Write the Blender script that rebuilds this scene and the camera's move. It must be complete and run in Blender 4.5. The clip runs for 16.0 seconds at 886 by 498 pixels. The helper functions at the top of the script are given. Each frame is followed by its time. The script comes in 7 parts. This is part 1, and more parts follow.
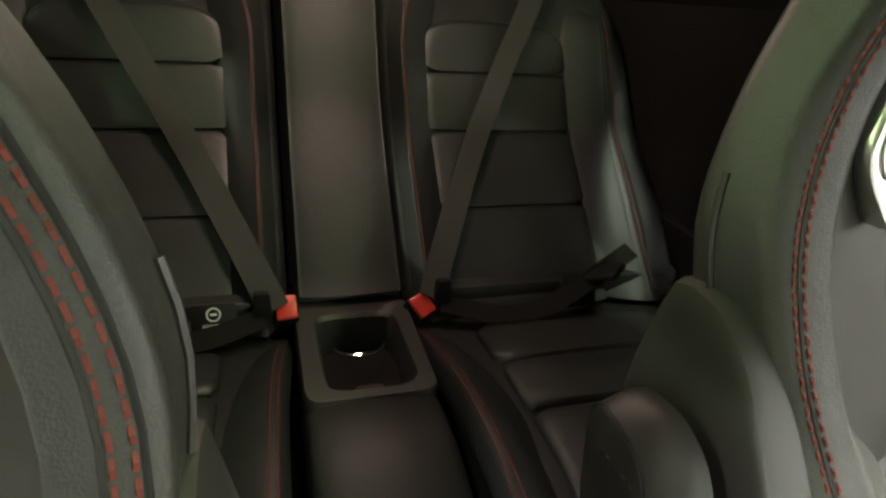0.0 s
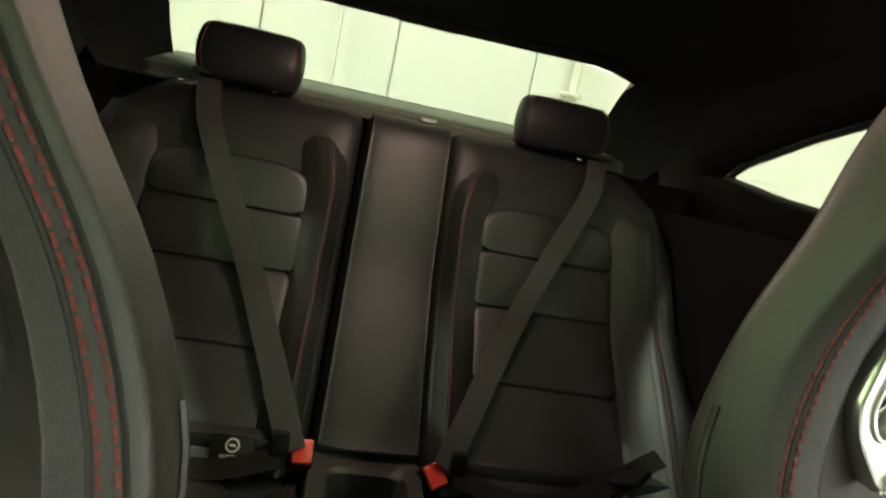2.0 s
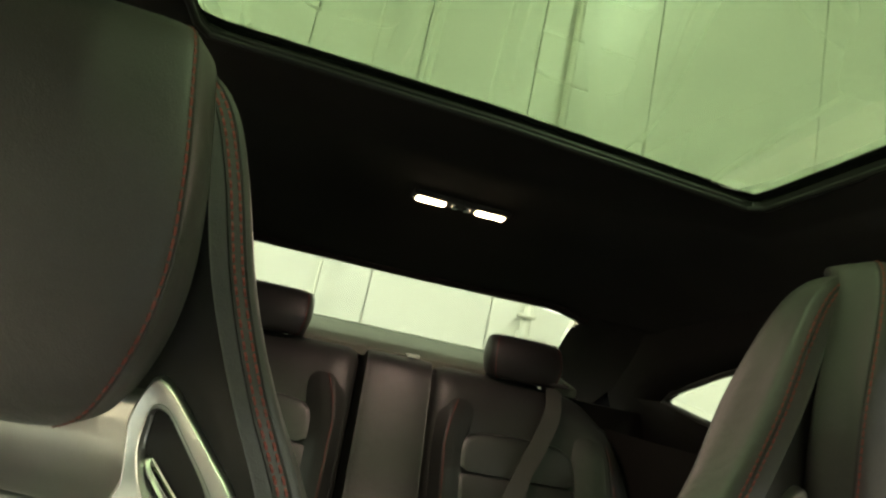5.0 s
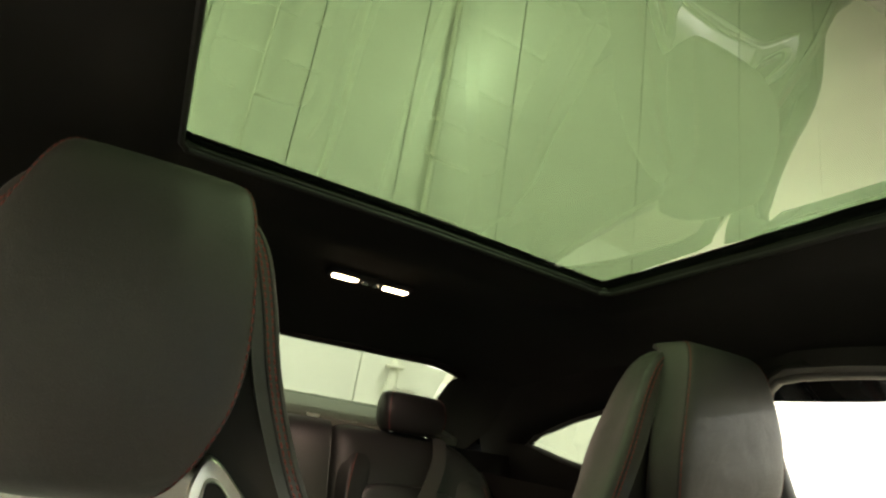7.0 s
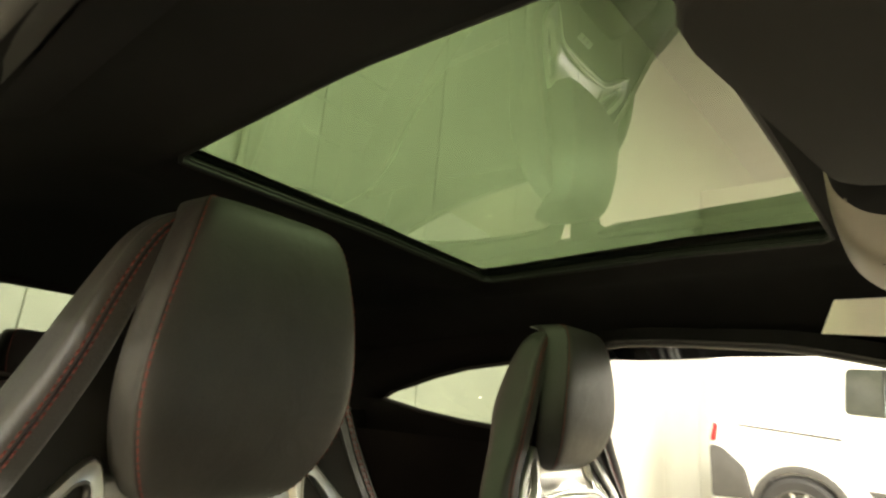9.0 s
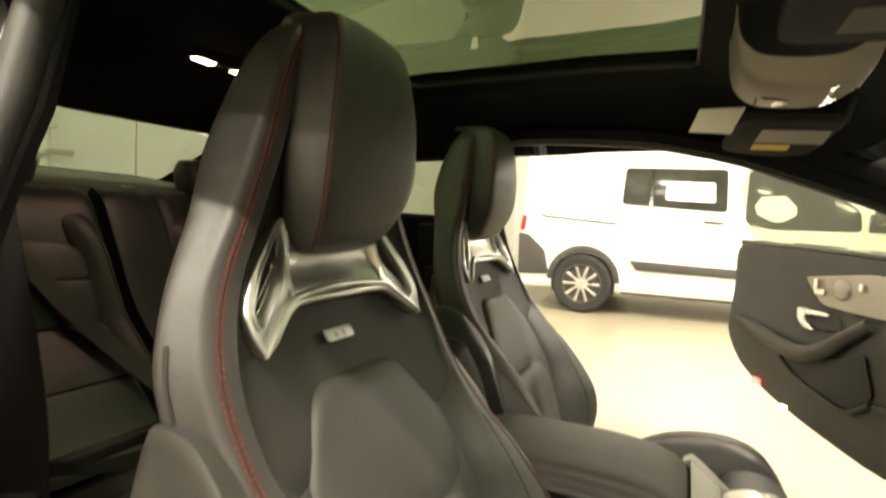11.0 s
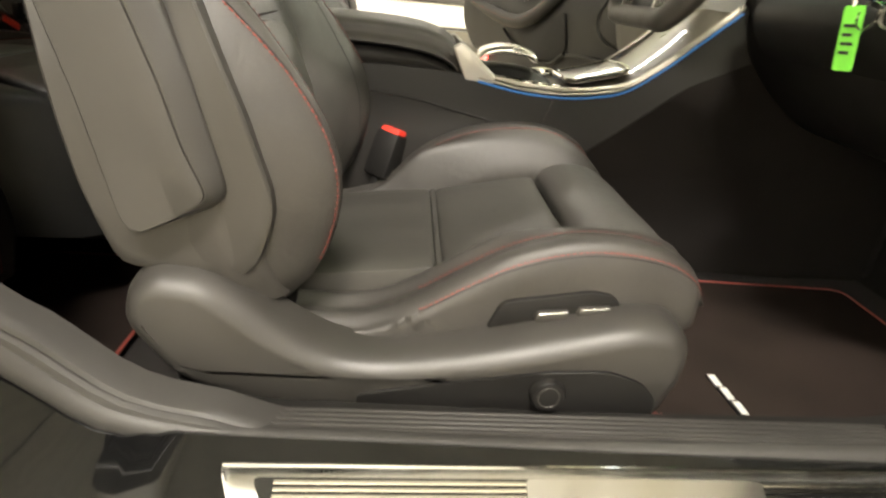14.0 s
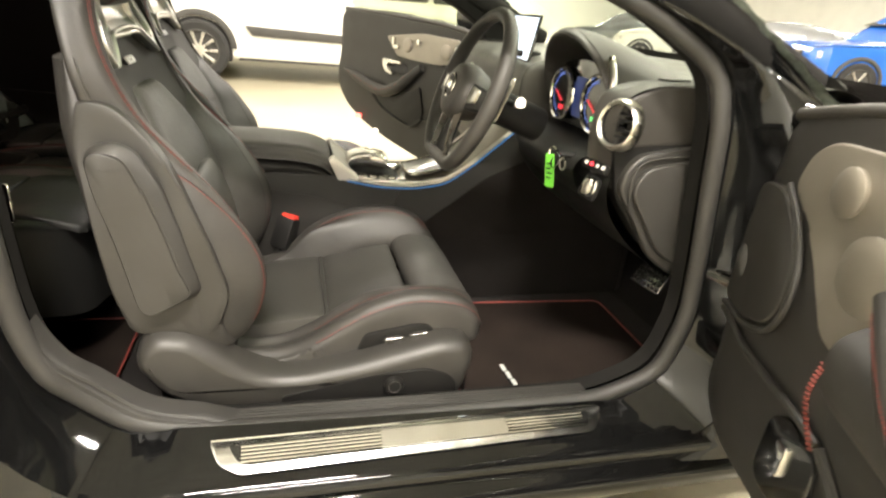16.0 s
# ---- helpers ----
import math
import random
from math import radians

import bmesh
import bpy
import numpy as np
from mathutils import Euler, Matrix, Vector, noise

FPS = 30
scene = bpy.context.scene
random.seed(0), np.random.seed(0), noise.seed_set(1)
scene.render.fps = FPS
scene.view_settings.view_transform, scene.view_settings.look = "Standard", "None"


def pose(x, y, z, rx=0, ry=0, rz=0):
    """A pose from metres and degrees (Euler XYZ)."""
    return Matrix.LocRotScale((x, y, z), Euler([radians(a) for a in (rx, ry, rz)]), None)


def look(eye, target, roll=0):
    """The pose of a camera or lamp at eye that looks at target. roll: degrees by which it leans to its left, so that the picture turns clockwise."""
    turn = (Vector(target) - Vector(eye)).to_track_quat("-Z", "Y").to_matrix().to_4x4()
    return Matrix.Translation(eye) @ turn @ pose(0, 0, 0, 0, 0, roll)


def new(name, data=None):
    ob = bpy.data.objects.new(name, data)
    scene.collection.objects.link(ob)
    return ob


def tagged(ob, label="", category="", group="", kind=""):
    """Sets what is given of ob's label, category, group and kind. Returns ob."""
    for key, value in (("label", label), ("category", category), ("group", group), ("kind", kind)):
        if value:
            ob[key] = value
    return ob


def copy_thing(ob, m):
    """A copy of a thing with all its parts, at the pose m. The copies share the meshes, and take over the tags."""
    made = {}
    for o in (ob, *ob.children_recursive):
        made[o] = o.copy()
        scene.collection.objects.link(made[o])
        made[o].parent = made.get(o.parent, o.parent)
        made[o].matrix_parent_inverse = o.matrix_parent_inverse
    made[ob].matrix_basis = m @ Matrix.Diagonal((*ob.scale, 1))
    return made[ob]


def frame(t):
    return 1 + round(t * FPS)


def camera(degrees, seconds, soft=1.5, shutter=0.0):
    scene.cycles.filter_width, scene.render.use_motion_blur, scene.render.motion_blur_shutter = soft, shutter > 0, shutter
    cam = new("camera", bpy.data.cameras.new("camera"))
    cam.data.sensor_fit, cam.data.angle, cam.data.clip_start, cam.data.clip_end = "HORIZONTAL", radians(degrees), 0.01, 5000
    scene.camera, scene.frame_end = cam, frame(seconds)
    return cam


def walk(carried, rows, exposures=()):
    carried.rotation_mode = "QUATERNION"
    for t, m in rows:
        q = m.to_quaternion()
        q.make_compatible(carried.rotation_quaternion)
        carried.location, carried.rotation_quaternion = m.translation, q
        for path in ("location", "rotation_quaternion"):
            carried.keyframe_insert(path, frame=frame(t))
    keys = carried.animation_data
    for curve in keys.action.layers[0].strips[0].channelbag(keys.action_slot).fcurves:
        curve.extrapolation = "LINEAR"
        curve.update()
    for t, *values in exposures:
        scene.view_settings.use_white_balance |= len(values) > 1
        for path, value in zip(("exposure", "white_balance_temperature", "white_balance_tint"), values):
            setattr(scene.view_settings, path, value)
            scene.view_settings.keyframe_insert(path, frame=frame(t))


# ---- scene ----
cam = camera(74.9, 16.0, soft=2.3, shutter=0.4)
PATH = [
    (0, (0.080, -0.178, 0.981), (-0.476, -1.898, 0.169), 4.4),
    (0.5, (0.071, -0.152, 0.982), (-0.382, -1.979, 0.307), 8),
    (1, (0.066, -0.146, 0.998), (-0.345, -2.027, 0.457), 10.5),
    (1.5, (0.060, -0.144, 1.006), (-0.312, -2.062, 0.579), 11.5),
    (2, (0.065, -0.140, 1.012), (-0.276, -2.082, 0.682), 11.9),
    (2.5, (0.074, -0.122, 1.016), (-0.235, -2.085, 0.791), 12.1),
    (3, (0.104, -0.096, 1.022), (-0.175, -2.074, 0.920), 11.9),
    (3.5, (0.120, -0.067, 1.040), (-0.140, -2.050, 1.054), 12.1),
    (4, (0.126, -0.024, 1.049), (-0.116, -2.003, 1.201), 12.3),
    (6.5, (0.268, 0.169, 1.065), (-0.394, -1.630, 1.635), 9.8),
    (7, (0.320, 0.197, 1.058), (-0.452, -1.544, 1.669), 9.3),
    (7.5, (0.376, 0.210, 1.061), (-0.525, -1.456, 1.705), 8.7),
    (8, (0.449, 0.211, 1.075), (-0.586, -1.366, 1.739), 8.1),
    (10.5, (0.942, 0.070, 1.078), (-0.886, -0.738, 1.128), 2.4),
    (11, (0.983, 0.048, 1.017), (-0.858, -0.726, 0.913), 2.6),
    (11.5, (1.005, -0.013, 0.915), (-0.842, -0.734, 0.659), 2.3),
    (12, (1.025, -0.032, 0.846), (-0.819, -0.686, 0.430), 0.2),
    (12.5, (1.068, -0.019, 0.811), (-0.795, -0.511, 0.275), 0.6),
    (13, (1.107, -0.002, 0.749), (-0.774, -0.262, 0.120), 1.7),
    (13.5, (1.184, -0.011, 0.729), (-0.675, -0.034, -0.008), 3.3),
    (14, (1.245, -0.016, 0.715), (-0.569, 0.133, -0.113), 4.9),
    (14.5, (1.313, -0.012, 0.764), (-0.455, 0.285, -0.123), 5.1),
    (15, (1.401, -0.035, 0.823), (-0.344, 0.402, -0.051), 5.4),
    (15.5, (1.537, -0.038, 0.931), (-0.212, 0.454, 0.094), 5.7),
    (16, (1.690, -0.035, 1.016), (-0.089, 0.470, 0.254), 5.5),
]
EXPOSURES = [(0, 0.97, 6000, 8), (2.5, 0.92, 6000, 7), (4.2, 0.9, 6050, 5), (6.3, 0.68, 6200, 8), (8.2, 0.62, 6300, 8), (10.3, -0.12, 7250, 11), (11.3, -0.26, 7050, 11), (12.5, -0.38, 6900, 12), (14, -0.06, 6600, 13), (16, -0.1, 6500, 13)]
walk(cam, [(t, look(eye, target, roll)) for t, eye, target, roll in PATH], EXPOSURES)

# ---- world and lights ----
world = bpy.data.worlds.new("hall_air")
scene.world = world
world.use_nodes = True
world.node_tree.nodes["Background"].inputs[0].default_value = (1.0, 0.95, 0.84, 1)
world.node_tree.nodes["Background"].inputs[1].default_value = 0.05


# ---- small tools ----
def node_mat(name):
    m = bpy.data.materials.new(name)
    m.use_nodes = True
    nt = m.node_tree
    return m, nt, nt.nodes["Principled BSDF"]


def surface(name, color, rough=0.5, metal=0.0, vary=0.25, scale=6.0, fine=600.0, bump=0.1, dist=0.0006,
            rough_vary=0.12, coat=0.0, spec=0.5, sheen=0.0, fine_kind="noise", second=None, crease=0.0):
    """A painted, plastic, leather or metal surface: colour varied at two scales, gloss varied, fine relief."""
    m, nt, b = node_mat(name)
    N, L = nt.nodes, nt.links
    co = N.new("ShaderNodeTexCoord")
    big = N.new("ShaderNodeTexNoise")
    big.inputs["Scale"].default_value, big.inputs["Detail"].default_value = scale, 5
    L.new(co.outputs["Object"], big.inputs["Vector"])
    if fine_kind == "cells":
        small = N.new("ShaderNodeTexVoronoi")
        small.inputs["Scale"].default_value = fine
        fine_out = small.outputs["Distance"]
    else:
        small = N.new("ShaderNodeTexNoise")
        small.inputs["Scale"].default_value, small.inputs["Detail"].default_value = fine, 3
        fine_out = small.outputs["Fac"]
    L.new(co.outputs["Object"], small.inputs["Vector"])
    ramp = N.new("ShaderNodeValToRGB")
    lo = [c * (1 - vary) for c in color]
    hi = list(second) if second else [min(1, c * (1 + vary)) for c in color]
    ramp.color_ramp.elements[0].position, ramp.color_ramp.elements[0].color = 0.3, (*lo, 1)
    ramp.color_ramp.elements[1].position, ramp.color_ramp.elements[1].color = 0.72, (*hi, 1)
    mix = N.new("ShaderNodeMath")
    mix.operation = "MULTIPLY_ADD"
    mix.inputs[1].default_value = 0.25
    L.new(fine_out, mix.inputs[0])
    L.new(big.outputs["Fac"], mix.inputs[2])
    sub = N.new("ShaderNodeMath")
    sub.operation = "SUBTRACT"
    sub.inputs[1].default_value = 0.1
    L.new(mix.outputs[0], sub.inputs[0])
    L.new(sub.outputs[0], ramp.inputs[0])
    L.new(ramp.outputs[0], b.inputs["Base Color"])
    rr = N.new("ShaderNodeMapRange")
    rr.inputs["To Min"].default_value = max(0.02, rough - rough_vary)
    rr.inputs["To Max"].default_value = min(1, rough + rough_vary)
    L.new(big.outputs["Fac"], rr.inputs["Value"])
    L.new(rr.outputs[0], b.inputs["Roughness"])
    b.inputs["Metallic"].default_value = metal
    b.inputs["Coat Weight"].default_value = coat
    b.inputs["Coat Roughness"].default_value = 0.05
    b.inputs["Specular IOR Level"].default_value = spec
    if sheen:
        b.inputs["Sheen Weight"].default_value = sheen
    if bump:
        bp = N.new("ShaderNodeBump")
        bp.inputs["Strength"].default_value, bp.inputs["Distance"].default_value = bump, dist
        L.new(fine_out, bp.inputs["Height"])
        if crease:  # soft creases of a stretched hide
            cr = N.new("ShaderNodeTexNoise")
            cr.inputs["Scale"].default_value, cr.inputs["Detail"].default_value, cr.inputs["Distortion"].default_value = 26, 4, 0.8
            L.new(co.outputs["Object"], cr.inputs["Vector"])
            b2 = N.new("ShaderNodeBump")
            b2.inputs["Strength"].default_value, b2.inputs["Distance"].default_value = crease, 0.006
            L.new(cr.outputs["Fac"], b2.inputs["Height"])
            L.new(b2.outputs[0], bp.inputs["Normal"])
        L.new(bp.outputs[0], b.inputs["Normal"])
    return m


def glow(name, color, strength):
    m, nt, b = node_mat(name)
    b.inputs["Base Color"].default_value = (*color, 1)
    b.inputs["Emission Color"].default_value = (*color, 1)
    b.inputs["Emission Strength"].default_value = strength
    return m


def pane_mat(name, tint, gloss=1.0, rough=0.0):
    """Thin glass: tinted straight-through light, with mirror gloss by Fresnel."""
    m, nt, b = node_mat(name)
    N, L = nt.nodes, nt.links
    N.remove(b)
    tr, gl, fr, mx = (N.new("ShaderNodeBsdfTransparent"), N.new("ShaderNodeBsdfGlossy"),
                      N.new("ShaderNodeFresnel"), N.new("ShaderNodeMixShader"))
    tr.inputs[0].default_value = (*tint, 1)
    gl.inputs["Color"].default_value = (gloss, gloss, gloss, 1)
    gl.inputs["Roughness"].default_value = rough
    fr.inputs["IOR"].default_value = 1.52
    L.new(fr.outputs[0], mx.inputs[0])
    L.new(tr.outputs[0], mx.inputs[1])
    L.new(gl.outputs[0], mx.inputs[2])
    L.new(mx.outputs[0], N["Material Output"].inputs[0])
    return m


def thing(name, at=(0, 0, 0), label="", category="", group="", kind=""):
    ob = new(name)
    ob.empty_display_size = 0.05
    ob.location = at
    bpy.context.view_layer.update()
    return tagged(ob, label, category, group, kind)


def link_mesh(name, bm, material, smooth=True, facing=None):
    bmesh.ops.recalc_face_normals(bm, faces=bm.faces)
    if facing:  # a single sheet: its front side looks to that place
        bm.faces.ensure_lookup_table()
        if sum(f.normal.dot(Vector(facing) - f.calc_center_median()) * f.calc_area() for f in bm.faces) < 0:
            bmesh.ops.reverse_faces(bm, faces=bm.faces)
    me = bpy.data.meshes.new(name)
    bm.to_mesh(me)
    bm.free()
    me.materials.append(material)
    for p in me.polygons:
        p.use_smooth = smooth
    if smooth:
        me.set_sharp_from_angle(angle=radians(40))
    return new(name, me)


def part(name, bm, material, parent, label="", smooth=True, facing=None):
    """One mesh, given in world places, linked under its thing."""
    ob = link_mesh(name, bm, material, smooth, facing)
    while parent.parent is not None and parent.parent.parent is not None:  # no fourth level
        parent = parent.parent
    ob.parent = parent
    m, up = Matrix(), parent
    while up is not None:
        m, up = up.matrix_basis @ m, up.parent
    ob.data.transform(m.inverted())
    return tagged(ob, label)


def pane(name, bm, material, parent, facing, label="", clear=True):
    """A sheet of glass that lets light through; tinted ones shade what lies behind."""
    ob = part(name, bm, material, parent, label, facing=facing)
    ob.visible_shadow = not clear
    return ob


def curve_through(points, n, closed=False):
    """n places on a smooth curve through the points."""
    p = np.array(points, float)
    k = len(p)
    if closed:
        q = np.vstack([p[-1:], p, p[:2]])
        t = np.arange(n) * k / n
    else:
        q = np.vstack([2 * p[0] - p[1], p, 2 * p[-1] - p[-2]])
        t = np.linspace(0, k - 1, n)
    i = np.minimum(t.astype(int), k - 1 if closed else max(k - 2, 0))
    f = (t - i)[:, None]
    a, b, c, d = q[i], q[i + 1], q[i + 2], q[np.minimum(i + 3, len(q) - 1)]
    return 0.5 * (2 * b + (c - a) * f + (2 * a - 5 * b + 4 * c - d) * f ** 2 + (3 * b - a - 3 * c + d) * f ** 3)


def grid(sections, nu, nv, closed=True):
    """Smooth grid (nv, nu, 3) over sections of equal length."""
    rows = np.array([curve_through(s, nu, closed) for s in sections])
    return np.stack([curve_through(rows[:, j], nv) for j in range(nu)], axis=1)


def grid_mesh(g, closed=True, caps=True, bm=None):
    bm = bm or bmesh.new()
    nv, nu = g.shape[:2]
    v = [[bm.verts.new(g[i, j]) for j in range(nu)] for i in range(nv)]
    for i in range(nv - 1):
        for j in range(nu if closed else nu - 1):
            bm.faces.new((v[i][j], v[i][(j + 1) % nu], v[i + 1][(j + 1) % nu], v[i + 1][j]))
    if closed and caps:
        for row, end in ((v[0], g[0]), (v[-1], g[-1])):
            c = bm.verts.new(end.mean(axis=0))
            for j in range(nu):
                bm.faces.new((row[j], row[(j + 1) % nu], c))
    return bm


def loft(sections, nu=32, nv=32, closed=True, caps=True):
    return grid_mesh(grid(sections, nu, nv, closed), closed, caps)


def thick(bm, d):
    """Gives a sheet thickness."""
    bmesh.ops.recalc_face_normals(bm, faces=bm.faces)
    bmesh.ops.solidify(bm, geom=bm.faces[:] + bm.edges[:] + bm.verts[:], thickness=d)
    return bm


def box(x0, x1, y0, y1, z0, z1, bevel=0.0, seg=2):
    bm = bmesh.new()
    bmesh.ops.create_cube(bm, size=1)
    for v in bm.verts:
        v.co = ((x0 + x1) / 2 + v.co.x * (x1 - x0), (y0 + y1) / 2 + v.co.y * (y1 - y0), (z0 + z1) / 2 + v.co.z * (z1 - z0))
    if bevel:
        bmesh.ops.bevel(bm, geom=bm.edges[:], offset=bevel, segments=seg, affect="EDGES", profile=0.5)
    return bm


def slab(outline, depth, place, bevel=0.0, seg=2):
    """A plate with that outline (a, b); place(a, b, c) gives its world place, c from 0 to depth."""
    bm = bmesh.new()
    face = bm.faces.new([bm.verts.new((a, b, 0)) for a, b in outline])
    ext = bmesh.ops.extrude_face_region(bm, geom=[face])
    tops = [e for e in ext["geom"] if isinstance(e, bmesh.types.BMVert)]
    for v in tops:
        v.co.z = depth
    if bevel:
        edges = [e for e in bm.edges if abs(e.verts[0].co.z - depth) < 1e-6 and abs(e.verts[1].co.z - depth) < 1e-6]
        bmesh.ops.bevel(bm, geom=edges, offset=bevel, segments=seg, affect="EDGES", profile=0.5)
    for v in bm.verts:
        v.co = place(*v.co)
    return bm


def tube(path, r, n=8, closed=False, flat=1.0):
    """A bar along a path; r a radius or one for each place; flat squeezes it along the second axis."""
    p = np.array(path, float)
    k = len(p)
    r = np.full(k, r) if np.isscalar(r) else np.array(r)
    t = np.roll(p, -1, 0) - np.roll(p, 1, 0) if closed else np.gradient(p, axis=0)
    t /= np.linalg.norm(t, axis=1)[:, None] + 1e-12
    up = np.array([0.0, 0.0, 1.0]) if abs(t[0][2]) < 0.9 else np.array([1.0, 0.0, 0.0])
    rings = []
    for i in range(k):
        s = np.cross(t[i], up)
        s /= np.linalg.norm(s) + 1e-12
        up = np.cross(s, t[i])
        a = np.arange(n) * 2 * np.pi / n
        rings.append(p[i] + r[i] * (np.cos(a)[:, None] * s + flat * np.sin(a)[:, None] * up))
    g = np.array(rings)
    if closed:
        g = np.vstack([g, g[:1]])
        return grid_mesh(g, True, False)
    return grid_mesh(g, True, True)


def lathe(profile, place, n=24, caps=True):
    """Turned body: profile rows (radius, height); place(x, y, h)."""
    bm = bmesh.new()
    a = np.arange(n) * 2 * np.pi / n
    g = np.array([[place(r * math.cos(b), r * math.sin(b), h) for b in a] for r, h in profile])
    return grid_mesh(g, True, caps, bm)


def add_box(bm, c, sx, sy, sz, turn=None):
    m = Matrix.Translation(c) @ (turn.to_4x4() if turn else Matrix()) @ Matrix.Diagonal((sx, sy, sz, 1))
    bmesh.ops.create_cube(bm, size=1, matrix=m)


def dashes(path, normals, length=0.0044, gap=0.0014, width=0.0012, high=0.0009):
    """A row of thread stitches along a path that lies on a surface."""
    p, nn = np.array(path, float), np.array(normals, float)
    step = np.linalg.norm(np.diff(p, axis=0), axis=1)
    s = np.concatenate([[0], np.cumsum(step)])
    verts, faces = [], []
    for a in np.arange(0, s[-1] - length, length + gap):
        e0, e1 = [np.array([np.interp(a + k, s, p[:, i]) for i in range(3)]) for k in (0, length)]
        n = np.array([np.interp(a, s, nn[:, i]) for i in range(3)])
        n /= np.linalg.norm(n) + 1e-9
        side = np.cross(e1 - e0, n)
        side *= width / 2 / (np.linalg.norm(side) + 1e-12)
        k = len(verts)
        mid = (e0 + e1) / 2
        verts += [e0 - side, e0 + side, e1 + side, e1 - side, mid - side + n * high, mid + side + n * high]
        faces += [(k, k + 1, k + 5, k + 4), (k + 3, k + 4, k + 5, k + 2), (k, k + 4, k + 3), (k + 1, k + 2, k + 5)]
    bm = bmesh.new()
    v = [bm.verts.new(c) for c in verts]
    for f in faces:
        bm.faces.new([v[i] for i in f])
    return bm


def grid_normals(g):
    du, dv = np.gradient(g, axis=1), np.gradient(g, axis=0)
    n = np.cross(du, dv)
    return n / (np.linalg.norm(n, axis=2)[:, :, None] + 1e-12)


def by_angle(loop, n, centre):
    """n places on a loop (a, b), at even angles round the centre."""
    p = np.array(loop, float)
    dense = np.vstack([np.linspace(p[i], p[(i + 1) % len(p)], 60, endpoint=False) for i in range(len(p))])
    ang = np.unwrap(np.arctan2(dense[:, 1] - centre[1], dense[:, 0] - centre[0]))
    if ang[-1] < ang[0]:
        dense, ang = dense[::-1], ang[::-1]
    ang = ang - ang[0] + math.atan2(dense[0, 1] - centre[1], dense[0, 0] - centre[0])
    want = -np.pi + np.arange(n) * 2 * np.pi / n
    want = ang[0] + (want - ang[0]) % (2 * np.pi)
    full = np.append(ang, ang[0] + 2 * np.pi)
    loop2 = np.vstack([dense, dense[:1]])
    return np.stack([np.interp(want, full, loop2[:, 0]), np.interp(want, full, loop2[:, 1])], axis=1)


def rings_mesh(rings, closed_section=False):
    g = np.array(rings)
    if closed_section:
        g = np.vstack([g, g[:1]])
    return grid_mesh(g, True, False)


def rounded(points, r, n=5):
    """Outline with its corners cut round."""
    p = [np.array(q, float) for q in points]
    out = []
    for i, b in enumerate(p):
        a, c = p[i - 1], p[(i + 1) % len(p)]
        da, dc = a - b, c - b
        la, lc = np.linalg.norm(da), np.linalg.norm(dc)
        k = min(r, la * 0.45, lc * 0.45)
        s, e = b + da / la * k, b + dc / lc * k
        for t in np.linspace(0, 1, n):
            out.append((1 - t) ** 2 * s + 2 * t * (1 - t) * b + t * t * e)
    return [tuple(float(v) for v in q) for q in out]


def words(name, text, size, m, material, parent, depth=0.0005, label=""):
    """Raised lettering in the built-in font; m its pose."""
    cu = bpy.data.curves.new(name, "FONT")
    cu.body, cu.size, cu.extrude, cu.align_x, cu.align_y = text, size, depth, "CENTER", "CENTER"
    tmp = bpy.data.objects.new(name, cu)
    scene.collection.objects.link(tmp)
    me = bpy.data.meshes.new_from_object(tmp.evaluated_get(bpy.context.evaluated_depsgraph_get()))
    bpy.data.objects.remove(tmp)
    bm = bmesh.new()
    bm.from_mesh(me)
    bm.transform(m)
    return part(name, bm, material, parent, label, smooth=False)


# ---- materials ----
leather = surface("black_leather", (0.033, 0.0305, 0.0275), 0.50, spec=0.5, scale=9, fine=900, bump=0.28, dist=0.0006, vary=0.25, fine_kind="cells", crease=0.22)
# rear pads: the front hide again, darkened to stand for the dim rear cabin
rear_pad_shaded = surface("black_pad_leather_rear_shade", (0.0155, 0.0155, 0.015), 0.46, scale=11, fine=1500, bump=0.2, dist=0.0004, vary=0.25, fine_kind="cells", crease=0.15)
leather_pad = surface("black_leather_pad", (0.036, 0.034, 0.030), 0.55, spec=0.42, scale=11, fine=1500, bump=0.2, dist=0.0004, vary=0.2, fine_kind="cells", crease=0.12)
# same hide as black_leather, shade of the rear cabin put into its colour
rear_leather_shaded = surface("black_leather_rear_shade", (0.0150, 0.0150, 0.0145), 0.46, scale=9, fine=1200, bump=0.22, dist=0.0005, vary=0.25, spec=0.36, fine_kind="cells", crease=0.15)
soft_plastic = surface("dark_grey_soft_plastic", (0.030, 0.028, 0.025), 0.45, scale=12, fine=1600, bump=0.15, vary=0.12)
shell_plastic = surface("grey_shell_plastic", (0.032, 0.030, 0.027), 0.5, scale=12, fine=1800, bump=0.15, vary=0.1)
black_plastic = surface("black_plastic", (0.010, 0.0095, 0.009), 0.5, scale=12, fine=900, bump=0.1, vary=0.2, spec=0.22)
rubber = surface("grey_rubber_seal", (0.027, 0.0254, 0.023), 0.58, scale=14, fine=900, bump=0.08, vary=0.15)
carpet = surface("black_carpet", (0.0085, 0.0068, 0.006), 0.95, scale=7, fine=2200, bump=0.6, dist=0.0015, vary=0.35, sheen=0.05, spec=0.1)
mat_carpet = surface("dark_brown_mat_pile", (0.017, 0.0122, 0.0102), 0.95, scale=8, fine=2000, bump=0.6, dist=0.0015, vary=0.3, spec=0.1)
lining = surface("black_roof_lining", (0.012, 0.0113, 0.0106), 0.95, scale=8, fine=1500, bump=0.25, vary=0.2, spec=0.1)
thread = surface("red_thread", (0.15, 0.026, 0.018), 0.7, scale=60, fine=3000, bump=0.1, vary=0.2)
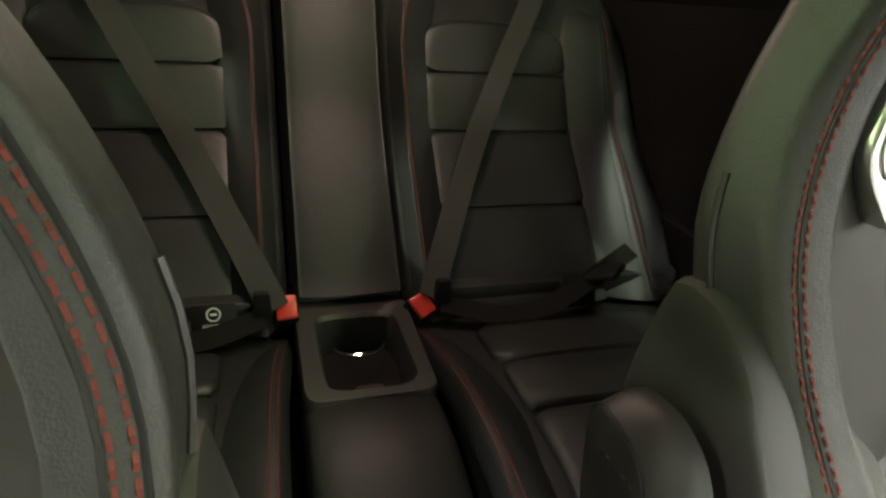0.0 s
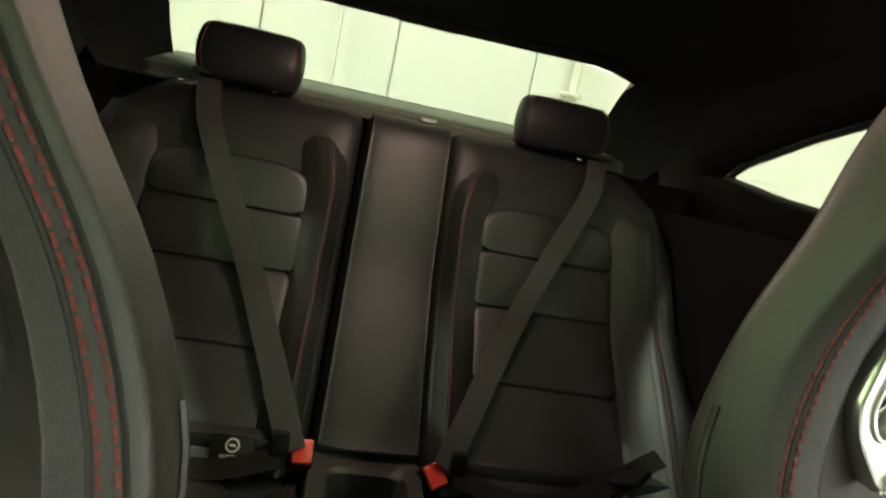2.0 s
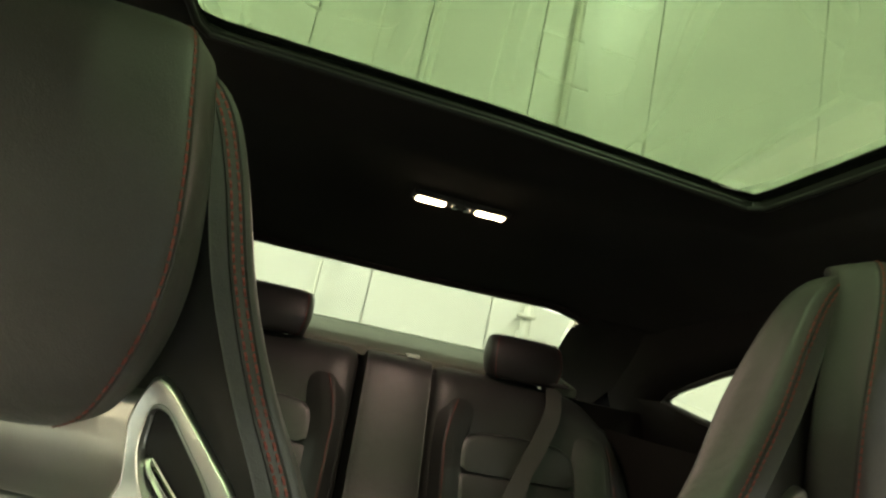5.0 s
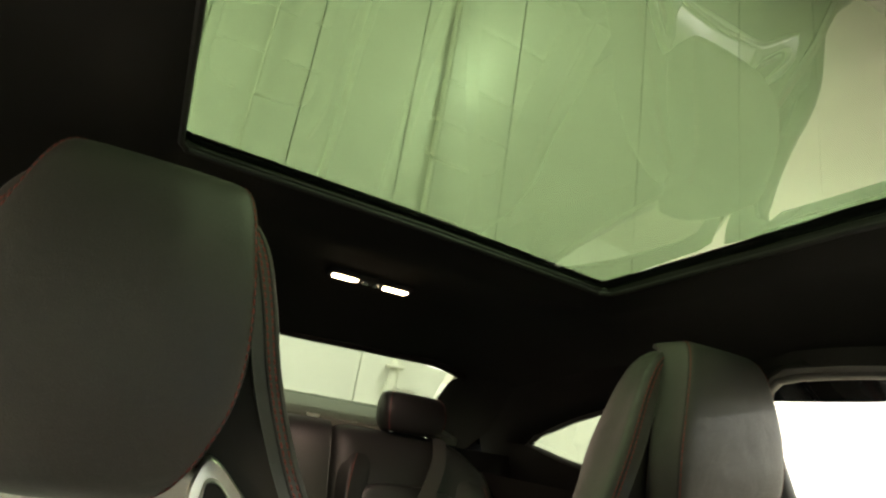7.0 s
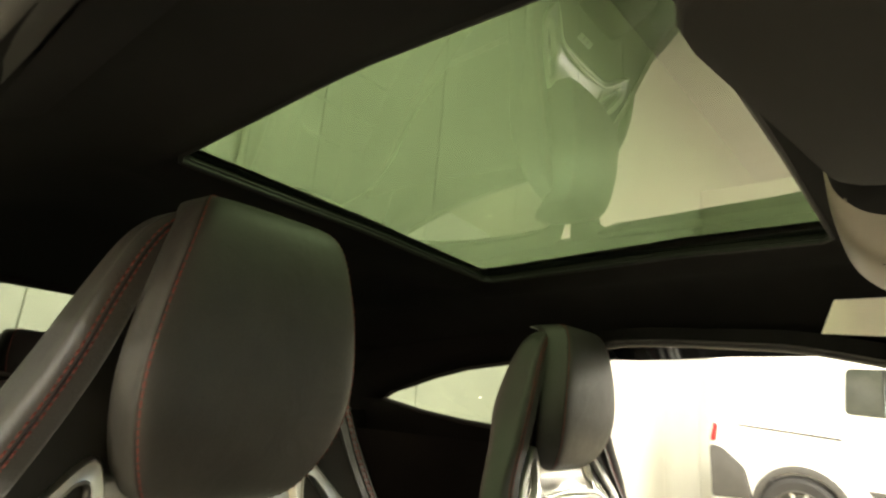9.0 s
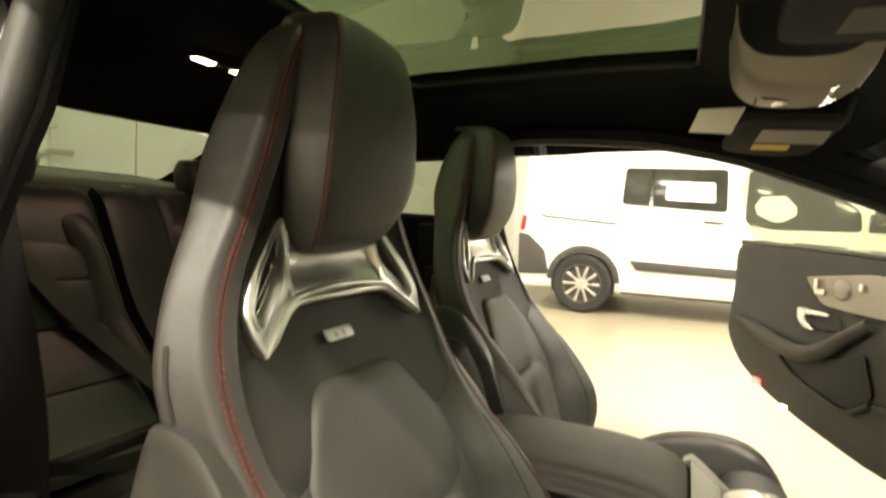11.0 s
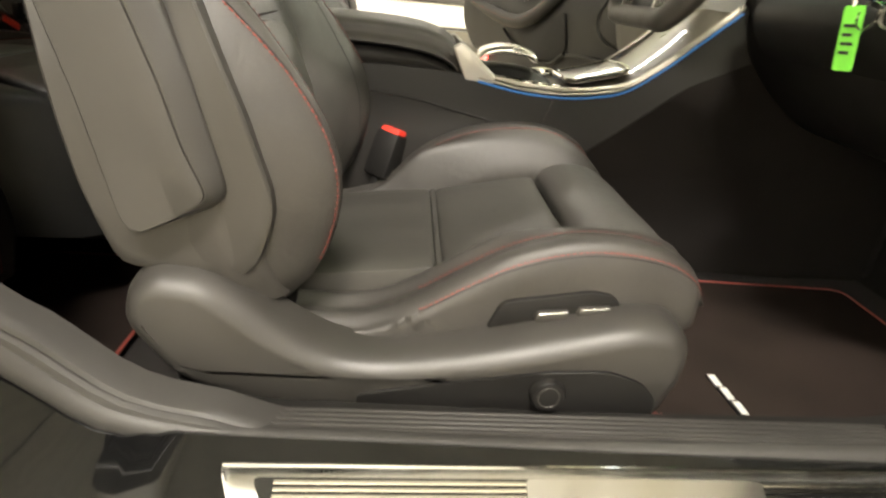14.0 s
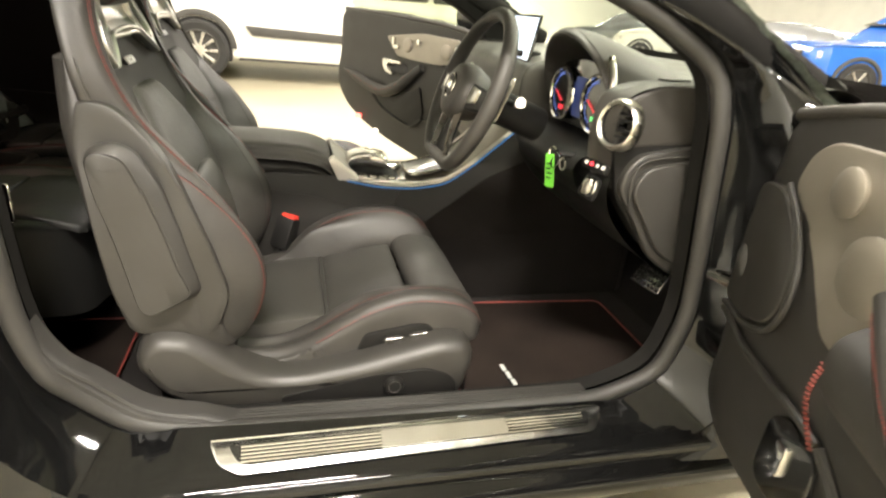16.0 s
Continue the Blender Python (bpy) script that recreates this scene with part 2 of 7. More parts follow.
# darker copy of the red thread, for the rear seats
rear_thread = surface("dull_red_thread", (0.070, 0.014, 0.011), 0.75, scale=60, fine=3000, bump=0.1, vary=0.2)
# near-black for seams and print; its sheets also stand for shade in recesses
seam_and_shade_dark = surface("dark_seam_and_recess_shade", (0.012, 0.011, 0.01), 0.7, scale=30, fine=900, bump=0.0)
red_plastic = surface("red_plastic", (0.62, 0.04, 0.025), 0.35, scale=20, fine=900, bump=0.03, vary=0.1)
satin = surface("satin_silver_metal", (0.60, 0.58, 0.53), 0.28, metal=1.0, scale=10, fine=1500, bump=0.03, vary=0.08)
chrome = surface("bright_chrome", (0.82, 0.81, 0.78), 0.08, metal=1.0, scale=10, fine=900, bump=0.0, vary=0.04, rough_vary=0.04)
steel = surface("brushed_steel", (0.70, 0.70, 0.70), 0.17, metal=1.0, scale=20, fine=700, bump=0.06, vary=0.08)
paint = surface("black_gloss_paint", (0.004, 0.004, 0.004), 0.05, scale=8, fine=500, bump=0.0, vary=0.3, rough_vary=0.04)
webbing = surface("grey_belt_webbing", (0.036, 0.035, 0.031), 0.75, scale=14, fine=1600, bump=0.4, dist=0.0006, vary=0.15)
dark_webbing = surface("black_belt_webbing", (0.012, 0.011, 0.0105), 0.9, scale=14, fine=1600, bump=0.4, dist=0.0006, vary=0.15, spec=0.08)
silver_badge = surface("silver_badge_print", (0.55, 0.55, 0.53), 0.4, metal=0.2, scale=30, fine=900, bump=0.0, vary=0.1)
console_side = surface("black_console_side", (0.0135, 0.0122, 0.011), 0.6, scale=12, fine=1500, bump=0.15, vary=0.15, spec=0.3)
satin_frame = surface("satin_silver_seat_frame", (0.64, 0.63, 0.60), 0.34, metal=1.0, scale=12, fine=1500, bump=0.02, vary=0.06)
matte_hide = surface("matte_black_seat_hide", (0.034, 0.0315, 0.0275), 0.68, scale=10, fine=1800, bump=0.1, vary=0.15, spec=0.3)
white_print = surface("white_print", (0.7, 0.7, 0.66), 0.6, scale=30, fine=900, bump=0.0, vary=0.08)
paper = surface("white_paper_label", (0.72, 0.68, 0.58), 0.8, scale=18, fine=900, bump=0.05, vary=0.06)
amber = surface("amber_label", (0.65, 0.42, 0.08), 0.7, scale=18, fine=900, bump=0.0, vary=0.08)
green_tag = surface("green_plastic_tag", (0.14, 0.50, 0.05), 0.4, scale=30, fine=900, bump=0.03, vary=0.15)
gloss_black = surface("piano_black", (0.01, 0.01, 0.01), 0.1, scale=10, fine=900, bump=0.0, coat=0.6, rough_vary=0.05)
ash_trim = surface("dark_ash_trim", (0.07, 0.060, 0.047), 0.32, scale=25, fine=300, bump=0.05, vary=0.35, coat=0.8)
roof_glass_mat = pane_mat("green_tinted_roof_glass", (0.072, 0.101, 0.054))
rear_glass_mat = pane_mat("tinted_rear_glass", (0.215, 0.242, 0.19))
clear_glass_mat = pane_mat("clear_glass", (0.80, 0.86, 0.76))
door_glass_mat = pane_mat("green_door_glass", (0.50, 0.55, 0.40))
lamp_lens = glow("lit_lamp_lens", (1.0, 0.72, 0.42), 14.0)
lamp_dim = glow("lit_lamp_lens_front", (1.0, 0.92, 0.8), 3.0)
red_lamp = glow("lit_red_lamp", (1.0, 0.10, 0.08), 7.0)
blue_line = glow("lit_blue_line", (0.02, 0.12, 0.34), 0.36)
screen_blue = glow("lit_screen_blue", (0.10, 0.16, 0.50), 1.2)
screen_white = glow("lit_screen_white", (0.75, 0.85, 1.0), 1.6)
screen_red = glow("lit_screen_red", (0.9, 0.04, 0.06), 1.5)
screen_green = glow("lit_screen_green", (0.1, 0.9, 0.2), 1.5)

# ---- the hall ----
floor_mat = surface("sealed_beige_floor", (0.36, 0.325, 0.235), 0.32, scale=0.9, fine=60, bump=0.05, dist=0.002, vary=0.12, rough_vary=0.1)
wall_mat = surface("cream_wall_panel", (0.72, 0.72, 0.66), 0.34, scale=1.2, fine=50, bump=0.04, dist=0.002, vary=0.05)
steel_roof = surface("grey_roof_sheet", (0.42, 0.42, 0.40), 0.6, scale=1.5, fine=40, bump=0.05, vary=0.15)
pipe_mat = surface("white_painted_pipe", (0.66, 0.66, 0.58), 0.45, scale=6, fine=120, bump=0.03, vary=0.06)
lamp_tube = glow("lit_hall_tube", (1.0, 0.95, 0.84), 40.0)
HALL = (-34.0, 16.0, -2.9, 26.0, 6.6)  # west, east, south, north, height

hall_floor = link_mesh("floor", box(HALL[0], HALL[1], HALL[2], HALL[3], -0.2, 0.0), floor_mat, False)
tagged(hall_floor, "glossy sealed beige concrete hall floor", "floor", kind="structure")
wall_s = link_mesh("wall_south", box(HALL[0], HALL[1], HALL[2] - 0.25, HALL[2] - 0.004, -0.2, HALL[4]), wall_mat, False)
tagged(wall_s, "tall cream insulated panel wall with joints", "wall", kind="structure")
for nm, b in (("wall_north", (HALL[0], HALL[1], HALL[3], HALL[3] + 0.2)), ("wall_west", (HALL[0] - 0.2, HALL[0], HALL[2], HALL[3])),
              ("wall_east", (HALL[1], HALL[1] + 0.2, HALL[2], HALL[3]))):
    tagged(link_mesh(nm, box(*b, -0.2, HALL[4]), wall_mat, False), "plain cream panel wall of the hall", "wall", kind="structure")
ceil = link_mesh("ceiling", box(HALL[0], HALL[1], HALL[2], HALL[3], HALL[4], HALL[4] + 0.2), steel_roof, False)
tagged(ceil, "grey metal sheet hall ceiling", "ceiling", kind="structure")

# wall panels: one plate each, with open joints between them
joints = [-34.0, -31.0, -28.0, -25.0, -22.0, -20.0, -18.0, -16.0, -14.4, -13.0, -11.6, -10.2, -8.8, -7.4, -6.1, -4.85, -3.7, -2.55, -1.395, -0.664, -0.016, 0.578, 1.17, 1.8, 2.5, 3.4, 4.5, 5.6, 6.7, 7.8, 9.0, 10.4, 11.8, 13.2, 14.6, 16.0]
for a, b in zip(joints[:-1], joints[1:]):
    part("wall_panel", box(a + 0.004, b - 0.004, HALL[2] - 0.004, HALL[2] + 0.02, 0.0, HALL[4] - 0.01, 0.003, 1), wall_mat, wall_s, smooth=False)


def wall_pipe(x, r):
    t = thing("wall_pipe", (x, HALL[2] + 0.06, 0), "thin white painted pipe fixed up the panel wall", "pipe")
    part("pipe", tube([(x, HALL[2] + 0.06, 0.0), (x, HALL[2] + 0.06, 2.5), (x, HALL[2] + 0.06, HALL[4])], r, 10), pipe_mat, t)
    for z in (1.9, 4.2):
        part("clamp", box(x - r * 2, x + r * 2, HALL[2] + 0.02, HALL[2] + 0.1, z, z + 0.03, 0.004, 1), pipe_mat, t)


wall_pipe(-0.86, 0.022)
wall_pipe(0.24, 0.008)

fix = thing("wall_valve", (-0.85, HALL[2] + 0.05, 1.33), "white wall pipe stub with a lever valve", "valve")
part("stub", tube([(-0.85, HALL[2] + 0.07, 1.24), (-0.85, HALL[2] + 0.07, 1.38)], 0.026, 12), pipe_mat, fix)
part("flange", lathe([(0.05, 0), (0.055, 0.01), (0.05, 0.02)], lambda x, y, h: (-0.85 + x, HALL[2] + 0.075 + y * 0.8, 1.37 + h), 16), pipe_mat, fix)
part("lever", box(-0.98, -0.84, HALL[2] + 0.08, HALL[2] + 0.1, 1.245, 1.27, 0.004, 1), satin, fix)
part("bracket", box(-0.88, -0.82, HALL[2] + 0.018, HALL[2] + 0.06, 1.22, 1.30, 0.004, 1), pipe_mat, fix)


def hall_lamp(x, y, length, watts):
    t = thing("hall_lamp", (x, y, HALL[4] - 0.35), "long lit tube lamp under the hall ceiling", "lamp", "lamps of the hall")
    z = HALL[4] - 0.35
    part("housing", box(x - 0.16, x + 0.16, y - length / 2, y + length / 2, z + 0.02, z + 0.1, 0.01), white_print, t)
    part("tube", box(x - 0.11, x + 0.11, y - length / 2 + 0.05, y + length / 2 - 0.05, z, z + 0.02, 0.004, 1), lamp_tube, t)
    for s in (-1, 1):
        part("hanger", tube([(x, y + s * length * 0.35, z + 0.1), (x, y + s * length * 0.35, HALL[4])], 0.006, 6), satin, t)
    if not watts:
        return
    li = bpy.data.lights.new("hall_light", "AREA")
    li.shape, li.size, li.size_y, li.energy, li.color = "RECTANGLE", 0.24, length, watts, (1.0, 0.95, 0.83)
    lo = new("hall_light", li)
    lo.matrix_world = pose(x, y, z - 0.02)


for x, y, w in ((4.4, -0.3, 1450), (10.5, 0.2, 1400), (1.0, 7.0, 900), (-2.7, 1.5, 850), (-10.0, 1.0, 320), (-3.0, 8.0, 800), (-10.0, 9.0, 500), (3.5, 9.0, 520), (-3.5, 16.5, 700), (-11.0, 17.0, 1100), (4.0, 17.0, 200)):
    hall_lamp(x, y, 2.0 if x == 4.4 else 3.2, w)
for x in (-16.0, -20.5, -25.0, -29.5):
    for y in (3.0, 10.0, 17.0):
        hall_lamp(x, y, 3.2, 2600 if y == 10.0 and x in (-20.5, -29.5) else 0)
part_wall = link_mesh("wall_partition", box(-9.5, -9.3, HALL[2] + 0.02, 2.6, 0.0, 5.0), wall_mat, False)
tagged(part_wall, "white partition wall behind the van", "wall", kind="structure")
beam_mat = surface("grey_steel_beam", (0.36, 0.36, 0.34), 0.5, scale=4, fine=90, bump=0.03, vary=0.12)
for y in (4.6, 12.6, 20.6):
    t = thing("roof_beam", (0, y, HALL[4] - 0.3), "grey steel beam across the hall ceiling", "beam", "beams of the hall")
    for z0, z1, d in ((-0.02, 0.0, 0.12), (-0.3, -0.28, 0.12), (-0.28, -0.02, 0.01)):
        part("flange" if d > 0.1 else "web", box(HALL[0], HALL[1], y - d, y + d, HALL[4] + z0, HALL[4] + z1), beam_mat, t, smooth=False)

# ---- the car's shell ----
car = thing("coupe_car", (0, 0, 0), "black two-door coupe with both doors open and a glass roof", "car")


def roof_z(x, y):
    c = np.interp(y, [-1.40, -1.34, -1.2, -0.93, -0.57, -0.2, 0.05, 0.3, 0.5], [1.25, 1.262, 1.297, 1.345, 1.35, 1.36, 1.354, 1.268, 1.25])
    return float(c - 0.115 * (max(0.0, abs(x) - 0.36) / 0.26) ** 2)


def side_x(z):
    return float(np.interp(z, [0.2, 0.85, 0.95, 1.03, 1.1, 1.2, 1.25, 1.3], [0.735, 0.735, 0.715, 0.685, 0.655, 0.622, 0.60, 0.57]))


hole = rounded([(0.366, -0.592), (0.366, -0.25), (0.352, 0.048), (0.0, 0.052), (-0.366, 0.048), (-0.388, -0.25), (-0.402, -0.650), (0.0, -0.608)], 0.02, 4)
rim = rounded([(0.472, -1.335), (0.605, -1.12), (0.62, -0.3), (0.60, 0.15), (0.53, 0.42), (0.0, 0.45), (-0.53, 0.42), (-0.60, 0.15), (-0.62, -0.3), (-0.605, -1.12), (-0.472, -1.335), (0.0, -1.365)], 0.06, 4)
n = 160
centre = (0.0, -0.3)
h2, r2 = by_angle(hole, n, centre), by_angle(rim, n, centre)
rings = []
for k in np.linspace(0, 1, 14):
    xy = h2 * (1 - k) + r2 * k
    drop = 0.012 * math.exp(-(k / 0.08) ** 2) - 0.006 * math.exp(-((k - 0.16) / 0.09) ** 2)
    rings.append([(x, y, roof_z(x, y) + drop) for x, y in xy])
rings.insert(0, [(x, y, roof_z(x, y) + 0.024) for x, y in h2])
part("headliner", rings_mesh(rings), lining, car, "black fabric roof lining")
lip = [(x, y, roof_z(x, y) + 0.012) for x, y in by_angle([(a * 1.004, b) for a, b in hole], 120, centre)]
part("roof_frame", tube(lip, 0.0045, 8, True), black_plastic, car, "black plastic frame round the roof glass")
part("roof_seal", tube([(x * 1.012, y + 0.004 * np.sign(y + 0.3), z + 0.008) for x, y, z in lip], 0.005, 8, True), black_plastic, car)
sheet = np.array([[(x, y, 1.381 - 0.05 * (y + 0.2) ** 2 - 0.02 * x * x) for x in np.linspace(-0.425, 0.392, 26)] for y in np.linspace(-0.685, 0.075, 26)])
pane("roof_glass", grid_mesh(sheet, False), roof_glass_mat, car, (0, -0.3, 0), "green-tinted glass roof panel", False)
outer = []
for k in np.linspace(0, 1, 8):
    xy = h2 * 1.05 * (1 - k) + r2 * 1.10 * k
    outer.append([(x, max(y, -1.352 + 0.03 * abs(x)), roof_z(x * 0.96, max(y, -1.35)) + 0.052 - 0.05 * k * k) for x, y in xy])
part("roof_skin", rings_mesh(outer), paint, car, "black painted roof")

# side panels with the quarter window, mirrored
quarter = rounded([(-1.262, 1.078), (-1.0, 1.150), (-0.87, 1.178), (-0.72, 1.196), (-0.615, 1.200), (-0.586, 1.15), (-0.586, 1.020), (-0.77, 1.022), (-0.92, 1.030), (-1.08, 1.046)], 0.012, 4)
q_outer = [(-1.45, 0.2), (-1.0, 0.2), (-0.545, 0.2), (-0.545, 1.0), (-0.545, 1.26), (-0.8, 1.26), (-1.2, 1.22), (-1.45, 1.17)]
door_hole = rounded([(-0.488, 1.20), (-0.480, 1.06), (-0.466, 0.89), (-0.456, 0.62), (-0.448, 0.50), (-0.422, 0.410), (-0.372, 0.338), (-0.308, 0.280), (-0.18, 0.253), (0.2, 0.246), (0.608, 0.251),
                     (0.753, 0.308), (0.79, 0.447), (0.775, 0.60), (0.758, 0.741), (0.734, 0.95), (0.60, 1.035), (0.43, 1.10), (0.155, 1.192), (-0.05, 1.232), (-0.30, 1.243), (-0.44, 1.24)], 0.05, 4)
d_outer = [(-0.55, 0.16), (0.2, 0.16), (0.95, 0.16), (1.0, 0.5), (0.95, 0.93), (0.80, 0.985), (0.5, 1.12), (0.2, 1.225), (-0.05, 1.265), (-0.3, 1.275), (-0.55, 1.27), (-0.55, 0.7)]


def side_panel(s):
    qc, dc = (-0.85, 1.10), (0.15, 0.72)

    def up(z):
        return 0.022 * min(1.0, max(0.0, (z - 1.1) / 0.1)) if s > 0 else 0.0
    a, b = by_angle(quarter, 96, qc), by_angle(q_outer, 96, qc)
    rs = [[(s * (side_x(z) + 0.022), y, z) for y, z in a]]
    for k in np.linspace(0, 1, 8):
        rs.append([(s * (side_x(z) - (0.03 * min(1, k * 4))), y, z) for y, z in a * (1 - k) + b * k])
    part("rear_side_trim", rings_mesh(rs), lining, car, "black rear side trim")
    part("quarter_seal", tube([(s * (side_x(z) + 0.005), y, z) for y, z in a], 0.008, 8, True), rubber, car)
    pane("quarter_glass", rings_mesh([[(s * (side_x(z) + 0.02), y, z) for y, z in np.array(qc) + (a - np.array(qc)) * k] for k in (0.02, 0.5, 1.05)]), rear_glass_mat, car, (0, -0.85, 1.1), "fixed rear quarter window", False)
    a, b = by_angle(door_hole, 140, dc), by_angle(d_outer, 140, dc)
    thin = np.interp(a[:, 1], [0.80, 0.95, 1.05, 1.17, 1.23], [1.0, 0.5, 0.25, 0.25, 0.8])[:, None]
    grow = [(np.array(dc) + (a - np.array(dc)) * (1 + (0.018 if k else 0) + max(0.0, k - 0.018) * thin)) for k in (0.0, 0.018, 0.05, 0.085, 0.12)]
    # inner lining, jamb and outer skin
    rs = [[(s * (side_x(z) - (0.05 if y > -0.4 else 0.02)), y, z + up(z) * 2) for y, z in a * (1 - k) + b * k] for k in (0.75, 0.4, 0.1, 0.0)]
    rs.append([(s * (side_x(z) - 0.01 + (0.022 if y < -0.42 and 0.4 < z < 0.9 else 0.0)), y, z + up(z)) for y, z in a])
    part("door_frame_lining", rings_mesh(rs), lining, car, "black door opening lining")
    def stand(y, z):
        """The seal stands further out along the rear edge of the opening."""
        return 0.022 * min(1.0, max(0.0, (-0.36 - y) / 0.06)) * min(1.0, max(0.0, (z - 0.30) / 0.1)) * min(1.0, max(0.0, (1.0 - z) / 0.1))
    part("door_seal", tube([(s * (side_x(z) + 0.012 + stand(y, z)), y, z + up(z)) for y, z in grow[1]], 0.018, 12, True, 1.0), rubber, car, "thick grey rubber door seal")
    # broad moulding inside the seal, round the rear lower corner of the opening
    keep = [i for i, (y, z) in enumerate(a) if y < -0.10 and z < 0.51]
    start = next(i for i in keep if (i - 1) % len(a) not in keep)
    run = [(start + i) % len(a) for i in range(len(keep))]
    band = []
    for i in run:
        y, z = a[i]
        m = min(1.0, max(0.02, (-0.12 - y) / 0.10)) * min(1.0, max(0.02, (0.50 - z) / 0.14))
        inn = np.array(dc) - a[i]
        inn /= np.linalg.norm(inn)
        band.append([(s * (side_x(z) + ox + stand(y, z)), y + inn[0] * m * w * 0.48, z + inn[1] * m * w * 0.48) for w, ox in ((-0.012, 0.016), (0.010, 0.021), (0.024, 0.019), (0.030, 0.013), (0.033, 0.010), (0.036, 0.014), (0.046, 0.011), (0.052, 0.0), (0.053, -0.03))])
    part("corner_moulding", grid_mesh(np.array(band), False), rubber, car, "dark grey moulding round the door opening")
    rs = [[(s * (side_x(z) + o * q[0]), y, z + up(z)) for (y, z), q in zip(g, thin)] for g, o in zip(grow[1:], (0.0, 0.035, 0.075, 0.15))]
    wide = by_angle([(-0.95, 0.13), (0.2, 0.11), (1.05, 0.13), (1.12, 0.5), (1.04, 0.83), (0.88, 0.945), (0.55, 1.135), (0.25, 1.26), (-0.05, 1.31), (-0.3, 1.32), (-0.52, 1.31), (-0.565, 1.22), (-0.572, 1.0), (-0.95, 0.97), (-0.95, 0.6)], 140, dc)
    for k in (0.25, 0.6, 1.0):
        rs.append([(s * (side_x(z) + (0.15 + 0.035 * math.sin(k * 3)) * q[0]), y, z) for (y, z), q in zip(grow[4] * (1 - k * thin) + wide * k * thin, thin)])
    def shelf(x, y, z):
        """The sill is a shelf that carries the tread plate."""
        k = min(1.0, max(0.0, (0.33 - z) / 0.06)) * min(1.0, max(0.0, (0.72 - y) / 0.1)) * min(1.0, max(0.0, (y + 0.36) / 0.12))
        want = 0.2585 - 0.012 * (y + 0.17) - 0.48 * (abs(x) - 0.797 + 0.027 * (y + 0.17))
        return (x, y, z + k * max(0.0, want - z) if 0.765 < abs(x) < 0.89 else z)
    rs = [[shelf(*p) for p in r] for r in rs]
    part("body_side", rings_mesh(rs), paint, car, "black glossy body side and door jamb")
    # ledge of the sill: dark ribbed inner step, bright plate with ribs
    part("inner_sill", slab([(-0.19, 0.0), (0.6, 0.0), (0.6, 0.040), (-0.19, 0.040)], 0.012, lambda a, b, c: (s * (0.700 + b), a, 0.243 + b * 0.10 + c), 0.003), rubber, car, "dark ribbed inner sill cover")
    for i in range(4):
        part("sill_groove", box(*sorted((s * (0.704 + 0.009 * i), s * (0.708 + 0.009 * i))), -0.185, 0.6, 0.250, 0.2575 + 0.0009 * i, 0.001, 1), rubber, car)
    out = rounded([(-0.186, 0.0), (0.602, 0.0), (0.606, 0.02), (0.575, 0.057), (-0.130, 0.064), (-0.165, 0.045)], 0.014, 4)

    def on_sill(a, b, c):
        return (s * (0.797 - 0.027 * (a + 0.17) + b + c * 0.45), a, 0.262 - 0.012 * (a + 0.17) - b * 0.48 + c)
    plate = part("sill_plate", slab(out, 0.005, on_sill, 0.002), steel, car, "polished steel sill plate with fine ribs")
    part("edge_line", tube([on_sill(a, b, 0.005) for a, b in curve_through([(-0.180, 0.003), (-0.05, 0.003), (0.3, 0.003), (0.596, 0.003)], 20)], 0.0022, 6), chrome, plate)
    field = rounded([(-0.150, 0.014), (0.575, 0.014), (0.570, 0.036), (0.560, 0.044), (-0.118, 0.049), (-0.135, 0.040)], 0.008, 3)
    part("dark_field", slab(field, 0.0006, lambda a, b, c: on_sill(a, b, c + 0.005)), gloss_black, plate, smooth=False)
    for i in range(5):
        v0 = 0.0165 + 0.0062 * i
        part("rib", slab([(-0.128, v0), (0.556, v0 - 0.001), (0.556, v0 + 0.0028), (-0.128, v0 + 0.0038)], 0.0075, on_sill, 0.0008, 1), chrome, plate, smooth=False)
    part("inscription_field", slab(rounded([(0.125, 0.013), (0.385, 0.013), (0.385, 0.045), (0.125, 0.046)], 0.004, 2), 0.008, on_sill, 0.001, 1), steel, plate)
    rk = [[(s * x, y, z) for x, z in ((0.875, 0.245), (0.895, 0.235), (0.905, 0.215), (0.90, 0.20), (0.925, 0.185), (0.93, 0.16), (0.90, 0.12), (0.80, 0.11))] for y in (-0.9, 0.1, 1.15)]
    part("rocker", loft(rk, 32, 10, False), paint, car, "black glossy rocker panel")
    # rear wing with the wheel arch, front wing
    part("rear_wing", loft([[(s * x, y, z) for x, z in ((0.70, 1.02), (0.80, 0.98), (0.885, 0.90), (0.915, 0.72), (0.905, 0.5), (0.885, 0.30), (0.86, 0.16))] for y in (-0.62, -0.9, -1.5, -2.1)], 40, 16, False), paint, car, "black glossy rear wing")
    part("front_wing", loft([[(s * x, y, z) for x, z in ((0.62, 0.885), (0.74, 0.87), (0.84, 0.83), (0.895, 0.73), (0.90, 0.5), (0.88, 0.30), (0.86, 0.16))] for y in (1.12, 1.5, 1.95, 2.3)], 40, 16, False), paint, car, "black glossy front wing")
    part("a_pillar", tube(curve_through([(s * 0.70, 0.98, 0.93), (s * 0.67, 0.72, 1.05), (s * 0.63, 0.45, 1.16), (s * 0.58, 0.2, 1.26)], 20), [0.034] * 20, 12, False, 1.3), lining, car, "dark windscreen pillar")
    part("a_pillar_skin", tube(curve_through([(s * 0.735, 0.99, 0.90), (s * 0.678, 0.74, 1.062), (s * 0.64, 0.45, 1.185), (s * 0.60, 0.18, 1.285)], 20), [0.018] * 20, 12, False, 1.2), paint, car)


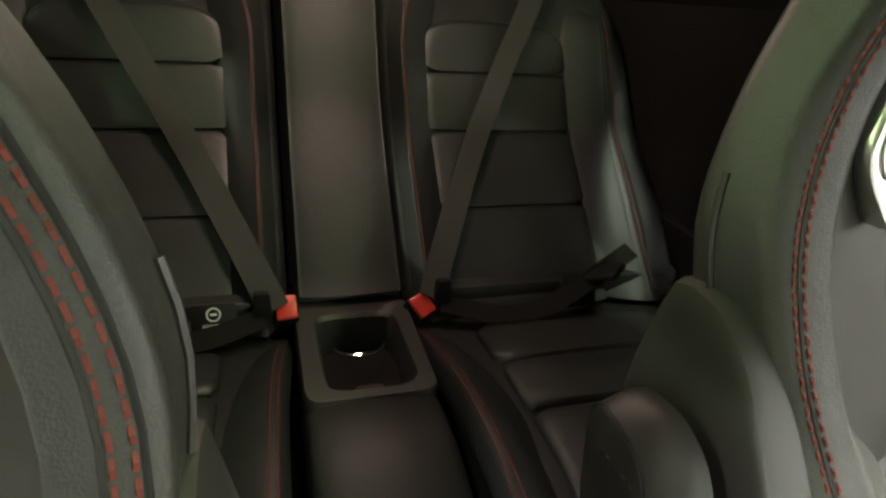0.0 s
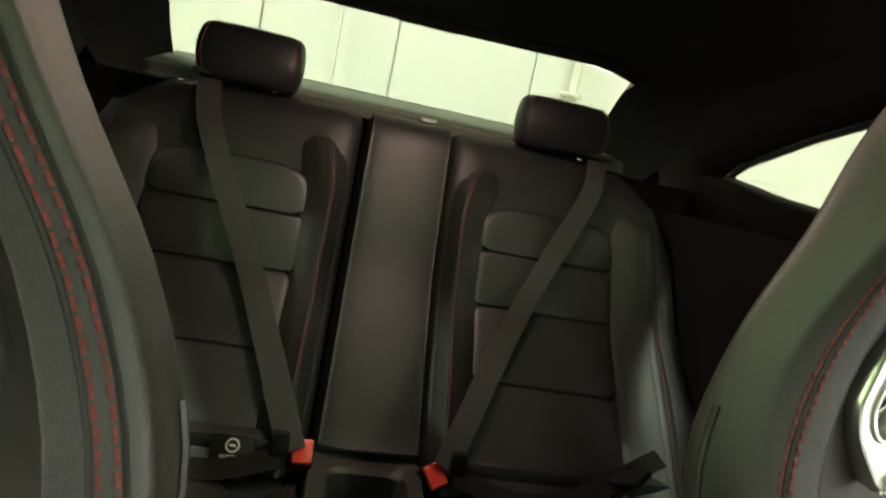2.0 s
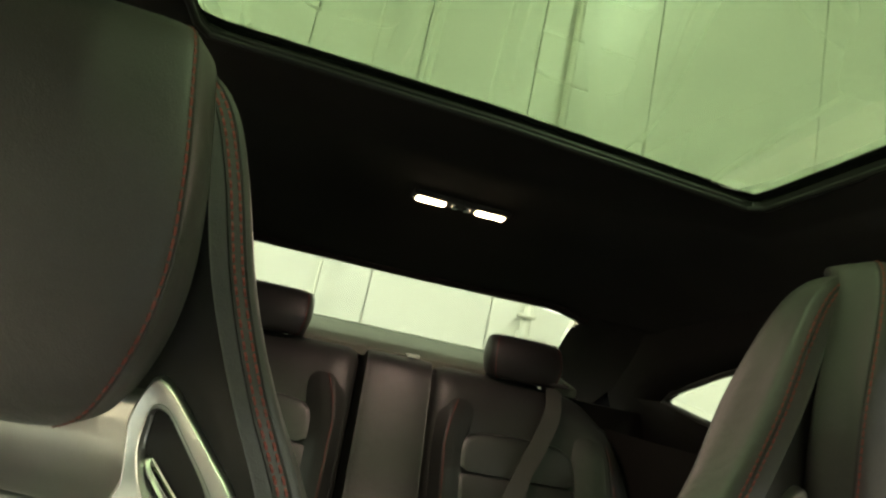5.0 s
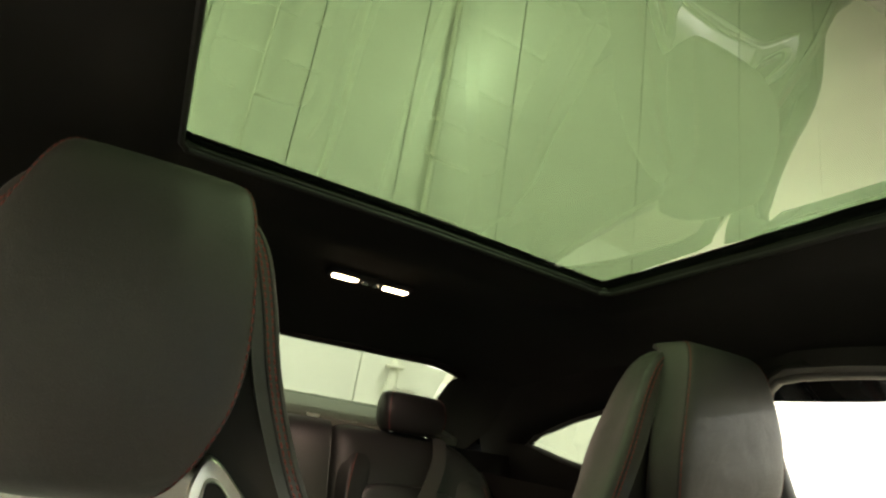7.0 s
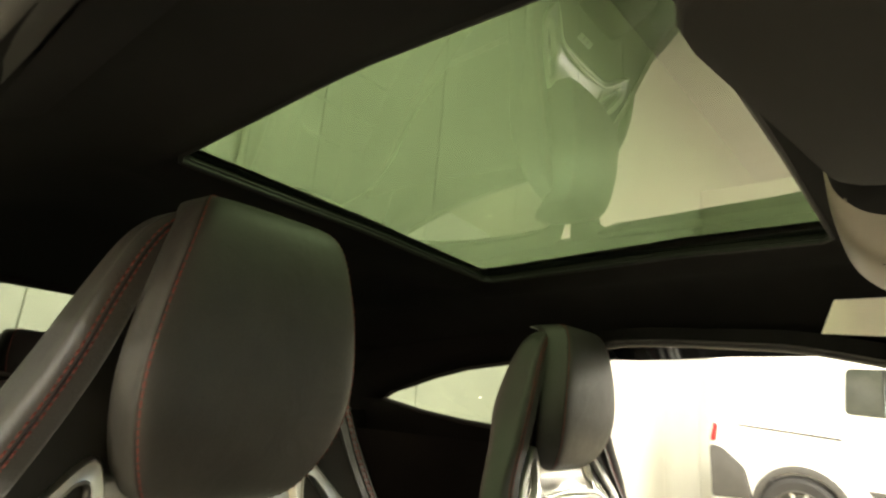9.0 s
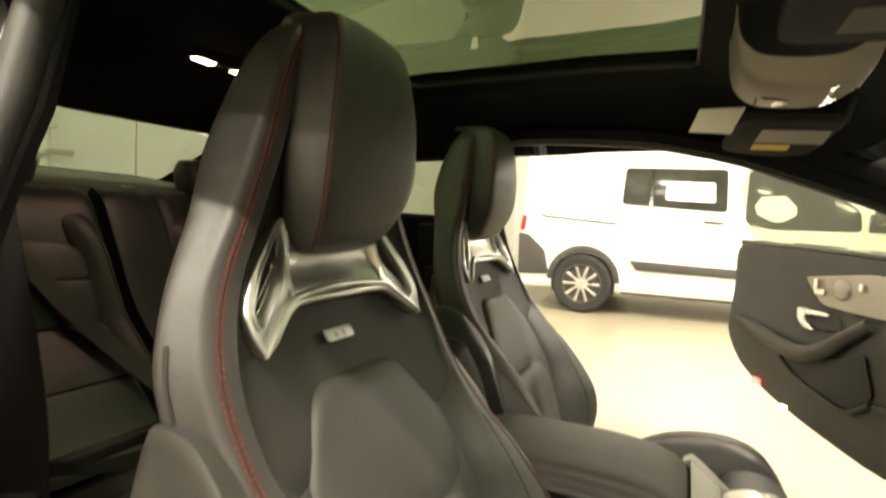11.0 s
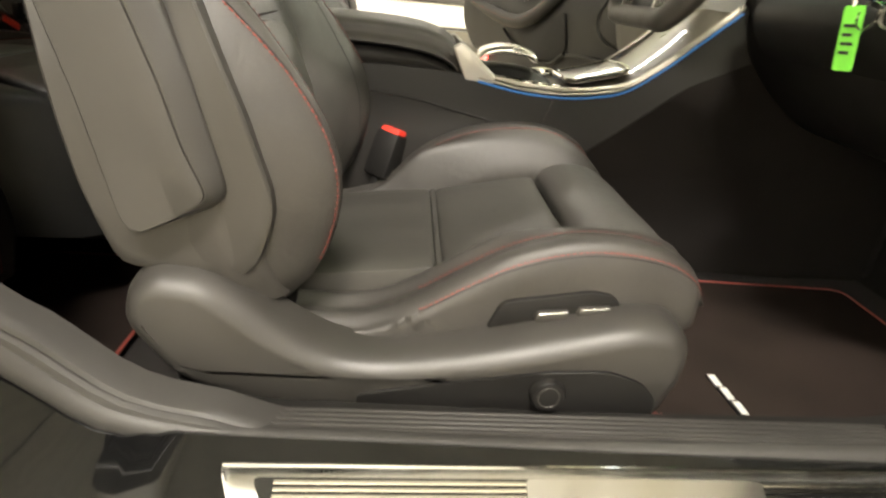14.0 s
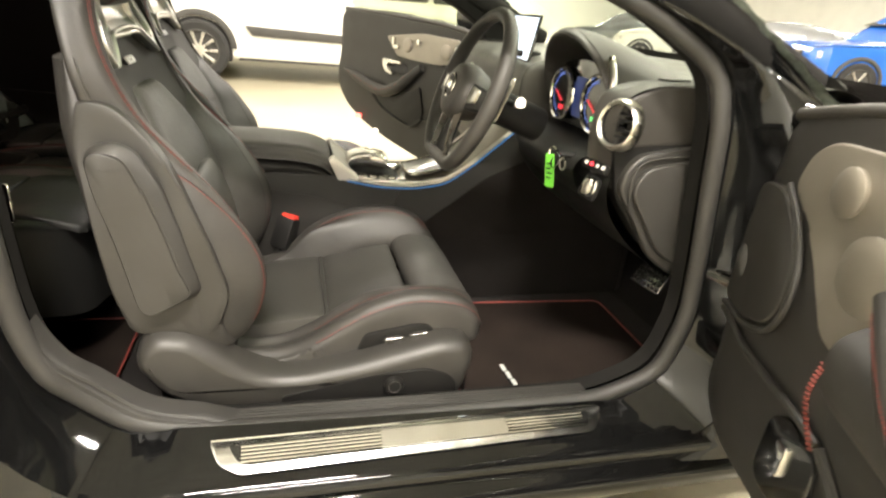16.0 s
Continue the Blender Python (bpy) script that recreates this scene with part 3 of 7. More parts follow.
for s in (1, -1):
    side_panel(s)
pane("rear_glass", grid_mesh(grid([[(-0.49, -1.335, 1.232), (-0.25, -1.365, 1.258), (0, -1.375, 1.264), (0.25, -1.365, 1.258), (0.49, -1.335, 1.232)],
                                   [(-0.55, -1.62, 1.15), (-0.3, -1.66, 1.175), (0, -1.68, 1.18), (0.3, -1.66, 1.175), (0.55, -1.62, 1.15)],
                                   [(-0.60, -1.95, 1.04), (-0.3, -1.99, 1.06), (0, -2.0, 1.065), (0.3, -1.99, 1.06), (0.60, -1.95, 1.04)]], 24, 12, False), False), rear_glass_mat, car, (0, -1.0, 0.5), "tinted rear window", False)
part("brake_light", slab(rounded([(-0.105, 0.0), (0.045, 0.0), (0.035, 0.02), (-0.095, 0.02)], 0.006), 0.016, lambda a, b, c: (a, -1.365 - b, 1.256 + c * 0.5 - b * 0.4), 0.003), gloss_black, car, "high brake light housing at the window top")
for s in (1, -1):
    part("rear_pillar_trim", loft([[(s * 0.495, -1.20, 1.272), (s * 0.58, -1.18, 1.238), (s * 0.650, -1.12, 1.17)], [(s * 0.468, -1.33, 1.240), (s * 0.55, -1.34, 1.205), (s * 0.625, -1.30, 1.13)],
                                   [(s * 0.535, -1.63, 1.14), (s * 0.60, -1.6, 1.09), (s * 0.64, -1.5, 1.05)],
                                   [(s * 0.60, -1.96, 1.03), (s * 0.65, -1.9, 1.01), (s * 0.68, -1.7, 0.99)]], 14, 14, False), lining, car, "black rear pillar trim")
    part("rear_pillar_skin", loft([[(s * 0.53, -1.35, 1.28), (s * 0.66, -1.3, 1.2), (s * 0.72, -1.25, 1.05)],
                                   [(s * 0.60, -1.7, 1.15), (s * 0.70, -1.7, 1.08), (s * 0.76, -1.7, 0.99)],
                                   [(s * 0.62, -2.1, 1.0), (s * 0.74, -2.1, 0.97), (s * 0.82, -2.1, 0.93)]], 14, 14, False), paint, car)
shelf_mat = surface("grey_shelf_fabric", (0.10, 0.105, 0.085), 0.9, scale=8, fine=1400, bump=0.3, vary=0.12, spec=0.1)
part("parcel_shelf", slab(rounded([(-0.46, -1.25), (0.46, -1.25), (0.62, -1.95), (-0.62, -1.95)], 0.03), 0.02, lambda a, b, c: (a, b, 1.040 - 0.105 * (b + 1.25) + c), 0.006), shelf_mat, car, "grey-green rear parcel shelf")
part("rear_bulkhead", box(-0.72, 0.72, -1.36, -1.30, 0.15, 1.035), lining, car)
part("boot_lid", loft([[(-0.8, y, z - 0.08), (-0.4, y, z - 0.01), (0, y, z), (0.4, y, z - 0.01), (0.8, y, z - 0.08)] for y, z in ((-1.93, 1.075), (-2.15, 1.06), (-2.35, 1.03), (-2.38, 0.8), (-2.36, 0.3))], 24, 20, False), paint, car, "black boot lid and tail")
part("floor_pan", box(-0.74, 0.74, -1.3, 1.35, 0.10, 0.176), carpet, car, "black carpeted floor")
part("firewall", loft([[(-0.74, 1.02, 0.17), (0, 1.02, 0.17), (0.74, 1.02, 0.17)], [(-0.74, 1.20, 0.35), (0, 1.20, 0.35), (0.74, 1.20, 0.35)], [(-0.74, 1.24, 0.6), (0, 1.24, 0.6), (0.74, 1.24, 0.6)], [(-0.74, 1.2, 0.95), (0, 1.2, 0.95), (0.74, 1.2, 0.95)]], 8, 14, False), carpet, car)
pane("windscreen", grid_mesh(grid([[(-0.56, 0.40, 1.225), (-0.3, 0.44, 1.262), (0, 0.455, 1.272), (0.3, 0.44, 1.262), (0.56, 0.40, 1.225)],
                                   [(-0.65, 0.75, 1.07), (-0.35, 0.85, 1.10), (0, 0.88, 1.11), (0.35, 0.85, 1.10), (0.65, 0.75, 1.07)],
                                   [(-0.74, 1.08, 0.93), (-0.4, 1.25, 0.94), (0, 1.3, 0.945), (0.4, 1.25, 0.94), (0.74, 1.08, 0.93)]], 24, 12, False), False), clear_glass_mat, car, (0, 0.3, 0.6), "clear windscreen", False)
part("bonnet", loft([[(-0.78, y, z - 0.06), (-0.4, y, z), (0, y, z + 0.01), (0.4, y, z), (0.78, y, z - 0.06)] for y, z in ((1.28, 0.895), (1.7, 0.875), (2.2, 0.83), (2.45, 0.75), (2.5, 0.4))], 24, 20, False), paint, car, "black bonnet")
cowl_film_mat = surface("crinkled_clear_film", (0.30, 0.32, 0.28), 0.18, scale=40, fine=120, bump=0.6, dist=0.01, vary=0.6)
part("cowl_film", loft([[(0.738, 0.965, 0.905), (0.760, 0.975, 0.885)], [(0.755, 1.02, 0.895), (0.80, 1.03, 0.872)], [(0.78, 1.08, 0.89), (0.85, 1.09, 0.865)], [(0.80, 1.16, 0.885), (0.88, 1.18, 0.855)]], 6, 20, False), cowl_film_mat, car, "crinkled clear film along the windscreen edge")
part("cowl", slab(rounded([(-0.72, 1.06), (-0.4, 1.22), (0.0, 1.28), (0.4, 1.22), (0.72, 1.06), (0.74, 1.16), (0.4, 1.34), (0.0, 1.40), (-0.4, 1.34), (-0.74, 1.16)], 0.02, 3), 0.02, lambda a, b, c: (a, b, 0.898 + c - 0.03 * abs(a)), 0.005), black_plastic, car, "black plastic cowl below the windscreen")
film_mat = surface("pale_protective_film", (0.17, 0.19, 0.165), 0.20, scale=40, fine=260, bump=0.5, dist=0.003, vary=0.45, coat=0.4)


def film_strip(points, across, width, seed, lumps):
    """A strip of thin film along the points with creases and a puckered edge."""
    p = curve_through(points, 90)
    tg = np.gradient(p, axis=0)
    tg /= np.linalg.norm(tg, axis=1)[:, None]
    rows = []
    for i, (q, d) in enumerate(zip(p, tg)):
        side = np.array(across, float) - d * np.dot(across, d)
        side /= np.linalg.norm(side)
        up = np.cross(side, d)
        up *= np.sign(up[2]) or 1
        row = []
        for k in np.linspace(-0.5, 0.5, 13):
            n1 = noise.noise(Vector((i * 0.16 + seed, k * 3.0, seed)))
            n2 = noise.noise(Vector((i * 0.45, k * 9.0 + seed, 3.0)))
            w = width * (1 + 0.14 * noise.noise(Vector((i * 0.2, seed, 7.0))))
            row.append(q + side * k * w + up * (lumps * n1 + lumps * 0.55 * n2 + 0.004 - 0.02 * k * k))
        rows.append(row)
    return grid_mesh(np.array(rows), False)


part("pillar_film", film_strip([(0.752, 0.985, 0.893), (0.722, 0.892, 0.965), (0.702, 0.836, 1.005), (0.682, 0.78, 1.049), (0.667, 0.73, 1.083), (0.645, 0.60, 1.141), (0.63, 0.48, 1.191)], (0.8, 0.35, 0.45), 0.062, 2.0, 0.006), film_mat, car, "crumpled pale protective film along the pillar")
part("film_end", film_strip([(0.752, 0.820, 0.935), (0.760, 0.850, 0.900), (0.768, 0.880, 0.865), (0.772, 0.905, 0.845)], (0.2, 0.8, 0.55), 0.060, 9.0, 0.009), film_mat, car, "crumpled loose end of the film")
# padded trim behind the door opening
for s in (1, -1):
    for z0, z1 in ((0.60, 0.785), (0.79, 0.865), (0.87, 1.0)):
        pad_o = rounded([(-0.73, z0), (-0.56, z0), (-0.555, z1), (-0.73, z1)], 0.012, 3)
        part("pillar_pad", slab(pad_o, 0.016, lambda a, b, c: (s * (side_x(b) - 0.028 - c), a, b), 0.006, 3), rear_leather_shaded, car, "padded leather pillar trim")
    for k in range(7):
        part("red_mark", box(*sorted((s * (side_x(0.82) - 0.0445), s * (side_x(0.82) - 0.046))), -0.64 + 0.011 * k, -0.633 + 0.011 * k, 0.822, 0.829), thread, car, smooth=False)
part("rear_header", tube([(x, -1.368 + 0.036 * (x / 0.47) ** 2, roof_z(x, -1.36) + 0.001) for x in np.linspace(-0.49, 0.49, 30)], 0.014, 8, False, 0.9), lining, car)
for s in (1, -1):
    part("lower_side_trim", slab(rounded([(-0.50, 0.18), (-0.53, 0.50), (-0.58, 0.62), (-1.2, 0.66), (-1.2, 0.18)], 0.05, 5), 0.03, lambda a, b, c: (s * (0.60 + 0.25 * (a + 0.5) * (0.25 if a < -0.6 else 0) + c), a, b), 0.01), lining, car, "black carpeted lower side trim")

# ---- front seats ----
def front_seat(x0):
    """A sports seat with one-piece back, silver frame under the head pad and red double stitching."""
    seat = thing("sports_seat", (x0, 0.0, 0.176), "black leather sports seat with red stitching and silver headrest frame", "car seat", "front seats")

    def lean(z):
        """The upper back stands slightly off the cushion's middle line."""
        k = min(1.0, max(0.0, (z - 0.70) / 0.16))
        return -0.009 * k * k * (3 - 2 * k)

    def X(p):
        return [(x0 + a + lean(c), b, c) for a, b, c in p]

    # back shell: full-width body behind the bolsters
    rows = [(0.36, 0.270, -0.15, -0.29), (0.42, 0.286, -0.165, -0.33), (0.52, 0.290, -0.172, -0.365), (0.60, 0.288, -0.190, -0.385), (0.68, 0.268, -0.225, -0.405), (0.76, 0.243, -0.285, -0.425), (0.83, 0.212, -0.335, -0.435), (0.88, 0.185, -0.37, -0.44)]
    secs = []
    for z, w, f, b in rows:
        m = (f + b) / 2
        secs.append(X([(w * 0.86, f + 0.004, z), (w, f - 0.03, z), (w, m, z), (w * 0.97, b + 0.03, z), (w * 0.7, b, z), (0, b - 0.01, z), (-w * 0.7, b, z), (-w * 0.97, b + 0.03, z), (-w, m, z), (-w, f - 0.03, z), (-w * 0.86, f + 0.004, z), (0, f - 0.03, z)]))
    part("back_shell", loft(secs, 72, 30), leather, seat, "black leather rear shell")

    # bolsters: from the cushion up to the top of the head wings
    rows = [(0.345, (0.262, -0.27), (0.232, -0.150), (0.15, -0.185)), (0.385, (0.270, -0.28), (0.245, -0.120), (0.148, -0.18)), (0.44, (0.278, -0.29), (0.252, -0.097), (0.145, -0.178)),
            (0.50, (0.284, -0.30), (0.256, -0.088), (0.145, -0.185)), (0.56, (0.286, -0.31), (0.256, -0.100), (0.148, -0.20)), (0.62, (0.283, -0.33), (0.252, -0.135), (0.152, -0.222)),
            (0.68, (0.266, -0.345), (0.245, -0.180), (0.152, -0.243)), (0.74, (0.252, -0.365), (0.238, -0.238), (0.168, -0.276)), (0.80, (0.246, -0.365), (0.238, -0.286), (0.204, -0.324)),
            (0.87, (0.250, -0.378), (0.234, -0.322), (0.205, -0.358)), (0.94, (0.226, -0.393), (0.209, -0.345), (0.185, -0.382)), (1.01, (0.184, -0.410), (0.171, -0.354), (0.148, -0.390)),
            (1.08, (0.148, -0.428), (0.140, -0.357), (0.112, -0.392)), (1.15, (0.121, -0.420), (0.118, -0.356), (0.092, -0.388)), (1.195, (0.104, -0.406), (0.101, -0.354), (0.080, -0.378)), (1.218, (0.089, -0.395), (0.085, -0.353), (0.066, -0.374)), (1.231, (0.070, -0.387), (0.066, -0.356), (0.048, -0.370)), (1.236, (0.050, -0.381), (0.048, -0.362), (0.034, -0.370))]
    ridge_at = [np.interp(np.linspace(0.70, 1.232, 40), [r[0] for r in rows], [r[2][k] for r in rows]) for k in (0, 1)]
    for s in (1, -1):
        secs = []
        for z, o, f, i in rows:
            o, f, i = np.array(o), np.array(f), np.array(i)
            inner = i * 0.45 + f * 0.55 + np.array([-0.006, 0.012])
            out = f * 0.5 + o * 0.5 + np.array([0.016 if z < 0.7 else 0.006, 0.004])
            ring = [i, inner, f + np.array([-0.018, 0.0]), f + np.array([0.008, -0.008]), out, o, np.array([o[0] * 0.8, o[1] - 0.01]), np.array([i[0], o[1] + 0.005])]
            secs.append([(x0 + s * a + w * lean(z), b, z) for (a, b), w in zip(ring, (1, 1, 1, 1, 0.6, 0, 0, 0.5))])
        g = grid(secs, 48, 72)
        tip = g[-1].mean(axis=0)
        cap = np.array([tip + (g[-1] - tip) * k + np.array([0, -0.004, 0.006 * math.sqrt(1 - k * k)]) for k in (0.92, 0.7, 0.35)])
        part("bolster", grid_mesh(np.vstack([g, cap])), leather, seat)
        nrm = grid_normals(g)
        if np.dot(nrm[20, 14], [0, 1, 0]) < 0:
            nrm = -nrm
        bolster = seat.children[-1]
        # stitched lines: two along the head wing's ridge, one of which runs on down, and one that comes round from behind the wing
        zs = g[:, 14, 2]
        for zk, jk, red in (((0.40, 0.60, 0.70, 0.80, 1.24), (13.4, 13.4, 13.9, 15.2, 15.2), True), ((0.70, 0.76, 0.80, 1.24), (15.6, 15.9, 16.3, 16.3), True),
                            ((0.40, 0.50, 0.62, 0.70, 0.745, 0.79, 0.83), (16.8, 16.8, 17.4, 19.5, 23.0, 26.5, 29.0), True), ((0.44, 0.60, 0.70, 0.735), (8.5, 8.0, 8.6, 10.5), False)):
            ii = np.where((zs > zk[0]) & (zs < zk[-1]))[0]
            at_j = np.interp(zs[ii], zk, jk)
            j0 = at_j.astype(int)
            f = (at_j - j0)[:, None]
            nn = nrm[ii, j0] * (1 - f) + nrm[ii, j0 + 1] * f
            p = g[ii, j0] * (1 - f) + g[ii, j0 + 1] * f
            if red:
                part("stitching", dashes(p + nn * 0.0003, nn, 0.0060, 0.0016, 0.0016, 0.0011), thread, bolster, "red stitching")
            off = np.cross(np.gradient(p, axis=0), nn)
            off *= 0.0026 / (np.linalg.norm(off, axis=1)[:, None] + 1e-9)
            part("seam", tube(p + (off if jk[0] > 15 else -off) * (1 if red else 0) - nn * 0.0004, 0.0013, 6), seam_and_shade_dark, bolster)
        part("piping", tube(g[6:40, 27] + nrm[6:40, 27] * 0.001, 0.0022, 6), soft_plastic, bolster)

    # centre pad of the back, with its pointed top, and a cross seam
    def back_y(z):
        return np.interp(z, [0.36, 0.45, 0.55, 0.65, 0.75, 0.82, 0.90, 0.96, 1.0], [-0.165, -0.17, -0.195, -0.235, -0.285, -0.325, -0.36, -0.378, -0.385])

    def pad(outline, lift, z_hold=None):
        c = (sum(a for a, _ in outline) / len(outline), sum(b for _, b in outline) / len(outline))
        loop = by_angle(outline, 64, c)
        rs = []
        for k, d in ((1.0, -0.02), (1.0, -0.004), (0.985, 0.002), (0.95, 0.006), (0.8, 0.009), (0.5, 0.010), (0.2, 0.010), (0.01, 0.010)):
            q = np.array(c) + (loop - np.array(c)) * k
            rs.append(X([(a, back_y(b) + lift + d + 0.05 * max(0, abs(a) - 0.10), b) for a, b in q]))
        return rings_mesh(rs)

    low = rounded([(-0.150, 0.36), (0.150, 0.36), (0.157, 0.50), (0.162, 0.648), (-0.162, 0.648), (-0.157, 0.50)], 0.015, 4)
    up = rounded([(-0.165, 0.655), (0.165, 0.655), (0.171, 0.70), (0.150, 0.748), (0.088, 0.824), (-0.088, 0.824), (-0.150, 0.748), (-0.171, 0.70)], 0.024, 6)
    part("lower_back_pad", pad(low, 0.004), leather_pad, seat)
    part("upper_back_pad", pad(up, 0.006), leather_pad, seat, "smooth black leather back pad")
    # hide that spans from ridge to ridge behind the head pad and frame
    hide = []
    for z, rx, ry in zip(np.linspace(0.70, 1.232, 40), *ridge_at):
        mid_y = float(back_y(min(z, 1.0))) - 0.004
        hide.append([(x0 + lean(z) + u * (rx - 0.010), mid_y + (ry - 0.004 - mid_y) * abs(u) ** 2.6 - 0.016 * min(1.0, max(0.0, (0.755 + 0.02 * abs(u) - z) / 0.05)), z) for u in np.linspace(-1, 1, 41)])
    part("shoulder_hide", grid_mesh(np.array(hide), False), matte_hide, seat, "matte black hide round the head pad")

    # silver frame below the head pad
    def frame_at(a, b, c):
        return (x0 + a + lean(b), float(back_y(b)) + 0.006 + 0.10 * max(0.0, abs(a) - 0.08) + c, b)

    part("silver_bridge", loft([X([(-0.105, back_y(z) + d, z), (-0.06, back_y(z) + d - 0.008, z), (0, back_y(z) + d - 0.011, z), (0.06, back_y(z) + d - 0.008, z), (0.105, back_y(z) + d, z)]) for z, d in ((0.912, 0.002), (0.918, 0.014), (0.926, 0.019), (0.934, 0.016), (0.944, 0.011), (0.960, 0.008), (0.978, 0.010), (0.994, 0.016), (1.0, 0.004))], 24, 36, False), satin_frame, seat, "satin silver bridge")
    for s in (1, -1):
        outline = [(0.088, 0.914), (0.100, 0.945), (0.090, 0.985), (0.100, 1.014), (0.112, 1.008), (0.170, 0.950), (0.190, 0.915), (0.187, 0.895), (0.174, 0.868), (0.160, 0.878), (0.128, 0.900)]
        slot = [(0.104, 0.990), (0.115, 0.990), (0.150, 0.950), (0.175, 0.914), (0.171, 0.900), (0.160, 0.901), (0.113, 0.944), (0.104, 0.964)]
        c = (0.132, 0.943)
        a, b = by_angle(rounded(slot, 0.007, 3), 96, c), by_angle(rounded(outline, 0.007, 3), 96, c)
        rs = [[frame_at(s * p, q, d) for p, q in b * (1 - k) + a * k] for k, d in ((0, -0.014), (0, 0.005), (0.07, 0.0095), (0.16, 0.0105), (0.17, 0.0095), (0.50, 0.0080), (0.80, 0.0075), (0.82, 0.0095), (0.93, 0.0100), (1.0, 0.0060), (1.0, -0.034))]
        ring = part("silver_frame", rings_mesh(rs), satin_frame, seat, "satin silver frame with a slot")
        bar = [frame_at(s * p, q, d) for p, q, d in ((0.112, 0.957, -0.012), (0.116, 0.951, -0.004), (0.160, 0.912, -0.004), (0.166, 0.906, -0.012))]
        part("slot_bar", tube(curve_through(bar, 16), 0.0052, 10), chrome, ring, "polished bar across the slot")
        part("slot_back", slab([(0.098, 0.93), (0.180, 0.885), (0.185, 0.91), (0.105, 1.0)], 0.004, lambda p, q, r: frame_at(s * p, q, -0.036 + r)), black_plastic, ring, smooth=False)
    for dz, rad, out in ((0.0, 0.0050, 0.009), (0.0125, 0.0042, 0.013)):
        band = [frame_at(a, b + dz * (1 - abs(a) / 0.22), out) for a, b in ((0.174, 0.872), (0.150, 0.887), (0.124, 0.904), (0.100, 0.915), (0.070, 0.917), (0.0, 0.917), (-0.070, 0.917), (-0.100, 0.915), (-0.124, 0.904), (-0.150, 0.887), (-0.174, 0.872))]
        part("silver_band", tube(curve_through(band, 56), [rad * min(1.0, 0.2 + k / 6, 0.2 + (55 - k) / 6) for k in range(56)], 10), satin_frame, seat, "satin silver band under the head pad")
    badge = part("badge", slab(rounded([(-0.030, 0.8635), (0.026, 0.8635), (0.030, 0.8765), (-0.026, 0.8765)], 0.002, 2), 0.004, lambda p, q, r: (x0 + p + 0.008, float(back_y(q)) + 0.003 + r, q), 0.001, 1), silver_badge, seat, "small silver badge plate")
    for a in (-0.009, 0.008):
        part("gap_line", slab([(a, 0.866), (a + 0.0018, 0.866), (a + 0.005, 0.874), (a + 0.0032, 0.874)], 0.0006, lambda p, q, r: (x0 + p + 0.008, float(back_y(q)) + 0.007 + r, q)), shell_plastic, badge, smooth=False)

    # head pad: narrow top, widest low down, cut corners and a tucked lower edge
    rows = [(0.966, 0.040, -0.372), (0.972, 0.056, -0.352), (0.986, 0.074, -0.333), (1.016, 0.090, -0.315), (1.05, 0.100, -0.304), (1.09, 0.1025, -0.299), (1.14, 0.097, -0.298), (1.19, 0.087, -0.302), (1.222, 0.079, -0.309), (1.240, 0.071, -0.321), (1.247, 0.060, -0.336), (1.250, 0.044, -0.352)]
    secs = [X([(w + 0.003, f - 0.062, z), (w + 0.003, f - 0.022, z), (w - 0.003, f - 0.005, z), (w * 0.55, f, z), (0, f + 0.001, z), (-w * 0.55, f, z), (-w + 0.003, f - 0.005, z), (-w - 0.003, f - 0.022, z), (-w - 0.003, f - 0.062, z), (-w * 0.6, f - 0.085, z), (0, f - 0.09, z), (w * 0.6, f - 0.085, z)]) for z, w, f in rows]
    g = grid(secs, 72, 56)
    head = part("head_pad", grid_mesh(g), leather, seat, "fixed black leather head pad")
    nr = grid_normals(g)
    if nr[28, 24][1] < 0:
        nr = -nr
    for j in (11, 37):
        part("stitching", dashes(g[3:54, j] + nr[3:54, j] * 0.0004, nr[3:54, j], 0.0060, 0.0016, 0.0015, 0.0010), thread, head, "red stitching")
        jj = j - 1 if j < 20 else j + 1
        part("seam", tube(g[3:54, jj] - nr[3:54, jj] * 0.0004, 0.0012, 6), seam_and_shade_dark, head)

    # leather-covered shell edge, and the hard panel on each side of the back
    edge = [(-0.325, 0.826), (-0.292, 0.797), (-0.246, 0.74), (-0.219, 0.689), (-0.195, 0.63), (-0.175, 0.58), (-0.153, 0.505), (-0.151, 0.474), (-0.169, 0.42), (-0.184, 0.396), (-0.255, 0.394), (-0.325, 0.405), (-0.35, 0.5), (-0.37, 0.65), (-0.385, 0.76), (-0.375, 0.83)]

    def side_at(z):
        return float(np.interp(z, [0.345, 0.45, 0.56, 0.62, 0.68, 0.74, 0.80, 0.83], [0.262, 0.276, 0.280, 0.277, 0.268, 0.256, 0.246, 0.243]))
    for s in (1, -1):
        ec = np.array((-0.27, 0.60))
        el = by_angle(rounded(edge, 0.015, 3), 110, ec)
        part("shell_edge", rings_mesh([[(x0 + s * (side_at(b) + d), a, b) for a, b in ec + (el - ec) * k] for k, d in ((1.0, -0.02), (1.0, 0.008), (0.988, 0.0145), (0.955, 0.0165), (0.90, 0.0155), (0.5, 0.015), (0.01, 0.015))]), soft_plastic, seat, "dark rear shell edge of the backrest")

    prof = rounded([(-0.362, 0.746), (-0.347, 0.765), (-0.310, 0.770), (-0.284, 0.757), (-0.252, 0.698), (-0.225, 0.617), (-0.203, 0.530), (-0.198, 0.500), (-0.210, 0.485), (-0.287, 0.455), (-0.303, 0.468), (-0.330, 0.600), (-0.353, 0.688)], 0.012, 5)
    pc = np.array((-0.285, 0.612))
    pl = by_angle(prof, 120, pc)

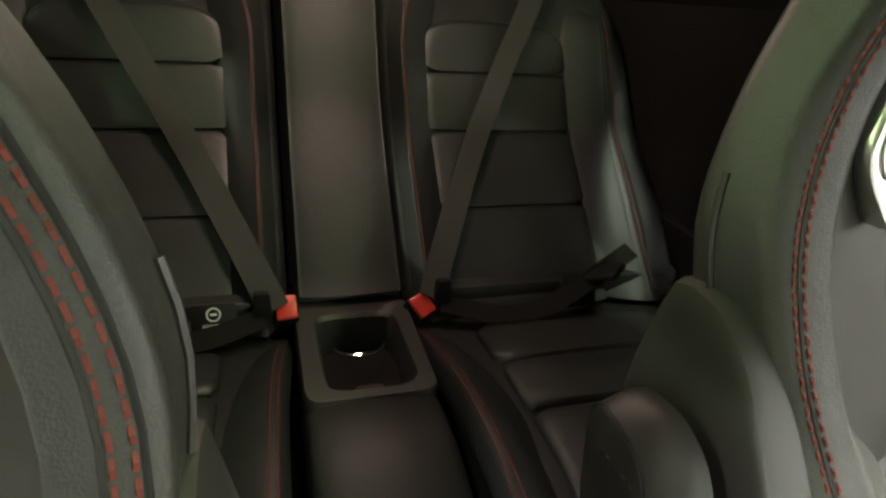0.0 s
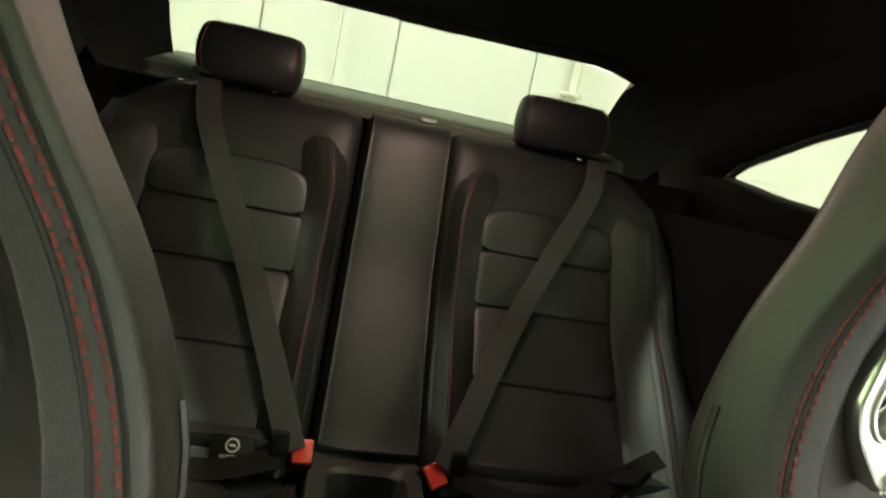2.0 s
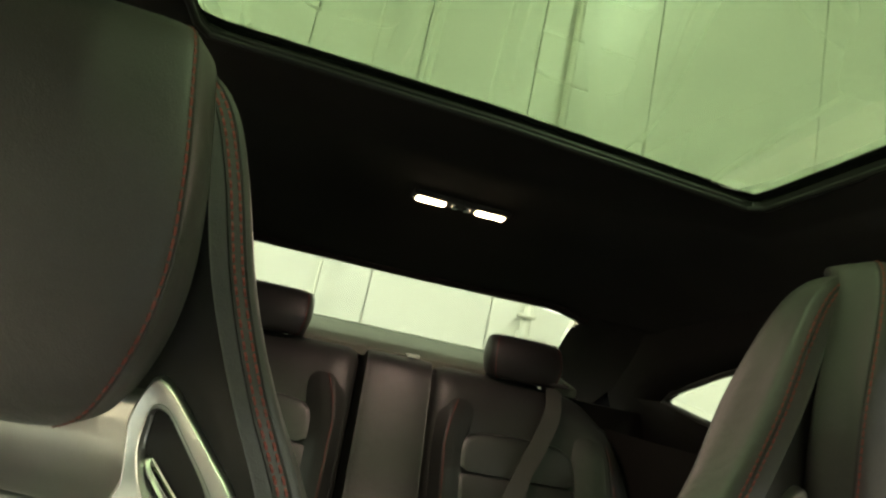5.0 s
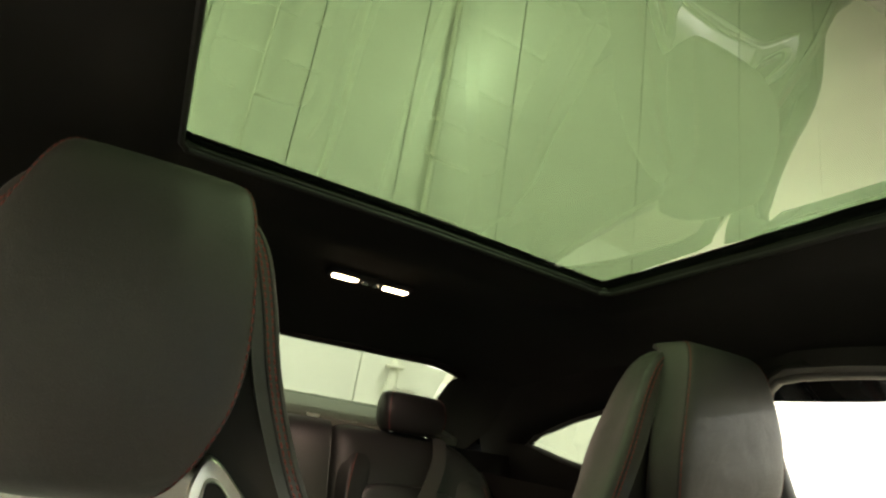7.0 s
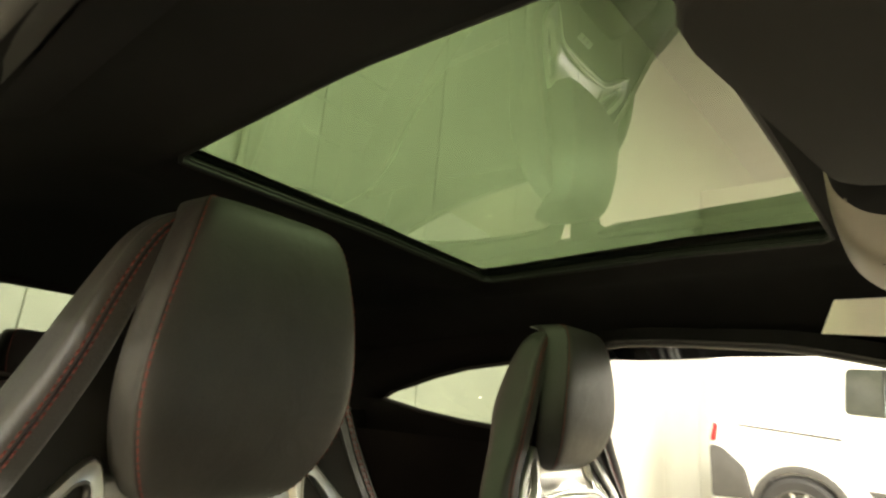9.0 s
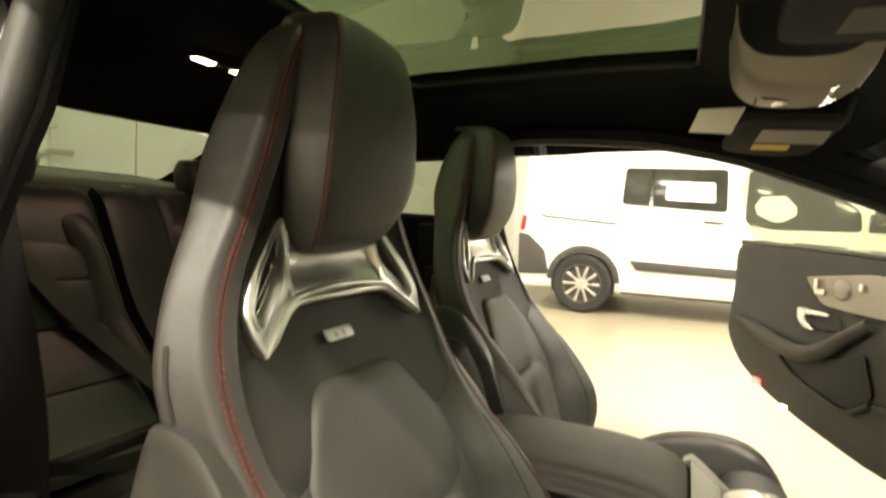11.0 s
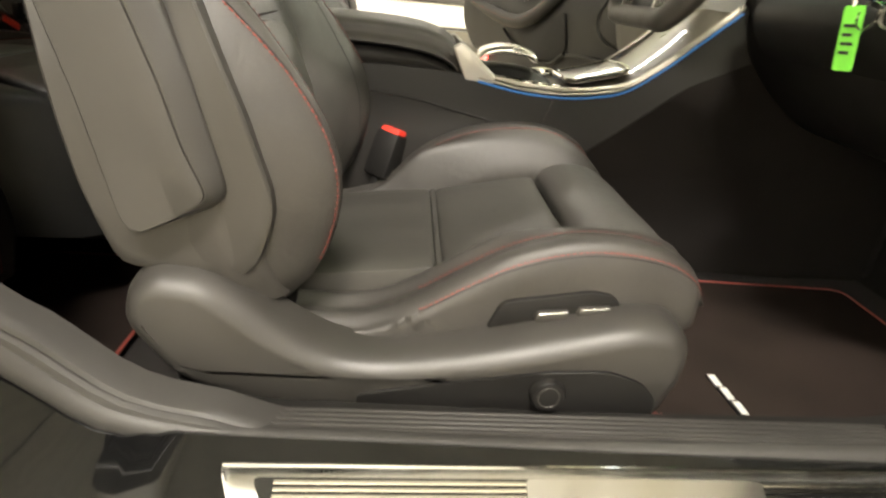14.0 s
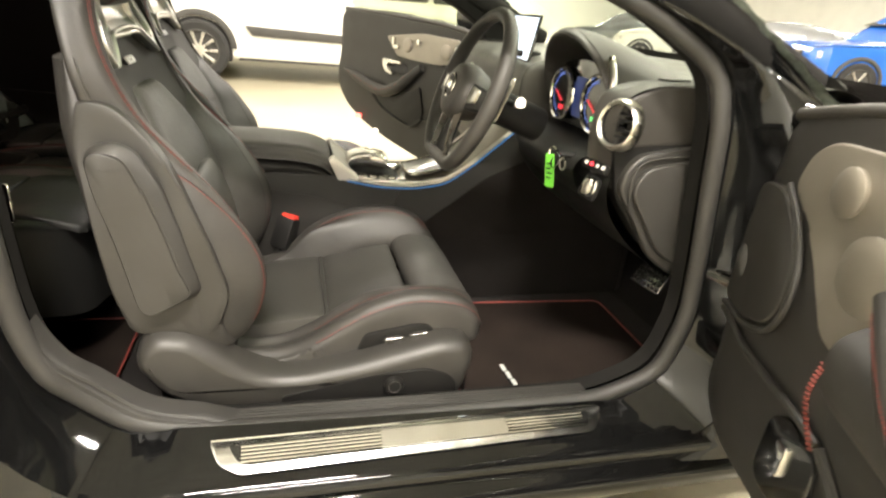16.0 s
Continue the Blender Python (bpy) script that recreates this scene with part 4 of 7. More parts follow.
    tg = np.roll(pl, -1, 0) - np.roll(pl, 1, 0)
    inw = np.stack([-tg[:, 1], tg[:, 0]], axis=1) / np.linalg.norm(tg, axis=1)[:, None]
    if np.sum(inw * (pc - pl)) < 0:
        inw = -inw
    wide = np.clip(0.3 - 2.0 * (inw @ np.array((0.90, 0.42))), 0.16, 1.0)
    for _ in range(14):  # eases the rim's width and direction along the outline
        wide = (np.roll(wide, 1) + wide + np.roll(wide, -1)) / 3
        inw = (np.roll(inw, 1, 0) + inw + np.roll(inw, -1, 0)) / 3

    def face_in(d):
        return pl + inw * d * wide[:, None]

    for s in (1, -1):
        def out_x(z, d):
            return x0 + s * (0.284 + d + 0.012 * (0.75 - z))
        rim_rows = [[(out_x(q[1], d), q[0], q[1]) for q in face_in(w)] for w, d in ((0.0, 0.0), (0.0, 0.008), (0.0012, 0.0115), (0.004, 0.0145), (0.0185, 0.0280), (0.0205, 0.0290), (0.0215, 0.0265), (0.0235, 0.0265), (0.0245, 0.0290), (0.028, 0.0298))]
        rim_rows += [[(out_x(q[1], 0.030 + 0.001 * (1 - k)), q[0], q[1]) for q in pc + (face_in(0.029) - pc) * k] for k in (1.0, 0.6, 0.3, 0.01)]
        pn = part("side_panel", rings_mesh(rim_rows), shell_plastic, seat, "grey plastic side panel of the backrest")
        for k in range(5):
            part("mark", box(*sorted((x0 + s * 0.3130, x0 + s * 0.3152)), -0.337 + 0.008 * k, -0.3335 + 0.008 * k, 0.724, 0.730), shell_plastic, pn, smooth=False)

    # cushion
    def cush(x, y):
        return np.interp(y, [-0.16, -0.05, 0.05, 0.2, 0.30, 0.36, 0.385], [0.335, 0.348, 0.362, 0.392, 0.405, 0.392, 0.35]) + 0.25 * max(0.0, abs(x) - 0.11) ** 1.5

    def cushion_pad(y0, y1, bulge):
        loop = by_angle(rounded([(-0.165, y0), (0.165, y0), (0.175, y1), (-0.175, y1)], 0.012, 3), 72, (0, (y0 + y1) / 2))
        c = np.array([0, (y0 + y1) / 2])
        rs = []
        for k, d in ((1.0, -0.06), (1.0, -0.008), (0.985, 0.001), (0.95, 0.004), (0.8, bulge), (0.5, bulge), (0.25, bulge), (0.01, bulge)):
            rs.append(X([(a, b, cush(a, b) + d) for a, b in c + (loop - c) * k]))
        return rings_mesh(rs)

    part("cushion_rear", cushion_pad(-0.17, 0.036, 0.007), leather_pad, seat, "smooth black leather cushion")
    part("cushion_welt", loft([X([(-0.168, y, cush(0.168, y) + d), (-0.09, y, cush(0.09, y) + d), (0, y, cush(0, y) + d), (0.09, y, cush(0.09, y) + d), (0.168, y, cush(0.168, y) + d)]) for y, d in ((0.034, -0.02), (0.0355, 0.001), (0.038, 0.0035), (0.042, 0.0035), (0.0445, 0.001), (0.046, -0.02))], 12, 24, False), leather_pad, seat)
    part("cushion_middle", cushion_pad(0.044, 0.226, 0.009), leather_pad, seat)
    rows = [(0.232, 0.330, 0.390), (0.235, 0.402, 0.408), (0.25, 0.420, 0.422), (0.285, 0.426, 0.430), (0.33, 0.416, 0.424), (0.365, 0.392, 0.402), (0.382, 0.355, 0.365), (0.375, 0.318, 0.325), (0.34, 0.308, 0.312)]
    part("thigh_roll", loft([X([(-0.182, y - 0.004, z1), (-0.1, y, z1), (0, y, z1 - 0.001), (0.1, y, z1), (0.182, y - 0.004, z1)]) for y, z0, z1 in rows], 24, 40, False), leather, seat, "plump leather thigh roll")
    part("cushion_base", box(x0 - 0.20, x0 + 0.20, -0.16, 0.345, 0.25, 0.305, 0.02), black_plastic, seat)
    high = [(-0.15, 0.325), (-0.09, 0.338), (-0.05, 0.362), (0.007, 0.420), (0.064, 0.456), (0.11, 0.472), (0.156, 0.486), (0.239, 0.488), (0.30, 0.472), (0.335, 0.444), (0.36, 0.405), (0.378, 0.365)]
    ridge = [(-0.15, 0.320, 0.29), (-0.06, 0.322, 0.285), (0.01, 0.352, 0.29), (0.07, 0.390, 0.30), (0.13, 0.424, 0.31), (0.20, 0.444, 0.318), (0.26, 0.446, 0.325), (0.32, 0.435, 0.33), (0.36, 0.410, 0.332), (0.378, 0.375, 0.335)]
    for s in (1, -1):
        secs = []
        for y, h, lo in ridge:
            h2 = h if s > 0 else float(np.interp(y, [q[0] for q in high], [q[1] for q in high]))
            pull = 0.02 if y > 0.37 else 0
            secs.append(X([(s * (0.150 + pull), y, h - 0.05), (s * 0.170, y, min(h2, h2 * 0.5 + 0.21)), (s * 0.200, y, h2 - 0.006), (s * 0.226, y, h2), (s * 0.246, y, h2 - 0.010), (s * (0.256 - pull), y, h2 * 0.6 + lo * 0.4), (s * (0.252 - pull), y, lo), (s * 0.20, y, lo - 0.01)]))
        g = grid(secs, 60, 72)
        # gathered leather where the bolster runs out at the back
        yy, zz = g[:, :, 1], g[:, :, 2]
        gather = np.exp(-((yy - 0.005) / 0.045) ** 2) * np.exp(-((zz - 0.325) / 0.022) ** 2)
        g[:, :, 0] += s * 0.0042 * gather * np.sin(yy * 260 + zz * 190)
        bol = part("cushion_bolster", grid_mesh(g), leather, seat)
        nr = grid_normals(g)
        if nr[36, 22][2] < 0:
            nr = -nr
        for j in (15, 31):
            part("stitching", dashes(g[16:69, j] + nr[16:69, j] * 0.0004, nr[16:69, j], 0.0060, 0.0016, 0.0015, 0.0010), thread, bol, "red stitching")
            part("seam", tube(g[16:69, j + 1] - nr[16:69, j + 1] * 0.0004, 0.0012, 6), seam_and_shade_dark, bol)
        # plastic base cover
        prof2 = rounded([(-0.328, 0.345), (-0.316, 0.390), (-0.285, 0.412), (-0.228, 0.407), (-0.190, 0.380), (-0.150, 0.346), (-0.092, 0.312), (-0.030, 0.304), (0.08, 0.324), (0.17, 0.346), (0.270, 0.372), (0.325, 0.368), (0.348, 0.340), (0.348, 0.300), (0.330, 0.215), (-0.05, 0.212), (-0.18, 0.212), (-0.275, 0.265)], 0.028, 5)
        lp2 = np.array(prof2)
        tan2 = np.roll(lp2, -1, 0) - np.roll(lp2, 1, 0)
        nor2 = np.stack([tan2[:, 1], -tan2[:, 0]], axis=1)
        nor2 /= np.linalg.norm(nor2, axis=1)[:, None] + 1e-9
        nor2 *= np.sign(np.sum(nor2 * (np.array((0.0, 0.28)) - lp2)))
        shape = []
        for w, d in ((0.0, 0.0), (0.0, 0.030), (0.0015, 0.045), (0.006, 0.058), (0.013, 0.068), (0.022, 0.0735), (0.028, 0.0745)):
            shape.append([(x0 + s * (0.245 + d - 0.16 * max(0.0, 0.30 - q[1])), q[0], q[1]) for q in lp2 + nor2 * w])
        cen = np.array([(q[0] * 0.80 - 0.005, 0.285 + (q[1] - 0.285) * 0.03) for q in lp2])
        shape.append([(x0 + s * (0.3195 - 0.16 * max(0.0, 0.30 - q[1])), q[0], q[1]) for q in cen])
        cover = part("base_cover", rings_mesh(shape), soft_plastic, seat, "dark grey plastic seat base cover")
        part("lower_cover", slab(rounded([(-0.06, 0.225), (0.312, 0.225), (0.310, 0.268), (0.285, 0.296), (0.24, 0.312), (0.169, 0.308), (0.041, 0.284), (-0.06, 0.262)], 0.012, 4), 0.004, lambda a, b, c: (x0 + s * (0.3200 + c - 0.16 * max(0.0, 0.30 - b)), a, b), 0.002), black_plastic, cover)
        kn = part("knob", lathe([(0.022, -0.004), (0.022, 0.005), (0.019, 0.010), (0.009, 0.011)], lambda a, b, h: (x0 + s * (0.322 + h), 0.170 + a, 0.278 + b), 28), black_plastic, cover, "round black adjuster knob")
        part("ring", tube([(x0 + s * 0.3325, 0.170 + 0.013 * math.cos(a), 0.278 + 0.014 * math.sin(a)) for a in np.arange(20) * math.pi / 10], 0.0012, 6, True), soft_plastic, cover)
        sp = part("switch_plate", slab(rounded([(0.095, 0.322), (0.113, 0.366), (0.223, 0.386), (0.253, 0.382), (0.268, 0.362), (0.229, 0.344)], 0.012, 4), 0.010, lambda a, b, c: (x0 + s * (0.253 + c), a, b), 0.003), black_plastic, seat, "black seat adjuster switch plate")
        for a0 in (0.155, 0.207):
            part("switch", slab(rounded([(a0, 0.345 + (a0 - 0.16) * 0.16), (a0 + 0.04, 0.350 + (a0 - 0.16) * 0.16), (a0 + 0.042, 0.362 + (a0 - 0.16) * 0.16), (a0 + 0.002, 0.358 + (a0 - 0.16) * 0.16)], 0.004, 3), 0.010, lambda a, b, c: (x0 + s * (0.261 + c), a, b), 0.002), soft_plastic, sp, "dark switch with a silver edge")
            part("switch_edge", tube([(x0 + s * 0.2715, a0 + 0.004, 0.3445 + (a0 - 0.16) * 0.16 + 0.013), (x0 + s * 0.2715, a0 + 0.038, 0.3445 + (a0 - 0.16) * 0.16 + 0.0165)], 0.0009, 6), satin, sp)
    part("front_apron", box(x0 - 0.235, x0 + 0.235, 0.30, 0.345, 0.235, 0.32, 0.015), soft_plastic, seat)
    for s in (1, -1):
        part("rail", box(*sorted((x0 + s * 0.20, x0 + s * 0.24)), -0.30, 0.36, 0.160, 0.25, 0.004, 1), black_plastic, seat)
    return seat


driver_seat = front_seat(0.367)
copy_thing(driver_seat, pose(-0.421, -0.066, 0.182, 0.8))


def buckle(at, way, label, lean=0.0, size=1.0):
    """A belt buckle on a stalk, with a red press button."""
    t = thing("belt_buckle", at, label, "buckle")
    m = look(at, tuple(np.array(at) + np.array(way)), lean)

    def place(bm):
        bm.transform(m @ Matrix.Scale(size, 4))
        return bm
    part("housing", place(box(-0.022, 0.022, -0.019, 0.019, 0.0, 0.066, 0.005)), black_plastic, t, "black plastic housing")
    part("button", place(box(-0.0195, 0.0195, -0.0165, 0.0165, -0.006, 0.014, 0.003)), red_plastic, t, "red press button")
    part("stalk", place(box(-0.015, 0.015, -0.006, 0.006, 0.06, 0.13, 0.003)), black_plastic, t)
    return t


buckle((0.112, -0.035, 0.445), (-0.15, 0.30, 1.0), "black belt buckle with red button beside the seat", 60, 1.4)
buckle((-0.130, -0.022, 0.468), (0.05, 0.30, 1.0), "black belt buckle with red button beside the seat", 10)

# ---- rear seats ----
bench = thing("rear_bench", (0, -0.8, 0.176), "black leather rear seats with centre column and red piping", "car seat")


def rear_y(z):
    return np.interp(z, [0.54, 0.60, 0.67, 0.77, 0.87, 0.95, 1.02, 1.06], [-0.835, -0.90, -0.962, -1.055, -1.105, -1.14, -1.172, -1.20])


def rear_side(s):
    tops = [(0.075, 1.050), (0.12, 1.053), (0.2, 1.052), (0.34, 1.05), (0.43, 1.035), (0.50, 0.97), (0.535, 0.88), (0.555, 0.75), (0.57, 0.56)]
    outline = rounded([(0.083, 0.54), (0.083, 1.045)] + tops[1:-1] + [(0.575, 0.54)], 0.02, 3)
    c = (0.3, 0.8)
    loop = by_angle(outline, 110, c)
    rs = []
    for k, d in ((1.0, -0.16), (1.0, -0.012), (0.985, 0.004), (0.95, 0.014), (0.85, 0.018), (0.6, 0.012), (0.3, 0.008), (0.01, 0.006)):
        q = np.array(c) + (loop - np.array(c)) * k
        rs.append([(s * a, rear_y(b) + d + 0.022 * np.exp(-((a - 0.49) / 0.05) ** 2) + 0.006 * np.exp(-((a - 0.12) / 0.03) ** 2), b) for a, b in q])
    back = part("backrest", rings_mesh(rs), rear_leather_shaded, bench, "black leather rear backrest")
    # padded centre in four strips, with a rounded top
    zs = [0.545, 0.668, 0.768, 0.856, 0.930]
    for i, (z0, z1) in enumerate(zip(zs[:-1], zs[1:])):
        o = [(0.150, z0 + 0.0008), (0.410, z0 + 0.0008), (0.408, z1 - 0.0008), (0.152, z1 - 0.0008)] if i < 3 else [(0.150, z0 + 0.0008), (0.410, z0 + 0.0008)] + [(0.28 + 0.129 * math.copysign(abs(math.cos(w)) ** 0.5, math.cos(w)), z1 - 0.045 + 0.05 * math.sin(w) ** 0.7) for w in np.linspace(0.02, math.pi - 0.02, 16)]
        o = rounded(o, 0.006, 3) if i < 3 else o
        cc = (0.28, (z0 + z1) / 2)
        lp = by_angle(o, 60, cc)
        rr = []
        for k, d in ((1.0, 0.008), (1.0, 0.0185), (0.988, 0.0215), (0.965, 0.0235), (0.88, 0.0245), (0.6, 0.025), (0.3, 0.025), (0.01, 0.025)):
            q = np.array(cc) + (lp - np.array(cc)) * k
            rr.append([(s * a, rear_y(b) + d, b) for a, b in q])
        part("pad_strip", rings_mesh(rr), rear_pad_shaded, bench)
    # bolsters beside the pad: a long slope down to the pad, the ridge towards the column or the flank
    for inner in (True, False):
        secs = []
        for z in np.linspace(0.55, 1.0 if inner else 0.985, 11):
            y = rear_y(z) + 0.010
            fade = min(1.0, max(0.15, (1.012 - z) / 0.07))
            lift = (0.034 if inner else 0.030) * fade
            if inner:
                foot, ridge_x, edge_x = 0.168 + 0.02 * max(0, z - 0.90) / 0.1, 0.116 + 0.03 * max(0.0, z - 0.93) / 0.07, 0.088
            else:
                foot, ridge_x, edge_x = 0.405, 0.475 - 0.10 * max(0.0, z - 0.90), 0.545 - 0.45 * max(0.0, z - 0.88)
            secs.append([(s * foot, y - 0.004, z), (s * (foot * 0.55 + ridge_x * 0.45), y + lift * 0.62, z), (s * (ridge_x * 0.92 + foot * 0.08), y + lift * 0.96, z), (s * ridge_x, y + lift, z), (s * (ridge_x * 0.75 + edge_x * 0.25), y + lift * 0.90, z), (s * edge_x, y - 0.012, z), (s * ridge_x, y - 0.04, z)])
        g = grid(secs, 42, 44)
        rib = part("bolster", grid_mesh(g), rear_leather_shaded, bench)
        nr = grid_normals(g)
        if nr[20, 17][1] < 0:
            nr = -nr
        j = 18 if inner else 24
        part("piping", tube(g[1:43, j] + nr[1:43, j] * 0.0006, 0.0015, 6), rear_thread, rib, "dull red piping")
        part("seam", tube(g[1:38, j - 1] + nr[1:38, j - 1] * 0.0002, 0.0016, 6), seam_and_shade_dark, rib)
    # cushion
    ct = lambda x, y: np.interp(y, [-0.86, -0.78, -0.65, -0.5, -0.40, -0.36], [0.530, 0.537, 0.548, 0.548, 0.52, 0.46])
    cl = by_angle(rounded([(0.10, -0.86), (0.56, -0.86), (0.54, -0.58), (0.44, -0.42), (0.115, -0.37)], 0.05, 5), 90, (0.33, -0.62))
    rs = []
    for k, d in ((1.0, -0.2), (1.0, -0.01), (0.985, 0.0), (0.95, 0.005), (0.7, 0.006), (0.4, 0.004), (0.01, 0.004)):
        q = np.array((0.33, -0.62)) + (cl - np.array((0.33, -0.62))) * k
        rs.append([(s * a, b, ct(a, b) + d) for a, b in q])
    cu = part("cushion", rings_mesh(rs), rear_leather_shaded, bench, "black leather rear cushion")
    for y0, y1 in ((-0.775, -0.685), (-0.68, -0.59), (-0.585, -0.40)):
        lp = by_angle(rounded([(0.165, y0), (0.45, y0), (0.45, y1), (0.165, y1)], 0.012, 3), 60, (0.31, (y0 + y1) / 2))
        cc = np.array((0.31, (y0 + y1) / 2))
        rr = []
        for k, d in ((1.0, 0.0), (1.0, 0.010), (0.98, 0.014), (0.92, 0.017), (0.5, 0.018), (0.01, 0.018)):
            rr.append([(s * a, b, ct(a, b) + d) for a, b in cc + (lp - cc) * k])
        part("pad_strip", rings_mesh(rr), rear_pad_shaded, bench)
    secs = []
    for y, z in ((-0.82, 0.532), (-0.75, 0.552), (-0.65, 0.568), (-0.55, 0.568), (-0.45, 0.548), (-0.39, 0.50)):
        x = np.interp(y, [-0.81, -0.7, -0.5, -0.39], [0.10, 0.112, 0.118, 0.118])
        secs.append([(s * (x - 0.022), y, z - 0.03), (s * (x - 0.016), y, z - 0.004), (s * x, y, z), (s * (x + 0.026), y, z - 0.008), (s * (x + 0.05), y, z - 0.028), (s * x, y, z - 0.06)])
    g = grid(secs, 36, 30)
    rib = part("cushion_bolster", grid_mesh(g), rear_leather_shaded, bench)
    for j in (8, 11):
        part("piping", tube(g[1:29, j] + np.array([0, 0, 0.0005]), 0.0013, 6), rear_thread, rib, "red stitching line")
    # stitched roll at the outer front corner of the cushion
    rp = curve_through([(s * 0.505, -0.60, 0.475), (s * 0.512, -0.555, 0.460), (s * 0.514, -0.530, 0.425), (s * 0.516, -0.520, 0.37), (s * 0.518, -0.525, 0.30)], 24)
    roll = part("corner_roll", tube(rp, list(np.interp(np.linspace(0, 1, 24), [0, 0.3, 0.8, 1], [0.018, 0.030, 0.030, 0.022])), 14), rear_leather_shaded, bench)
    for w in (0.55, 0.85):
        part("piping", tube(rp[4:23] + np.array([s * math.cos(w), math.sin(w), 0.06]) * 0.0302, 0.0014, 6), rear_thread, roll, "red stitching line")
    # panel between cushion and backrest
    part("rear_ledge", box(*sorted((s * 0.10, s * 0.55)), -0.92, -0.835, 0.54, 0.585, 0.014), rear_leather_shaded, bench)
    # side filler toward the wheel arch
    part("side_filler", loft([[(s * 0.53, -1.22, z), (s * 0.56, -1.06 + (1.0 - z) * 0.25, z), (s * 0.62, -0.87, z), (s * 0.70, -0.55, z)] for z in (0.20, 0.45, 0.6, 0.78, 0.92, 0.985)], 20, 16, False), lining, bench)


for s in (1, -1):
    rear_side(s)
# centre column and console tray
secs = []
for z in (0.575, 0.60, 0.70, 0.80, 0.90, 0.98, 1.03, 1.052, 1.058):
    y = rear_y(z) + (0.018 if z < 1.04 else 0.004 if z < 1.055 else -0.03)
    secs.append([(-0.078, y - 0.08, z), (-0.078, y - 0.008, z), (-0.072, y, z), (-0.03, y + 0.004, z), (0.03, y + 0.004, z), (0.062, y, z), (0.068, y - 0.008, z), (0.068, y - 0.08, z)])
part("centre_column", loft(secs, 48, 30), rear_leather_shaded, bench, "smooth leather centre column")
part("release_clip", box(-0.05, -0.02, -1.215, -1.195, 1.056, 1.064, 0.002, 1), satin, bench)
tray = thing("rear_console", (0, -0.75, 0.5), "black rear console with open cup holder between the seats", "console")
o, i = by_angle(rounded([(0.078, -0.875), (-0.085, -0.875), (-0.085, -0.655), (0.075, -0.655)], 0.02, 4), 80, (-0.006, -0.75)), by_angle(rounded([(0.050, -0.825), (-0.058, -0.825), (-0.062, -0.672), (0.046, -0.672)], 0.025, 4), 80, (-0.006, -0.75))
zt = lambda y: 0.548 + (-0.66 - y) * 0.05
rs = [[(a, b, 0.40) for a, b in o], [(a, b, zt(b) - 0.004) for a, b in o], [(a, b, zt(b) + 0.002) for a, b in o * 0.9 + i * 0.1], [(a, b, zt(b) + 0.002) for a, b in i * 0.9 + o * 0.1], [(a, b, zt(b) - 0.003) for a, b in i], [(a * 0.95, b, zt(b) - 0.07) for a, b in i]]
part("tray_frame", rings_mesh(rs), soft_plastic, tray, "dark plastic tray frame")
part("tray_floor", slab([tuple(p) for p in i], 0.004, lambda a, b, c: (a, b, 0.495 + c)), black_plastic, tray, smooth=False)
part("cup_arm", tube([(-0.006 + 0.034 * math.cos(a), -0.79 + 0.03 * math.sin(a), 0.535) for a in np.linspace(0.3, 2.84, 14)], 0.0028, 8), chrome, tray, "thin bright cup arm")
part("cup_pad", slab(rounded([(-0.026, -0.71), (0.012, -0.71), (0.012, -0.685), (-0.026, -0.685)], 0.009), 0.006, lambda a, b, c: (a, b, 0.520 + c), 0.002), shell_plastic, tray)
part("front_pad", loft([[(-0.084, y, z - 0.02), (-0.07, y, z - 0.002), (0, y, z + 0.004), (0.065, y, z - 0.002), (0.078, y, z - 0.02)] for y, z in ((-0.655, 0.544), (-0.62, 0.548), (-0.56, 0.541), (-0.48, 0.512), (-0.42, 0.46), (-0.40, 0.38), (-0.40, 0.19))], 24, 30, False), rear_leather_shaded, tray, "leather front pad of the console")
part("rear_wall", box(-0.08, 0.073, -0.92, -0.868, 0.5, 0.585, 0.01), soft_plastic, tray)


def rear_headrest(xc, z0):
    t = thing("rear_headrest", (xc, -1.2, z0), "black leather rear headrest on two posts", "headrest", "rear headrests")
    secs = []
    for z, w, f, b in ((z0 + 0.008, 0.070, -1.175, -1.225), (z0 + 0.014, 0.084, -1.160, -1.24), (z0 + 0.05, 0.092, -1.155, -1.25), (z0 + 0.085, 0.090, -1.165, -1.25), (z0 + 0.103, 0.082, -1.18, -1.24), (z0 + 0.108, 0.065, -1.195, -1.23)):
        secs.append([(xc + w, (f + b) / 2, z), (xc + w - 0.008, f - 0.01, z), (xc + w * 0.6, f, z), (xc, f + 0.003, z), (xc - w * 0.6, f, z), (xc - w + 0.008, f - 0.01, z), (xc - w, (f + b) / 2, z), (xc - w * 0.8, b, z), (xc, b - 0.005, z), (xc + w * 0.8, b, z)])
    g = grid(secs, 60, 24)
    pad_ob = part("pad", grid_mesh(g), rear_leather_shaded, t)
    for j in (8, 29):
        part("piping", tube(g[1:23, j], 0.0015, 6), rear_thread, pad_ob, "red stitching line")
    for d in (-0.05, 0.05):
        part("post", tube([(xc + d, -1.2, z0 + 0.02), (xc + d, -1.2, z0 - 0.03)], 0.006, 8), chrome, t)


rear_headrest(0.278, 1.043)
for ob in (bench, tray):
    ob.location.x -= 0.018
rear_headrest(-0.310, 1.043)


